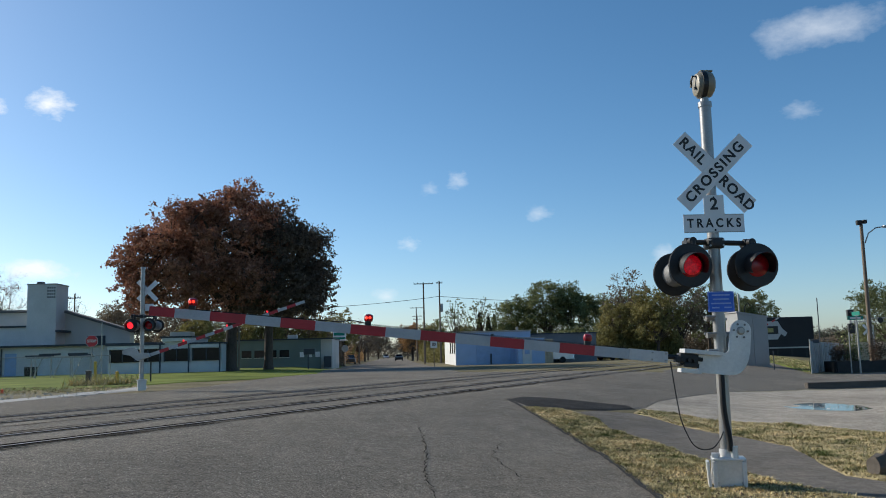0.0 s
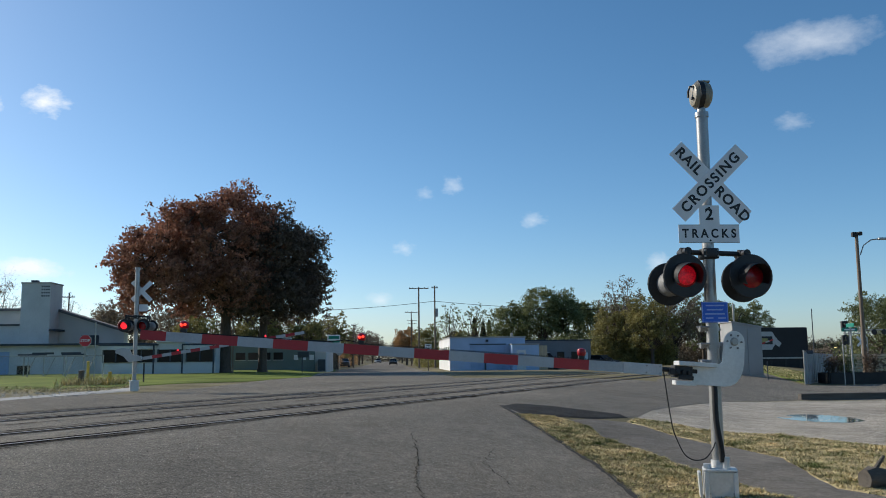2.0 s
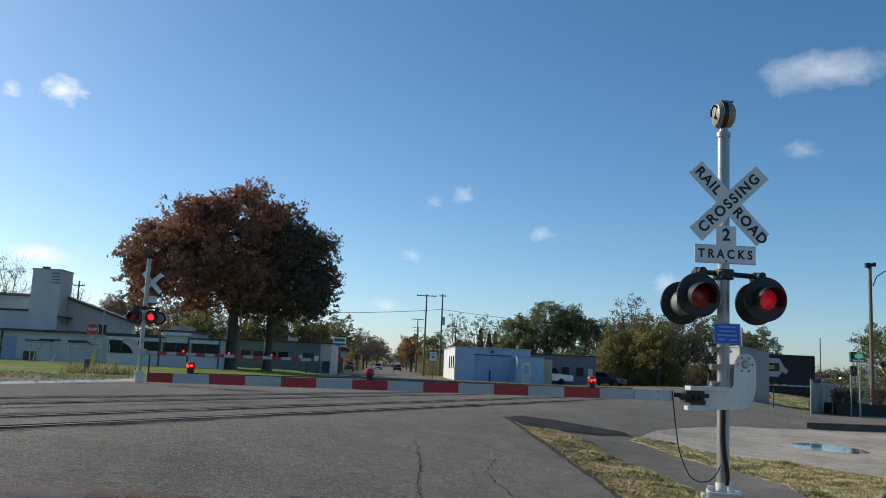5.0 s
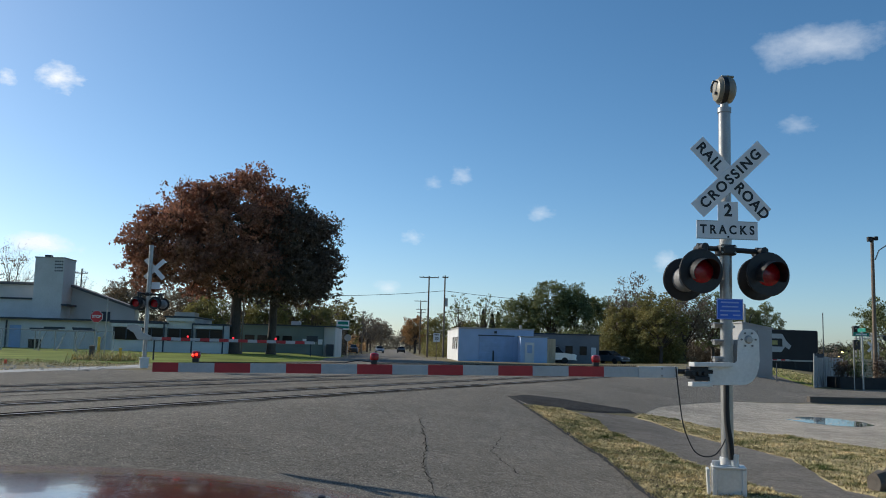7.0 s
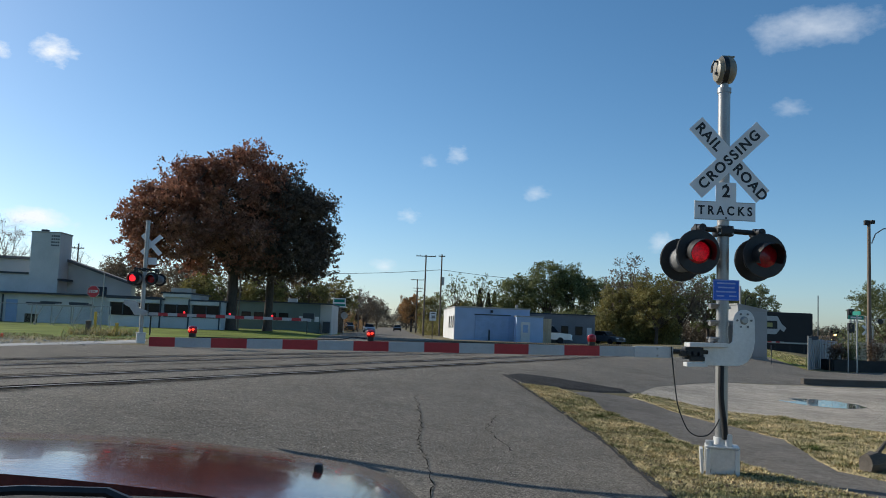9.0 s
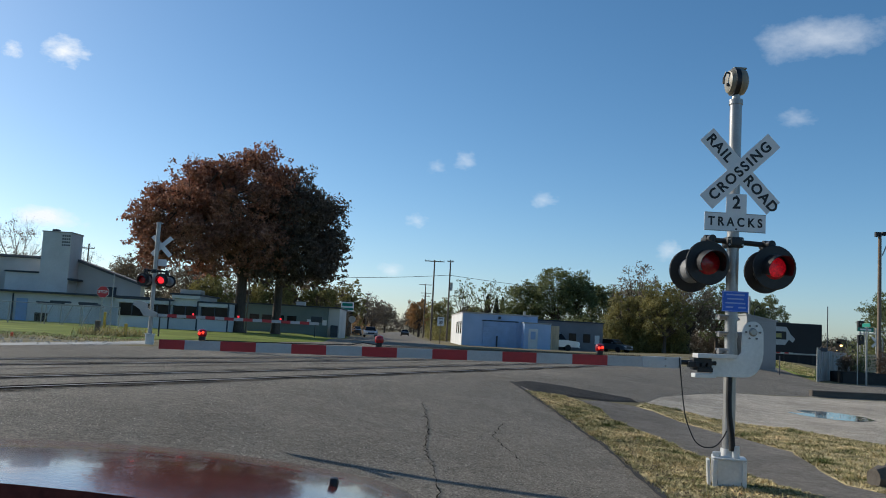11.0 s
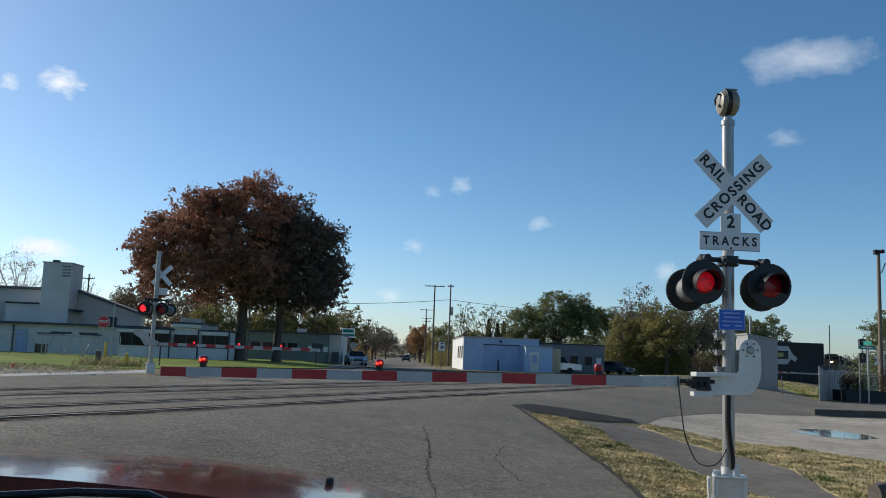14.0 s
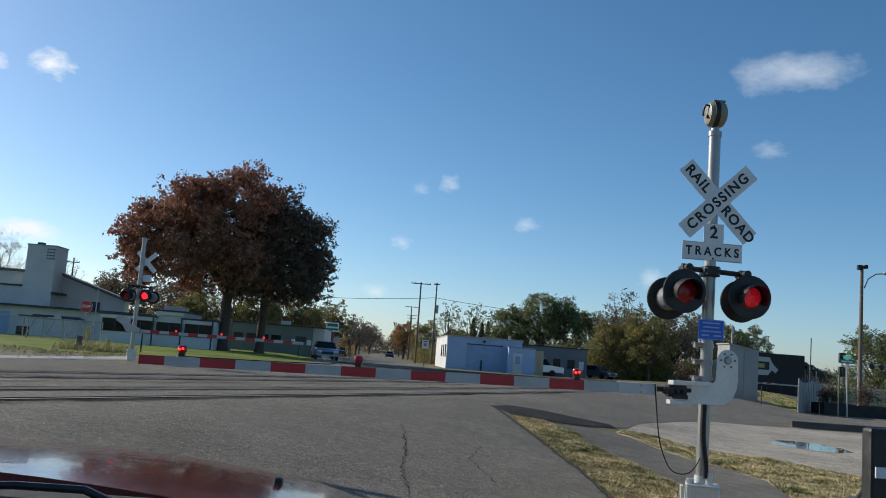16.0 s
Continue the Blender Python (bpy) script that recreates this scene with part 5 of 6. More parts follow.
def utility_pole(at, h, arms, label, r=0.15, extra=False):
    t = thing("utility_pole", label, "utility pole", (at[0], at[1], land(*at)), group="utility poles")
    rodpart("shaft", (0, 0, -0.2), (0, 0, h), r, POLE_WOOD, t, r * 0.65, 10)
    for z, w in arms:
        a = boxpart("crossarm", (0, -0.14, z), (w, 0.1, 0.12), POLE_WOOD, t, 0.01)
        for k in (-0.48, -0.3, 0.3, 0.48):
            rodpart("insulator", (k * w, -0.14, z + 0.05), (k * w, -0.14, z + 0.2), 0.035, RUBBER, a, seg=6)
    if extra:
        rodpart("transformer", (0.28, -0.05, h * 0.62), (0.28, -0.05, h * 0.72), 0.2, GALV, t, seg=10)
    return t


utility_pole((3.93, 120), 11.2, ((11.0, 2.7),), "wooden utility pole with one crossarm")
utility_pole((6.4, 125), 11.8, ((11.5, 0.9),), "wooden utility pole beside the blue building", extra=True)
utility_pole((4.3, 180), 11.2, ((11.0, 2.6),), "wooden utility pole farther along the street")
utility_pole((5.7, 230), 11.6, ((11.4, 2.6), (10.6, 2.2)), "wooden utility pole far along the street")
utility_pole((-6.3, 150), 7.4, ((7.2, 0.8),), "short wooden pole with a lamp along the street", 0.12)
utility_pole((-42.0, 116), 10.0, ((9.4, 1.6),), "wooden utility pole behind the workshop", 0.13)
utility_pole((-12.2, 68.5), 5.6, ((5.4, 0.5),), "thin dark pole beside the oak", 0.07)
bm = bmesh.new()
for a, b in (((-24, 112, 7.8), (6.35, 125, 9.7)), ((6.35, 125, 9.7), (44, 132, 8.8))):
    pts = []
    for i in range(17):
        u = i / 16
        p = Vector(a).lerp(Vector(b), u)
        p.z -= 1.2 * 4 * u * (1 - u) * 0.5
        pts.append(p)
    tube(bm, pts, 0.03, 4)
tagged(part("overhead_wire", bm, RUBBER), "thin overhead wires strung between the utility poles", "wire")


def street_lamp():
    t = thing("street_lamp", "wooden pole with a cobra-head street lamp", "street lamp", (26.92, 48, land(26.92, 48)))
    h = 8.5 - land(26.92, 48)
    rodpart("shaft", (0, 0, -0.2), (0, 0, h), 0.125, POLE_WOOD, t, 0.09, 12)
    bm = bmesh.new()
    tube(bm, [(0.1, -0.1, h - 1.3), (0.3, -0.15, h - 0.75), (0.7, -0.25, h - 0.45), (1.1, -0.35, h - 0.4)], 0.035, 8)
    part("lamp_arm", bm, GALV, t, smooth=True)
    bm = bmesh.new()
    box(bm, (1.35, -0.4, h - 0.4), (0.6, 0.24, 0.13), bev=0.04)
    part("lamp_head", bm, GALV, t, "grey cobra lamp head")
    bm = bmesh.new()
    box(bm, (-0.12, 0, h - 0.1), (0.3, 0.2, 0.28), bev=0.03)
    box(bm, (0.2, -0.05, h - 0.05), (0.2, 0.2, 0.22), bev=0.03)
    part("pole_hardware", bm, RUBBER, t)
    rodpart("pole_pipe", (0.12, -0.14, 0), (0.12, -0.14, 2.6), 0.04, GALV, t, seg=8)


street_lamp()


def street_sign():
    z0 = land(24.55, 45)
    t = thing("street_sign", "green street name signs on a steel post", "street sign", (24.55, 45, z0))
    rodpart("post", (0, 0, -0.1), (0, 0, 3.1), 0.05, GALV, t, seg=8)
    a = boxpart("name_plate", (-0.05, 0, 2.95), (0.85, 0.02, 0.2), GREEN_SIGN, t, 0.003, "green street name plate")
    boxpart("name_bar", (-0.05, -0.013, 2.95), (0.6, 0.004, 0.08), SIGN_WHITE, a, 0, "illegible white name")
    b = boxpart("name_plate", (0.0, 0.02, 3.18), (0.02, 0.8, 0.2), GREEN_SIGN, t, 0.003, "green street name plate")
    rodpart("second_post", (-0.32, 0.3, -0.1), (-0.32, 0.3, 2.2), 0.03, GALV, t, seg=8)


street_sign()


def block_signal():
    z0 = land(29.6, 55)
    t = thing("traffic_signal", "black two-head railway traffic signal on a post", "signal", (29.6, 55, z0))
    rodpart("post", (0.1, 0.2, -0.1), (0.1, 0.2, 3.7), 0.06, GALV, t, seg=8)
    for z in (3.45, 2.55):
        h = boxpart("signal_head", (0, 0, z), (0.42, 0.22, 0.68), BLACK, t, 0.06, "black signal head")
        bm = bmesh.new()
        lathe(bm, [(0.11, -0.115), (0.11, -0.24)], (0, 0, z + 0.12), "Y", 12)
        part("hood", bm, BLACK, h)


block_signal()


def other_signal(x, y, mark):
    """Crossbuck mast with a light arm at the next crossing."""
    z0 = land(x, y)
    t = thing("crossbuck_mast", "silver crossbuck mast at the next crossing", "crossing signal", (x, y, z0))
    rodpart("mast", (0, 0, -0.1), (0, 0, 4.0), 0.07, GALV, t, seg=8)
    if mark:
        for a in (45, -45):
            bm = bmesh.new()
            blade(bm, (0, 2.75), a, 1.2, 0.22, -0.09)
            part("blade", bm, SIGN_WHITE, t)
        for z in (3.75, 3.45):
            rodpart("truss_bar", (-1.6, 0, z), (2.6, 0, z), 0.04, GALV, t, seg=6)
        for i in range(7):
            rodpart("truss_web", (-1.6 + i * 0.6, 0, 3.45), (-1.3 + i * 0.6, 0, 3.75), 0.025, GALV, t, seg=6)
        for dx in (1.2, 2.1):
            bm = bmesh.new()
            lathe(bm, [(0.25, 0.0), (0.25, -0.03), (0.0001, -0.05)], (dx, -0.1, 3.55))
            part("light_disc", bm, BLACK, t)
        rodpart("second_mast", (-1.1, 0, -0.1), (-1.1, 0, 4.1), 0.07, GALV, t, seg=8)
    else:
        boxpart("mechanism", (0.1, 0, 1.2), (0.5, 0.4, 0.6), ALU, t, 0.03)


other_signal(41.8, 75.0, True)
other_signal(25.1, 66.2, False)


def speed_sign():
    z0 = land(3.47, 80)
    t = thing("speed_sign", "white speed limit sign on a post by the street", "traffic sign", (3.47, 80, z0))
    rodpart("post", (0, 0.03, -0.1), (0, 0.03, 2.45), 0.04, POLE_WOOD, t, seg=6)
    boxpart("plate", (0, 0, 2.1), (0.62, 0.012, 0.8), SIGN_WHITE, t, 0.004)
    boxpart("text_bar", (0, -0.009, 2.36), (0.42, 0.004, 0.07), BLACK, t, label="illegible black words")
    writing("lettering", "30", 0.36, BLACK, t, Matrix.Translation((0, -0.01, 2.02)) @ Matrix.Rotation(radians(90), 4, "X"))


speed_sign()


def store_sign():
    z0 = land(-6.9, 100)
    t = thing("store_sign", "white and green company sign on a post", "sign", (-6.45, 100, z0))
    rodpart("post", (-0.6, 0, -0.1), (-0.6, 0, 4.0), 0.07, GALV, t, seg=8)
    p = boxpart("panel", (0, -0.1, 3.55), (1.45, 0.12, 1.05), SIGN_WHITE, t, 0.02)
    boxpart("logo_band", (0, -0.17, 3.78), (1.2, 0.01, 0.34), GREEN_SIGN, p, 0, "plain green logo band")
    boxpart("logo_band", (0, -0.17, 3.30), (1.4, 0.01, 0.24), GREEN_SIGN, p, 0, "plain green logo band")
    q = thing("round_sign", "plain grey back of a traffic sign by the street", "traffic sign", (-5.6, 96, land(-5.6, 96)))
    rodpart("post", (0, 0, -0.1), (0, 0, 2.2), 0.035, GALV, q, seg=6)
    bm = bmesh.new()
    slab(bm, [(0.4 * math.cos(radians(22.5 + 45 * k)), 2.1 + 0.4 * math.sin(radians(22.5 + 45 * k))) for k in range(8)], -0.006, 0.006)
    part("plate", bm, GALV, q)
    m = thing("letter_stand", "dark boxes on a post beside the driveway", "mailbox", (-7.5, 75, land(-7.5, 75)))
    rodpart("post", (0, 0, -0.1), (0, 0, 1.4), 0.05, TRIM_DARK, m, seg=6)
    boxpart("box_body", (0.1, 0, 1.55), (0.95, 0.5, 0.5), TRIM_DARK, m, 0.04)


store_sign()


# ---- right side: hut, trailer, fence, planter, timber ----
def signal_hut():
    t = thing("signal_hut", "pale grey steel railway signal hut", "hut", (20.97, 50.93, land(20.9, 50)))
    HUT = mat("hut_paint", (0.31, 0.31, 0.305), 0.6, metal=0.15, var=0.16, scale=0.8, fine=25)
    bm = bmesh.new()
    slab(bm, [(-0.88, 0.0), (0.88, 0.0), (0.88, 2.84), (-0.88, 3.14)], -0.93, 0.93)
    w = part("wall", bm, HUT, t, "light grey steel walls")
    for x, h in ((-0.44, 2.9), (0.44, 2.74)):
        boxpart("wall_panel", (x, -0.945, h / 2 + 0.06), (0.85, 0.03, h - 0.1), HUT, w, 0.008)
    bm = bmesh.new()
    slab(bm, [(-0.95, 3.15), (0.95, 2.83), (0.95, 2.90), (-0.95, 3.23)], -1.0, 1.0)
    part("roof", bm, HUT, t, "sloping steel roof")
    d = boxpart("door", (-0.9, 0.0, 1.35), (0.05, 0.95, 2.1), HUT, t, 0.01)
    boxpart("handle", (-0.94, -0.35, 1.2), (0.04, 0.04, 0.2), BLACK, d)
    boxpart("hinge", (-0.94, 0.4, 1.9), (0.03, 0.06, 0.14), BLACK, d)
    rodpart("vent_pipe", (-0.45, -0.2, 3.0), (-0.45, -0.2, 4.3), 0.06, GALV, t, seg=8)
    bm = bmesh.new()
    tube(bm, [(-0.2, -0.3, 3.0), (-0.15, -0.3, 3.5), (0.05, -0.3, 3.75), (0.2, -0.3, 3.55)], 0.03, 6)
    part("roof_cable", bm, RUBBER, t, "dark looped roof cable", smooth=True)
    boxpart("plinth", (0, 0, -0.1), (1.9, 2.0, 0.3), CONCRETE, t, 0.01)


signal_hut()


def trailer():
    a, b = Vector((33.9, 80.0, 0)), Vector((39.25, 79.7, 0))
    d = (b - a)
    ang = math.degrees(math.atan2(d.y, d.x))
    z0 = land(33, 73)
    L = d.length
    t = thing("semi_trailer", "black box trailer with white graphics by the rails", "trailer", (a.x, a.y, z0), ang)
    bm = bmesh.new()
    box(bm, (L / 2, 1.25, 2.25 - 0.02), (L, 2.5, 2.9), bev=0.12)
    body = part("box_body", bm, mat("trailer_black", (0.02, 0.021, 0.023), 0.75, var=0.3, scale=0.5, fine=20, bump=0.05), t)
    bm = bmesh.new()
    slab(bm, [(0.1, 1.6), (1.9, 1.6), (2.25, 2.1), (2.6, 1.85), (2.85, 2.2), (2.4, 2.6), (2.0, 3.3), (0.1, 3.3)], -0.012, -0.002)
    part("graphic_panel", bm, ARM_WHITE, body, "white painted graphic")
    bm = bmesh.new()
    slab(bm, [(0.15, 2.1), (2.0, 2.1), (2.0, 2.85), (0.15, 2.85)], -0.02, -0.013)
    part("graphic_band", bm, BLACK, body, "black painted graphic")
    boxpart("graphic_bar", (1.1, -0.023, 2.47), (0.9, 0.004, 0.4), mat("olive_graphic", (0.3, 0.28, 0.1), 0.5), body, 0, "olive painted bar")
    boxpart("chassis", (L / 2, 0.45, 0.30), (L - 0.2, 0.8, 1.1), RUBBER, t, 0.03, "dark chassis and clutter")
    boxpart("side_rail", (L / 2, 0.0, 0.82), (L, 0.08, 0.14), GALV, t, 0.01)
    for i in range(4):
        boxpart("support_leg", (0.5 + i * 1.35, 0.1, 0.35), (0.16, 0.16, 0.9), BLACK, t)
    for x in (3.3, 4.5):
        for y in (0.25, 2.2):
            bm = bmesh.new()
            lathe(bm, [(0.25, -0.14), (0.46, -0.14), (0.5, -0.08), (0.5, 0.08), (0.46, 0.14), (0.25, 0.14)], (x, y, 0.5))
            w = part("wheel", bm, RUBBER, t, "black trailer tyre", smooth=True)
        boxpart("underframe", (x, 1.2, 0.65), (1.0, 1.8, 0.3), BLACK, t)


trailer()


def sheet_fence():
    t = thing("metal_fence", "corrugated grey sheet metal fence", "fence", (0, 0, 0))
    a, b = Vector((22.0, 45.2, 0)), Vector((32.4, 60.8, 0))
    d = (b - a).normalized()
    nrm = Vector((d.y, -d.x, 0))
    k = 26
    me = None
    for i in range(k):
        p = a.lerp(b, (i + 0.5) / k)
        w = (b - a).length / k
        bm = bmesh.new()
        box(bm, (0, 0, 0.86), (w * 0.72, 0.03, 1.72))
        box(bm, (w * 0.45, 0.03, 0.86), (w * 0.3, 0.03, 1.72))
        bmesh.ops.transform(bm, matrix=Matrix.Translation((p.x, p.y, land(p.x, p.y) - 0.02 - 0.1 * (i / k))) @ Matrix.Rotation(math.atan2(d.y, d.x), 4, "Z"), verts=bm.verts[:])
        part("panel", bm, FENCE_METAL, t)
        if i % 3 == 0:
            z = land(p.x, p.y) + 1.67
            rodpart("barb_arm", (p.x, p.y, z), (p.x + 0.14, p.y - 0.08, z + 0.2), 0.016, TRIM_DARK, t, seg=5)
    rodpart("corner_post", (a.x, a.y, -0.1), (a.x, a.y, land(a.x, a.y) + 1.8), 0.04, GALV, t, seg=8)
    boxpart("fence_plate", (a.x + 0.75, a.y + 0.95, land(a.x, a.y) + 1.7), (0.5, 0.02, 0.2), TRIM_DARK, t, label="small dark plate", m=None)


sheet_fence()


def planter():
    t = thing("planter", "long dark timber planter with low shrubs", "planter", (24.3, 47.0, land(25, 47)))
    for y in (0.0, 1.3):
        boxpart("side_board", (3.5, y, 0.3), (7.0, 0.12, 0.66), PLANTER, t, 0.01)
    for x in (0.0, 7.0):
        boxpart("end_board", (x, 0.65, 0.3), (0.12, 1.3, 0.66), PLANTER, t, 0.01)
    boxpart("soil", (3.5, 0.65, 0.25), (6.8, 1.15, 0.5), EARTH, t)
    rng = random.Random(8)
    for k, (x, r, h) in enumerate(((0.5, 0.5, 1.0), (1.3, 0.6, 1.3), (2.8, 0.6, 1.2), (4.4, 0.7, 1.1), (6.0, 0.6, 1.0))):
        s = thing("shrub", "dark green shrub growing in the planter", "shrub", (24.3 + x, 47.65, land(25, 47) + 0.48), group="shrubs")
        bm = bmesh.new()
        for j in range(9):
            rod(bm, (0, 0, -0.05), (rng.gauss(0, r * 0.5), rng.gauss(0, r * 0.4), h * rng.uniform(0.5, 0.9)), 0.02, 0.004, 4)
        part("stems", bm, BARK, s)
        cs = [(rng.gauss(0, r * 0.5), rng.gauss(0, r * 0.4), 0.1 + abs(rng.gauss(0.5, 0.3)) * h) for _ in range(700)]
        leaf_mesh("crown", cs, [0.12 * rng.uniform(0.6, 1.4) for _ in cs], rng, LEAF_GREEN if k % 2 else OAK_DARK, s)


planter()
t = thing("lumber_stack", "stack of pale lumber behind the planter", "lumber", (31.0, 58.0, land(31, 58)))
for i in range(6):
    boxpart("plank", (1.6, 0, 0.55 + i * 0.2), (3.4, 1.2, 0.17), TAN_WOOD, t, 0.01)
for x in (0.4, 2.8):
    boxpart("bearer", (x, 0, 0.22), (0.2, 1.2, 0.5), PLANTER, t)
t = thing("parking_timber", "long weathered timber lying at the lot's edge", "timber", (14.95, 31.2, land(16, 31.2)), 4.0)
bm = bmesh.new()
box(bm, (3.6, 0, 0.12), (7.2, 0.24, 0.26), bev=0.03)
part("beam", bm, LOG_WOOD, t)
for x in (0.5, 6.6):
    rodpart("spike", (x, 0, 0.2), (x, 0, 0.27), 0.02, STEEL_RAIL, t, seg=6)
plain_post("steel_post", "thin steel post in the grass by the fence", (20.6, 46.6), 1.0, 0.03, TRIM_DARK)
plain_post("antenna_mast", "slender radio mast far behind the rails", (69.8, 140), 8.5, 0.09, TRIM_DARK, "mast")


def fallen_log():
    """A short dark log with a stub, lying in the grass by the path."""
    z0 = land(6.2, 10.7)
    t = thing("log", "dark weathered log lying in the verge grass", "log", (5.96, 10.75, z0), 12)
    rng = random.Random(31)
    bm = bmesh.new()
    rings = []
    for i in range(9):
        u = i / 8
        r = 0.125 + 0.02 * math.sin(i * 1.7)
        rings.append([bm.verts.new((u * 1.1, r * math.cos(a) * rng.uniform(0.88, 1.1), 0.12 + 0.02 * math.sin(i) + r * math.sin(a) * rng.uniform(0.88, 1.1))) for a in (6.283 * k / 12 for k in range(12))])
    for p, q in zip(rings, rings[1:]):
        for k in range(12):
            bm.faces.new((p[k], p[(k + 1) % 12], q[(k + 1) % 12], q[k]))
    bm.faces.new(rings[0])
    bm.faces.new(rings[-1])
    part("bole", bm, LOG_WOOD, t, smooth=True)
    rodpart("branch_stub", (0.14, 0, 0.20), (0.30, -0.02, 0.40), 0.035, LOG_WOOD, t, 0.02, 8)


fallen_log()


# ---- vehicles ----
def car(name, label, paint, at, rz, pickup=False):
    """A small car pointing down -y, with body, glass, lamps and wheels."""
    t = thing(name, label, "car", at, rz, group="cars")
    P = mat(name + "_paint", paint, 0.3, metal=0.4, var=0.08, coat=0.6, bump=0)
    bm = bmesh.new()
    prof = [(-2.3, 0.35), (-2.35, 0.62), (-2.15, 0.80), (-1.0, 0.95), (1.95, 0.98), (2.3, 0.9), (2.35, 0.5), (2.25, 0.3)] if not pickup else \
        [(-2.6, 0.4), (-2.65, 0.8), (-2.5, 1.0), (-1.2, 1.1), (2.7, 1.1), (2.7, 0.5), (2.6, 0.4)]
    rings = []
    for x, k in ((-0.9, 0.96), (-0.8, 1.0), (0.8, 1.0), (0.9, 0.96)):
        rings.append([bm.verts.new((x, y * k, z)) for y, z in prof])
    for a, b in zip(rings, rings[1:]):
        for i in range(len(prof)):
            bm.faces.new((a[i], a[(i + 1) % len(prof)], b[(i + 1) % len(prof)], b[i]))
    bm.faces.new(rings[0])
    bm.faces.new(rings[-1])
    body = part("body", bm, P, t, smooth=True)
    bm = bmesh.new()
    cab = [(-1.15, 0.94), (-0.45, 1.42), (0.75, 1.45), (1.7, 0.98)] if not pickup else [(-1.3, 1.08), (-0.75, 1.75), (0.4, 1.78), (0.6, 1.1)]
    lo = [[bm.verts.new((s * (0.8 if z < 1.15 else 0.62), y, z)) for y, z in cab] for s in (-1, 1)]
    for i in range(4):
        bm.faces.new((lo[0][i], lo[0][(i + 1) % 4], lo[1][(i + 1) % 4], lo[1][i]))
    bm.faces.new(lo[0])
    bm.faces.new(lo[1])
    part("glasshouse", bm, WINDOW, t, "dark glazed cabin")
    rz_ = 1.44 if not pickup else 1.77
    boxpart("roof", (0, 0.15 if not pickup else -0.17, rz_), (1.28, 1.2, 0.05), P, t, 0.02)
    for s in (-1, 1):
        boxpart("headlight", (s * 0.62, -2.27 if not pickup else -2.62, 0.68 if not pickup else 0.85), (0.34, 0.12, 0.13), mat("car_lamp", (0.8, 0.8, 0.78), 0.15, var=0.05), t, 0.03)
        boxpart("mirror", (s * 0.98, -0.75, 1.05), (0.18, 0.1, 0.12), P, t, 0.03)
        for y in (-1.45, 1.4):
            bm = bmesh.new()
            lathe(bm, [(0.2, -0.1), (0.31, -0.1), (0.33, -0.05), (0.33, 0.05), (0.31, 0.1), (0.2, 0.1)], (s * 0.82, y, 0.33), "X", 18)
            w = part("wheel", bm, RUBBER, t, smooth=True)
            bm = bmesh.new()
            lathe(bm, [(0.2, -0.08), (0.06, -0.1), (0.06, 0.1), (0.2, 0.08)], (s * 0.82, y, 0.33), "X", 12)
            part("rim", bm, GALV, w)
    boxpart("grille", (0, -2.33 if not pickup else -2.64, 0.55), (0.9, 0.06, 0.22), BLACK, t, 0.02)
    boxpart("bumper", (0, -2.33 if not pickup else -2.66, 0.4), (1.6, 0.1, 0.14), P, t, 0.03)
    return t


def road_z(x, y):
    return land(x, y) + 0.028


silver_car = car("silver_car", "silver sedan driving down the street towards the crossing", (0.27, 0.30, 0.34), (-4.6, 100, road_z(-4.6, 100)), 0)
car("dark_car", "dark car far down the street", (0.03, 0.03, 0.035), (0.6, 200, road_z(0.6, 200)), 180)
car("dark_car", "dark car parked at the side of the street", (0.05, 0.05, 0.055), (-7.4, 140, road_z(-7.4, 140)), 180)
car("pickup_truck", "white pickup truck parked by the grey shed", (0.7, 0.7, 0.7), (15.6, 89.2, land(15.6, 89.2)), 84, True)
car("grey_car", "grey car parked behind the trees", (0.12, 0.13, 0.15), (23.6, 97, land(23.6, 97)), 40)


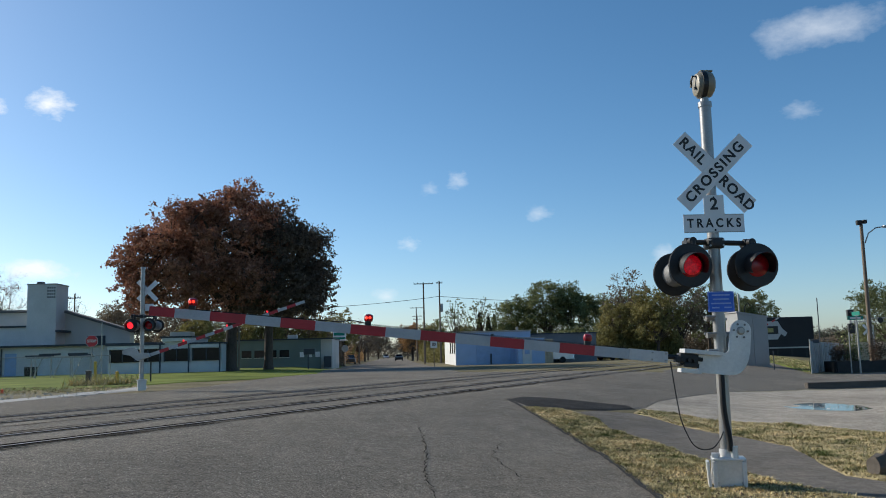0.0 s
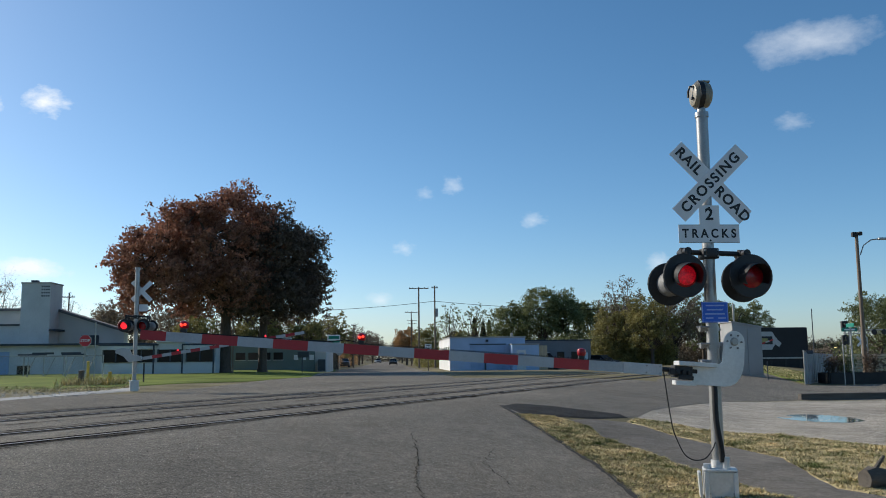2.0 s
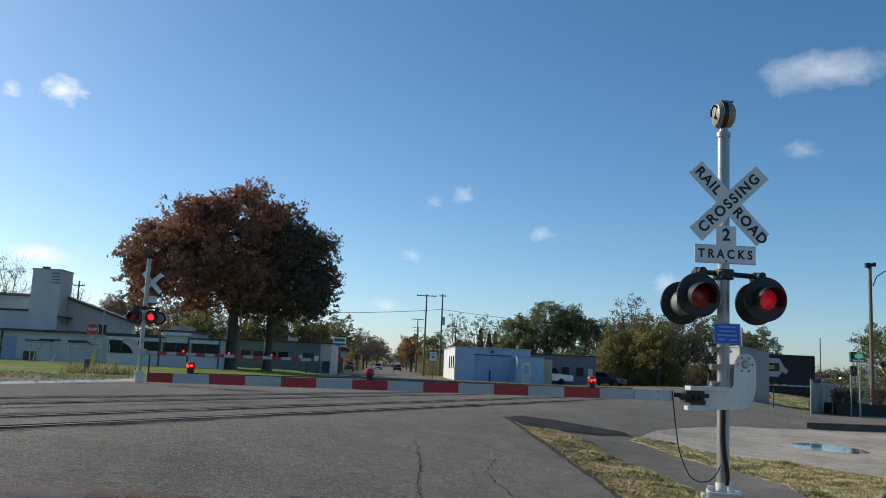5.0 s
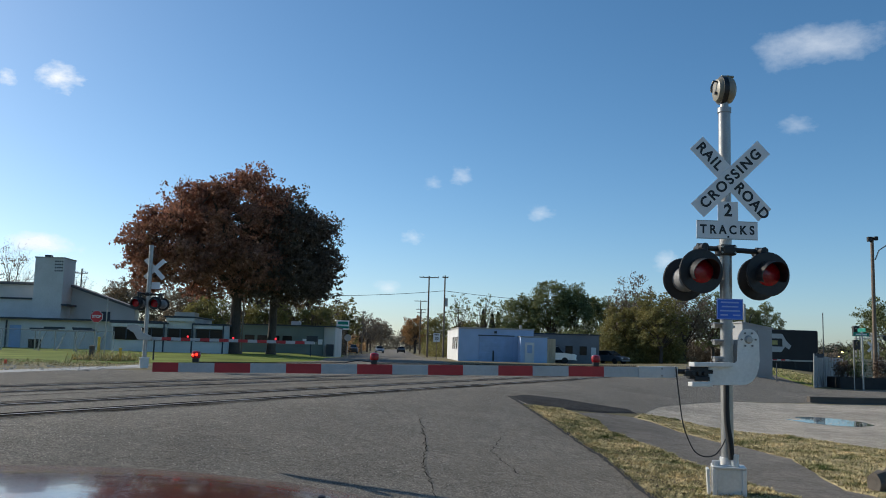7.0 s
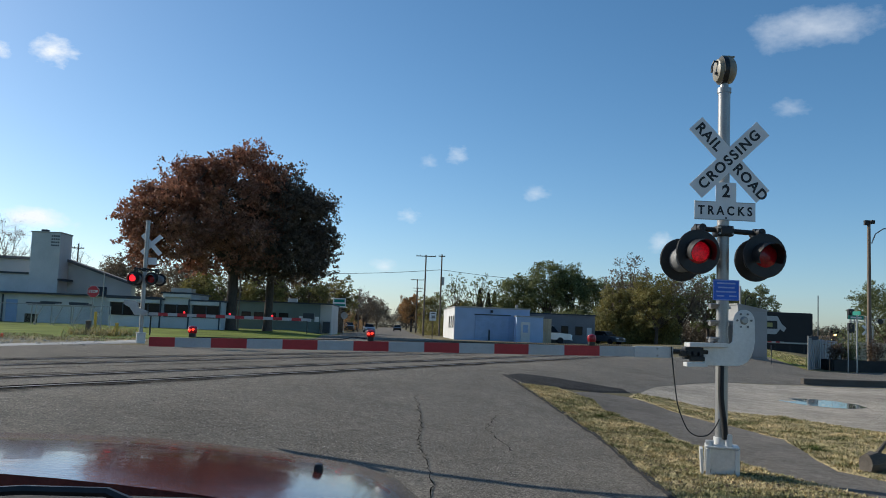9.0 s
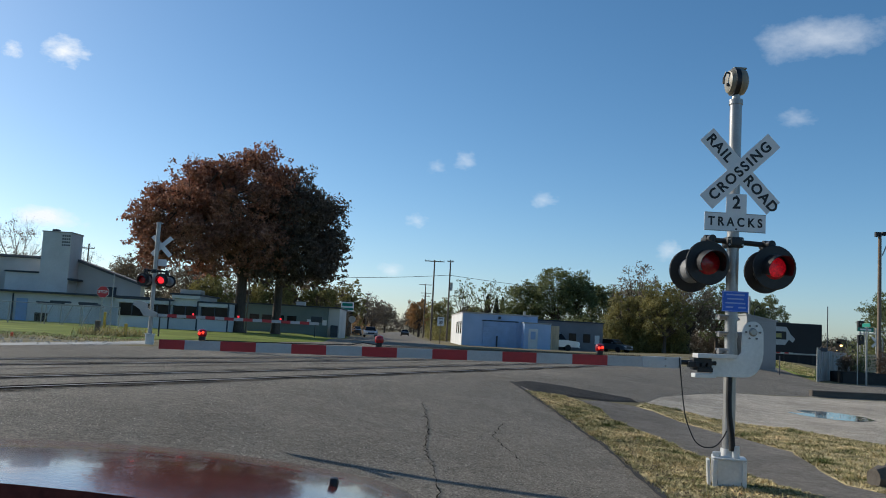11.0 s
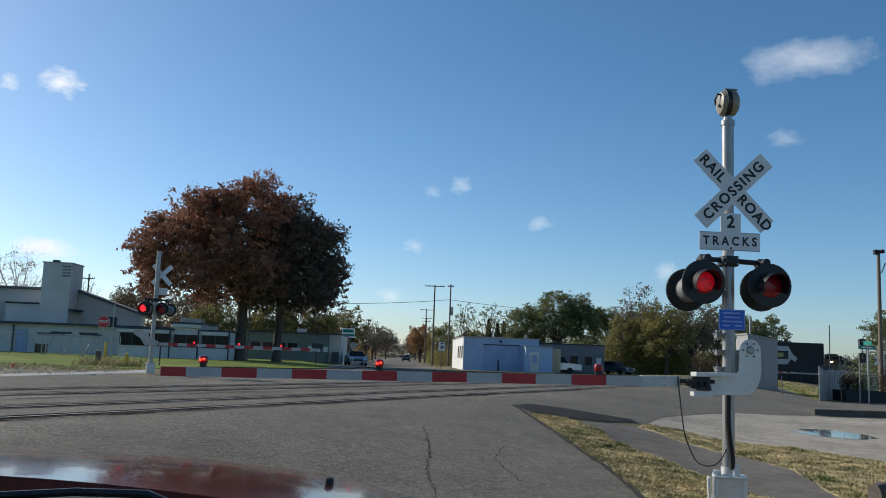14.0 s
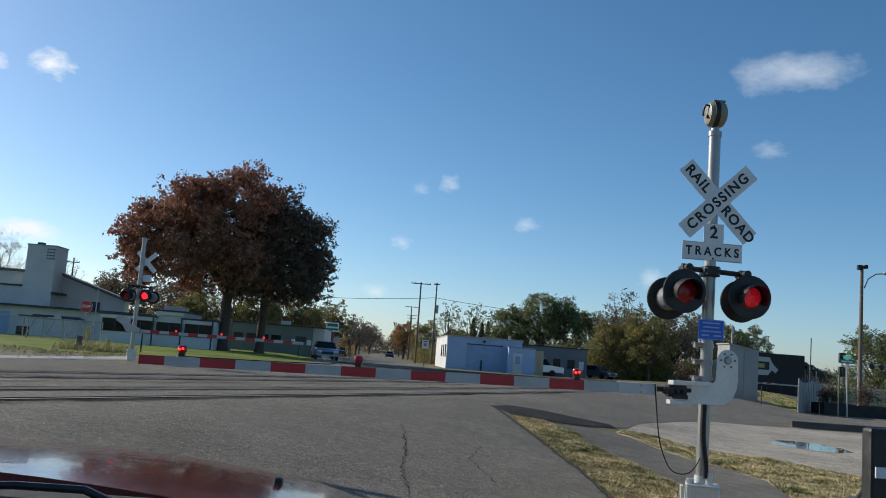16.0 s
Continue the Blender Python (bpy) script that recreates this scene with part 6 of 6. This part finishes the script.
def locomotive(label):
    t = thing("locomotive", label, "locomotive", (0, 0, 0.53), group="train")
    DARK = mat("loco_paint", (0.03, 0.026, 0.024), 0.5, var=0.3, scale=0.6, fine=20, bump=0.05)
    NOSE = mat("loco_nose", (0.06, 0.04, 0.022), 0.5, var=0.25, scale=0.8, fine=20, bump=0.05)
    boxpart("frame", (0, 10.5, 1.25), (3.0, 20.6, 0.35), DARK, t, 0.03)
    boxpart("pilot", (0, 0.2, 0.75), (2.9, 0.3, 0.9), DARK, t, 0.04)
    bm = bmesh.new()
    slab(bm, [(-1.05, 1.4), (1.05, 1.4), (1.05, 3.1), (0.7, 3.4), (-0.7, 3.4), (-1.05, 3.1)], 0.9, 3.1)
    part("nose", bm, NOSE, t)
    bm = bmesh.new()
    slab(bm, [(-1.5, 1.4), (1.5, 1.4), (1.5, 4.2), (1.0, 4.75), (-1.0, 4.75), (-1.5, 4.2)], 3.1, 5.8)
    cab = part("cab", bm, NOSE, t)
    for s in (-1, 1):
        boxpart("windshield", (s * 0.7, 3.08, 3.85), (1.0, 0.06, 0.6), WINDOW, cab, 0.02)
        boxpart("side_window", (s * 1.51, 4.5, 3.4), (0.05, 1.4, 0.6), WINDOW, cab)
    bm = bmesh.new()
    slab(bm, [(-0.95, 1.4), (0.95, 1.4), (0.95, 4.1), (0.7, 4.45), (-0.7, 4.45), (-0.95, 4.1)], 5.8, 20.2)
    part("long_hood", bm, DARK, t)
    boxpart("radiator", (0, 17.5, 4.0), (2.9, 4.6, 0.7), DARK, t, 0.05)
    boxpart("exhaust", (0, 11.5, 4.3), (1.0, 1.2, 0.4), DARK, t, 0.05)
    boxpart("fuel_tank", (0, 10.5, 0.72), (2.7, 5.0, 0.8), DARK, t, 0.1)
    for s in (-1, 1):
        rodpart("handrail", (s * 1.4, 0.4, 2.4), (s * 1.4, 20, 2.4), 0.03, GALV, t, seg=5)
        for i in range(8):
            rodpart("stanchion", (s * 1.4, 0.5 + i * 2.7, 1.4), (s * 1.4, 0.5 + i * 2.7, 2.4), 0.025, GALV, t, seg=5)
    for y in (4.3, 16.5):
        tr = boxpart("truck", (0, y, 0.55), (2.4, 4.0, 0.4), BLACK, t, 0.05)
        for k in (-1.6, 0, 1.6):
            for s in (-1, 1):
                bm = bmesh.new()
                lathe(bm, [(0.1, -0.06), (0.46, -0.06), (0.5, 0.06), (0.1, 0.06)], (s * 0.76, y + k, 0.5), "X", 14)
                part("wheel", bm, STEEL_RAIL, tr)
    return t


def headlights(t):
    bm = bmesh.new()
    for dx in (-0.14, 0.14):
        lathe(bm, [(0.2, 0.0), (0.16, -0.04), (0.0001, -0.06)], (dx * 1.2, 0.89, 3.0), "Y", 14)
    part("headlight", bm, HEADLIGHT, t, "glowing yellow-white headlight")
    bm = bmesh.new()
    lathe(bm, [(0.09, 0.0), (0.0001, -0.03)], (-1.0, 0.02, 1.6), "Y", 12)
    part("ditch_light", bm, HEADLIGHT, t, "glowing ditch light")


def hopper():
    t = thing("hopper_car", "dark weathered freight hopper car of the train", "freight car", (0, 0, 0.53), group="train")
    DARK = mat("hopper_paint", (0.045, 0.042, 0.04), 0.7, var=0.35, scale=0.5, fine=15, bump=0.1)
    bm = bmesh.new()
    slab(bm, [(-1.5, 1.3), (1.5, 1.3), (1.58, 3.9), (1.3, 4.2), (-1.3, 4.2), (-1.58, 3.9)], 0.8, 14.6)
    body = part("body", bm, DARK, t)
    for i in range(9):
        for s in (-1, 1):
            boxpart("rib", (s * 1.58, 1.4 + i * 1.58, 2.6), (0.1, 0.12, 2.4), DARK, body)
    boxpart("frame", (0, 7.7, 1.1), (2.6, 15.2, 0.3), BLACK, t)
    for y in (2.4, 13.0):
        tr = boxpart("truck", (0, y, 0.55), (2.3, 2.4, 0.35), BLACK, t, 0.05)
        for k in (-0.85, 0.85):
            for s in (-1, 1):
                bm = bmesh.new()
                lathe(bm, [(0.1, -0.06), (0.42, -0.06), (0.46, 0.06), (0.1, 0.06)], (s * 0.76, y + k, 0.46), "X", 14)
                part("wheel", bm, STEEL_RAIL, tr)
    return t


loco = locomotive("dark freight locomotive with its headlight on coming along the track")
headlights(loco)
loco2 = locomotive("second dark freight locomotive behind the first")
wagons = [hopper()]
for _ in range(7):
    wagons.append(copy_thing(wagons[0], pose(0, 0, 0.53)))


# ---- red car under the camera ----
def own_car():
    t = thing("red_car", "dark red bonnet of the waiting car, dusty and glossy", "car", (0, 0, 0))
    PAINT = mat("red_car_paint", (0.145, 0.04, 0.027), 0.13, metal=0.0, var=0.35, scale=22, fine=90, bump=0.03, coat=0.3)
    bm = bmesh.new()
    grid = []
    for j in range(13):
        v = j / 12                        # 0 at the windscreen, 1 at the front edge
        row = []
        for i in range(25):
            u = i / 24                    # 0 on the far side, 1 at the near wing
            x = -1.66 + 1.74 * u
            front = 1.80 - 0.16 * max(0, (u - 0.62) / 0.38) ** 2 - 0.10 * max(0, (0.35 - u) / 0.35) ** 2
            back = 0.95
            y = back + (front - back) * v
            z = 1.368 - 0.035 * (y - 0.95) - 0.062 * (y - 0.95) ** 2 - 0.036 * (max(0, x + 0.57) / 0.49) ** 2 - 0.036 * (max(0, -1.0 - x) / 0.49) ** 2 - 0.05 * max(0, (u - 0.93) / 0.07) ** 2 - 0.012 * v ** 14
            row.append(bm.verts.new((x, y, z)))
        grid.append(row)
    for a, b in zip(grid, grid[1:]):
        for i in range(24):
            bm.faces.new((a[i], a[i + 1], b[i + 1], b[i]))
    edge = [grid[-1][i] for i in range(25)] + [grid[j][-1] for j in range(11, -1, -1)]
    low = [bm.verts.new(v.co + Vector((0.015, 0.03, -0.5))) for v in edge]
    for i in range(len(edge) - 1):
        bm.faces.new((edge[i], edge[i + 1], low[i + 1], low[i]))
    part("bonnet", bm, PAINT, t, "dusty dark red bonnet", smooth=True)
    bm = bmesh.new()
    box(bm, (-0.8, 0.87, 1.31), (1.6, 0.15, 0.08), bev=0.02)
    part("cowl", bm, RUBBER, t, "black plastic cowl")
    bm = bmesh.new()
    box(bm, (-0.11, 1.3, 1.32), (0.014, 0.02, 0.018), bev=0.006)
    part("washer_nozzle", bm, BLACK, t, "black washer nozzle")
    bm = bmesh.new()
    tube(bm, [(-0.22, 0.86, 1.345), (-0.28, 0.88, 1.362), (-0.36, 0.88, 1.362), (-0.5, 0.87, 1.352)], 0.005, 6)
    part("wiper", bm, BLACK, t, "thin black wiper arm", smooth=True)
    bm = bmesh.new()
    box(bm, (-0.8, -0.2, 0.55), (1.6, 3.4, 0.6), bev=0.1)
    part("lower_body", bm, PAINT, t)
    boxpart("dashboard", (0.6, 0.78, 1.15), (0.5, 0.3, 0.2), RUBBER, t, 0.03)
    boxpart("mount_post", (0.62, 0.81, 1.37), (0.055, 0.02, 0.26), BLACK, t, 0.004, "black device mount post")
    boxpart("mount_sticker", (0.603, 0.798, 1.452), (0.012, 0.002, 0.012), SIGN_WHITE, t)
    for x in (-1.5, -0.1):
        bm = bmesh.new()
        lathe(bm, [(0.2, -0.1), (0.33, -0.1), (0.35, 0), (0.33, 0.1), (0.2, 0.1)], (x, 1.1, 0.26), "X", 20)
        part("wheel", bm, RUBBER, t, smooth=True)


own_car()


# ---- grass, stones, cracks ----
def tuft_field(name, outline, count, h, material, label, seed, lift=0.03, clump=0.6, parent=None):
    """Short blades in clumps inside an outline."""
    rng = random.Random(seed)
    xs, ys = [p[0] for p in outline], [p[1] for p in outline]
    n = len(outline)

    def inside(x, y):
        odd = False
        for i in range(n):
            (ax, ay), (bx, by) = outline[i], outline[i - 1]
            if (ay > y) != (by > y) and x < (bx - ax) * (y - ay) / (by - ay) + ax:
                odd = not odd
        return odd
    vs, fs, made, tries = [], [], 0, 0
    while made < count and tries < count * 12:
        tries += 1
        x, y = rng.uniform(min(xs), max(xs)), rng.uniform(min(ys), max(ys))
        patch = 0.6 * noise.noise((x * 0.9, y * 0.9, seed)) + 0.7 * noise.noise((x * 4.2, y * 4.2, seed + 9))
        if patch < rng.uniform(-0.7, clump) - 0.15 or not inside(x, y):
            continue
        made += 1
        z = land(x, y) + lift
        a, hh, ln = rng.uniform(0, 6.283), h * rng.uniform(0.4, 1.5) * (0.75 + max(0.0, patch) * 1.3), rng.uniform(0.2, 1.9)
        w = 0.007 + 0.004 * rng.random() + y * 0.0004
        dx, dy = math.cos(a), math.sin(a)
        k = len(vs)
        vs += [(x - dy * w, y + dx * w, z), (x + dy * w, y - dx * w, z), (x + dx * hh * ln, y + dy * hh * ln, z + hh)]
        fs.append((k, k + 1, k + 2))
    me = bpy.data.meshes.new(name)
    me.from_pydata(vs, [], fs)
    me.materials.append(material)
    return tagged(new(name, me), label, "grass", kind="stuff")


tuft_field("verge_grass", VERGE_1, 85000, 0.036, BLADES, "short dry grass on the road verge", 4, 0.02)
tuft_field("lot_verge_grass", VERGE_2, 85000, 0.034, BLADES, "short dry grass before the gravel lot", 6, 0.015)
tuft_field("dry_weeds", [(-13.9, 37), (-11.6, 37), (-11.4, 40.5), (-13.9, 40.5)], 900, 0.34, STRAW, "clump of tall straw-coloured weeds", 12, 0.02)
tuft_field("roadside_weeds", [(-18, 27), (-9.6, 30), (-10.0, 36), (-24, 36)], 3500, 0.06, STRAW, "dry weeds beside the far pavement", 13, 0.02)
tuft_field("fence_grass", VERGE_3, 5000, 0.05, BLADES, "grass patch by the metal fence", 14, 0.03)


def scattered(name, outline, count, size, material, label, seed, lift=0.02):
    rng = random.Random(seed)
    xs, ys = [p[0] for p in outline], [p[1] for p in outline]
    n = len(outline)
    vs, fs = [], []
    for _ in range(count):
        x, y = rng.uniform(min(xs), max(xs)), rng.uniform(min(ys), max(ys))
        odd = False
        for i in range(n):
            (ax, ay), (bx, by) = outline[i], outline[i - 1]
            if (ay > y) != (by > y) and x < (bx - ax) * (y - ay) / (by - ay) + ax:
                odd = not odd
        if not odd:
            continue
        r = size * rng.uniform(0.4, 1.5)
        z = land(x, y) + lift
        k = len(vs)
        a = rng.uniform(0, 6.28)
        vs += [(x + r * math.cos(a + q * 1.571) * rng.uniform(0.7, 1.2), y + r * math.sin(a + q * 1.571) * rng.uniform(0.7, 1.2), z - 0.003) for q in range(4)]
        vs += [(x + rng.uniform(-0.3, 0.3) * r, y, z + r * rng.uniform(0.5, 0.9))]
        fs += [(k + q, k + (q + 1) % 4, k + 4) for q in range(4)]
    me = bpy.data.meshes.new(name)
    me.from_pydata(vs, [], fs)
    me.materials.append(material)
    return tagged(new(name, me), label, "stones", kind="stuff")


STONE = mat("loose_stone", (0.40, 0.365, 0.31), 0.95, var=0.3, scale=4, fine=20, rand=0.35)
LITTER = mat("leaf_litter", (0.12, 0.085, 0.05), 0.9, var=0.3, rand=0.4, bump=0)
scattered("gravel_stones", LOT_EDGE, 16000, 0.013, STONE, "loose gravel stones on the lot", 3)
scattered("road_grit", [(-6, 5), (2.9, 5), (2.6, 20), (-8, 20)], 16000, 0.006, STONE, "grit scattered on the asphalt", 5, 0.022)
scattered("leaf_litter", VERGE_1, 4000, 0.016, LITTER, "fallen leaves on the road verge", 7, 0.04)
scattered("ballast", [(-30, 12), (-9, 26), (-9.5, 30), (-14, 31), (-40, 24)], 9000, 0.035, STONE, "scattered ballast stones beside the far track", 8)


def crack(points, width, seed):
    rng = random.Random(seed)
    bm = bmesh.new()
    prev = None
    for (x0, y0), (x1, y1) in zip(points, points[1:]):
        for i in range(14):
            u = i / 14
            x, y = x0 + (x1 - x0) * u + rng.gauss(0, 0.018), y0 + (y1 - y0) * u
            w = width * rng.uniform(0.3, 1.2)
            r = (bm.verts.new((x - w, y, land(x, y) + 0.03)), bm.verts.new((x + w, y, land(x, y) + 0.03)))
            if prev:
                bm.faces.new((prev[0], prev[1], r[1], r[0]))
            prev = r
    return tagged(part("road_crack", bm, TAR), "thin dark crack in the asphalt", "crack", kind="structure")


crack([(0.36, 7.0), (0.40, 9.0), (0.33, 10.6), (0.42, 12.0), (0.38, 14.5)], 0.007, 1)
crack([(-2.6, 12.4), (-2.9, 11.2), (-3.1, 10.4)], 0.004, 2)
crack([(-2.0, 8.6), (-2.2, 7.9), (-2.5, 7.4)], 0.004, 3)
crack([(1.6, 13.4), (1.3, 12.0), (1.5, 10.4)], 0.006, 4)

# near-black colour standing in for the shadow below the road's edge
EDGE_SHADE = mat("edge_shade_colour", (0.018, 0.015, 0.012), 0.95, var=0.4, scale=5, fine=30, bump=0.5)


def edge_shade(points, width, seed):
    """A ragged dark strip along the asphalt's edge: the shade of its drop, painted."""
    rng = random.Random(seed)
    bm = bmesh.new()
    prev = None
    for (x0, y0), (x1, y1) in zip(points, points[1:]):
        k = max(2, int(math.hypot(x1 - x0, y1 - y0) / 0.12))
        for i in range(k):
            u = i / k
            x, y = x0 + (x1 - x0) * u, y0 + (y1 - y0) * u
            a, b = width * rng.uniform(0.5, 1.2), width * rng.uniform(0.2, 1.0)
            r = (bm.verts.new((x - a, y, land(x, y) + 0.036)), bm.verts.new((x + b, y, land(x, y) + 0.038)))
            if prev:
                bm.faces.new((prev[0], prev[1], r[1], r[0]))
            prev = r
    return tagged(part("edge_shade", bm, EDGE_SHADE), "dark strip painted as the shade of the asphalt's edge by the verge", "road edge", kind="structure")


edge_shade(VERGE_1[:5] + [(2.6, 20.43)], 0.062, 2)


def seam(n_off, s0, s1, width, seed):
    """A tar seam in the asphalt beside the rails."""
    rng = random.Random(seed)
    bm = bmesh.new()
    prev = None
    for i in range(int((s1 - s0) / 0.35)):
        s = s0 + i * 0.35
        o = n_off + 0.10 * noise.noise((s * 0.35, seed, 0)) + 0.03 * noise.noise((s * 1.7, seed, 3))
        w = width * max(0.1, 0.6 + 0.9 * noise.noise((s * 0.8, seed, 9)))
        a, b = tpos(s, o - w), tpos(s, o + w)
        r = (bm.verts.new((a.x, a.y, land(a.x, a.y) + 0.031)), bm.verts.new((b.x, b.y, land(b.x, b.y) + 0.031)))
        if prev:
            bm.faces.new((prev[0], prev[1], r[1], r[0]))
        prev = r
    return tagged(part("tar_seam", bm, TAR), "uneven tar seam beside the rails", "seam", kind="structure")


seam(-9.75, 4, 32, 0.05, 1)
seam(-12.1, 2, 34, 0.045, 2)
seam(-13.3, 2, 30, 0.04, 3)
seam(-16.3, 6, 34, 0.05, 4)
seam(-14.9, 8, 30, 0.045, 5)


# ---- what moves ----
def motions():
    def swing(g, angles):
        p = g.location.copy()
        walk(g, [(t, pose(p.x, p.y, p.z, 0, a, 0)) for t, a in angles])
    swing(near_gate, [(0, 6.55), (0.5, 5.85), (1.0, 5.27), (1.5, 5.0), (2.0, 4.43), (2.5, 4.02), (3.0, 3.75), (3.5, 3.0), (4.2, 1.5), (4.8, 0.0), (5.2, -0.85), (5.5, -0.95), (16, -0.95)])
    swing(far_gate, [(0, -18.0), (0.5, -15.6), (1.0, -13.0), (1.5, -10.6), (2.0, -8.7), (2.5, -6.3), (3.0, -3.8), (3.5, -1.6), (4.0, -0.3), (4.4, 0.0), (16, 0.0)])
    swing(other_gate, [(0, -28.0), (1.0, -23.0), (2.0, -18.0), (3.0, -12.0), (4.0, -5.0), (4.8, -0.5), (5.3, 0.0), (16, 0.0)])
    # flashers: left and right by turns, 1.22 s to the round
    def blink(ob, on_first, on, off):
        rows, state = [], None
        k = -1
        while 0.9 + 0.61 * k < 16.6:
            t0 = 0.9 + 0.61 * k
            lit = (k % 2 == 0) == on_first
            a, b = max(0.0, t0 + 0.04), min(16.0, t0 + 0.57)
            if b > a:
                rows += [(a, on if lit else off), (b, on if lit else off)]
            k += 1
        rows[0] = (0.0, rows[0][1])
        rows[-1] = (16.0, rows[-1][1])
        walk(ob, rows)
    for ob, face, sx in FLASH:
        blink(ob, sx > 0, pose(0, face * 0.045, 0), pose(0, face * -0.01, 0))
    walk(near_lamps[2], [(0, pose(0, -0.056, 0)), (16, pose(0, -0.056, 0))])
    blink(near_lamps[0], True, pose(0, -0.056, 0), pose(0, 0, 0))
    blink(near_lamps[1], False, pose(0, -0.056, 0), pose(0, 0, 0))
    for ob, rate in SKY_DRIFT:
        base = ob.matrix_basis.copy()
        walk(ob, [(t, pose(0, 0, 0, 0, 0, (t - 12.5) * rate) @ base) for t in (0, 4, 8, 12, 16)])
    # train along the nearer track
    way = [(0, 330), (3, 319), (5.5, 308), (7, 301), (8.5, 292), (10, 278), (11, 265), (12, 246), (13, 225), (14, 205), (15, 185), (16, 166)]
    off = 0.0
    for ob, length in [(loco, 21.6), (loco2, 21.6)] + [(w, 16.0) for w in wagons]:
        rows = []
        for t, s in way:
            c = tpos(s + off, -10.89)
            rows.append((t, pose(c.x, c.y, 0.545, 0, 0, -TRACK_DEG)))
        walk(ob, rows)
        off += length
    drive = [(0, -4.0, 330), (5.5, -4.3, 215), (7, -4.3, 196), (8.5, -4.4, 160), (11, -4.5, 122), (12, -4.6, 107), (13, -4.7, 96), (14, -4.75, 87), (15, -4.8, 78), (16, -4.95, 70)]
    walk(silver_car, [(t, pose(x, y, road_z(x, y), 0, 0, 6 if y > 90 else 10)) for t, x, y in drive])


motions()
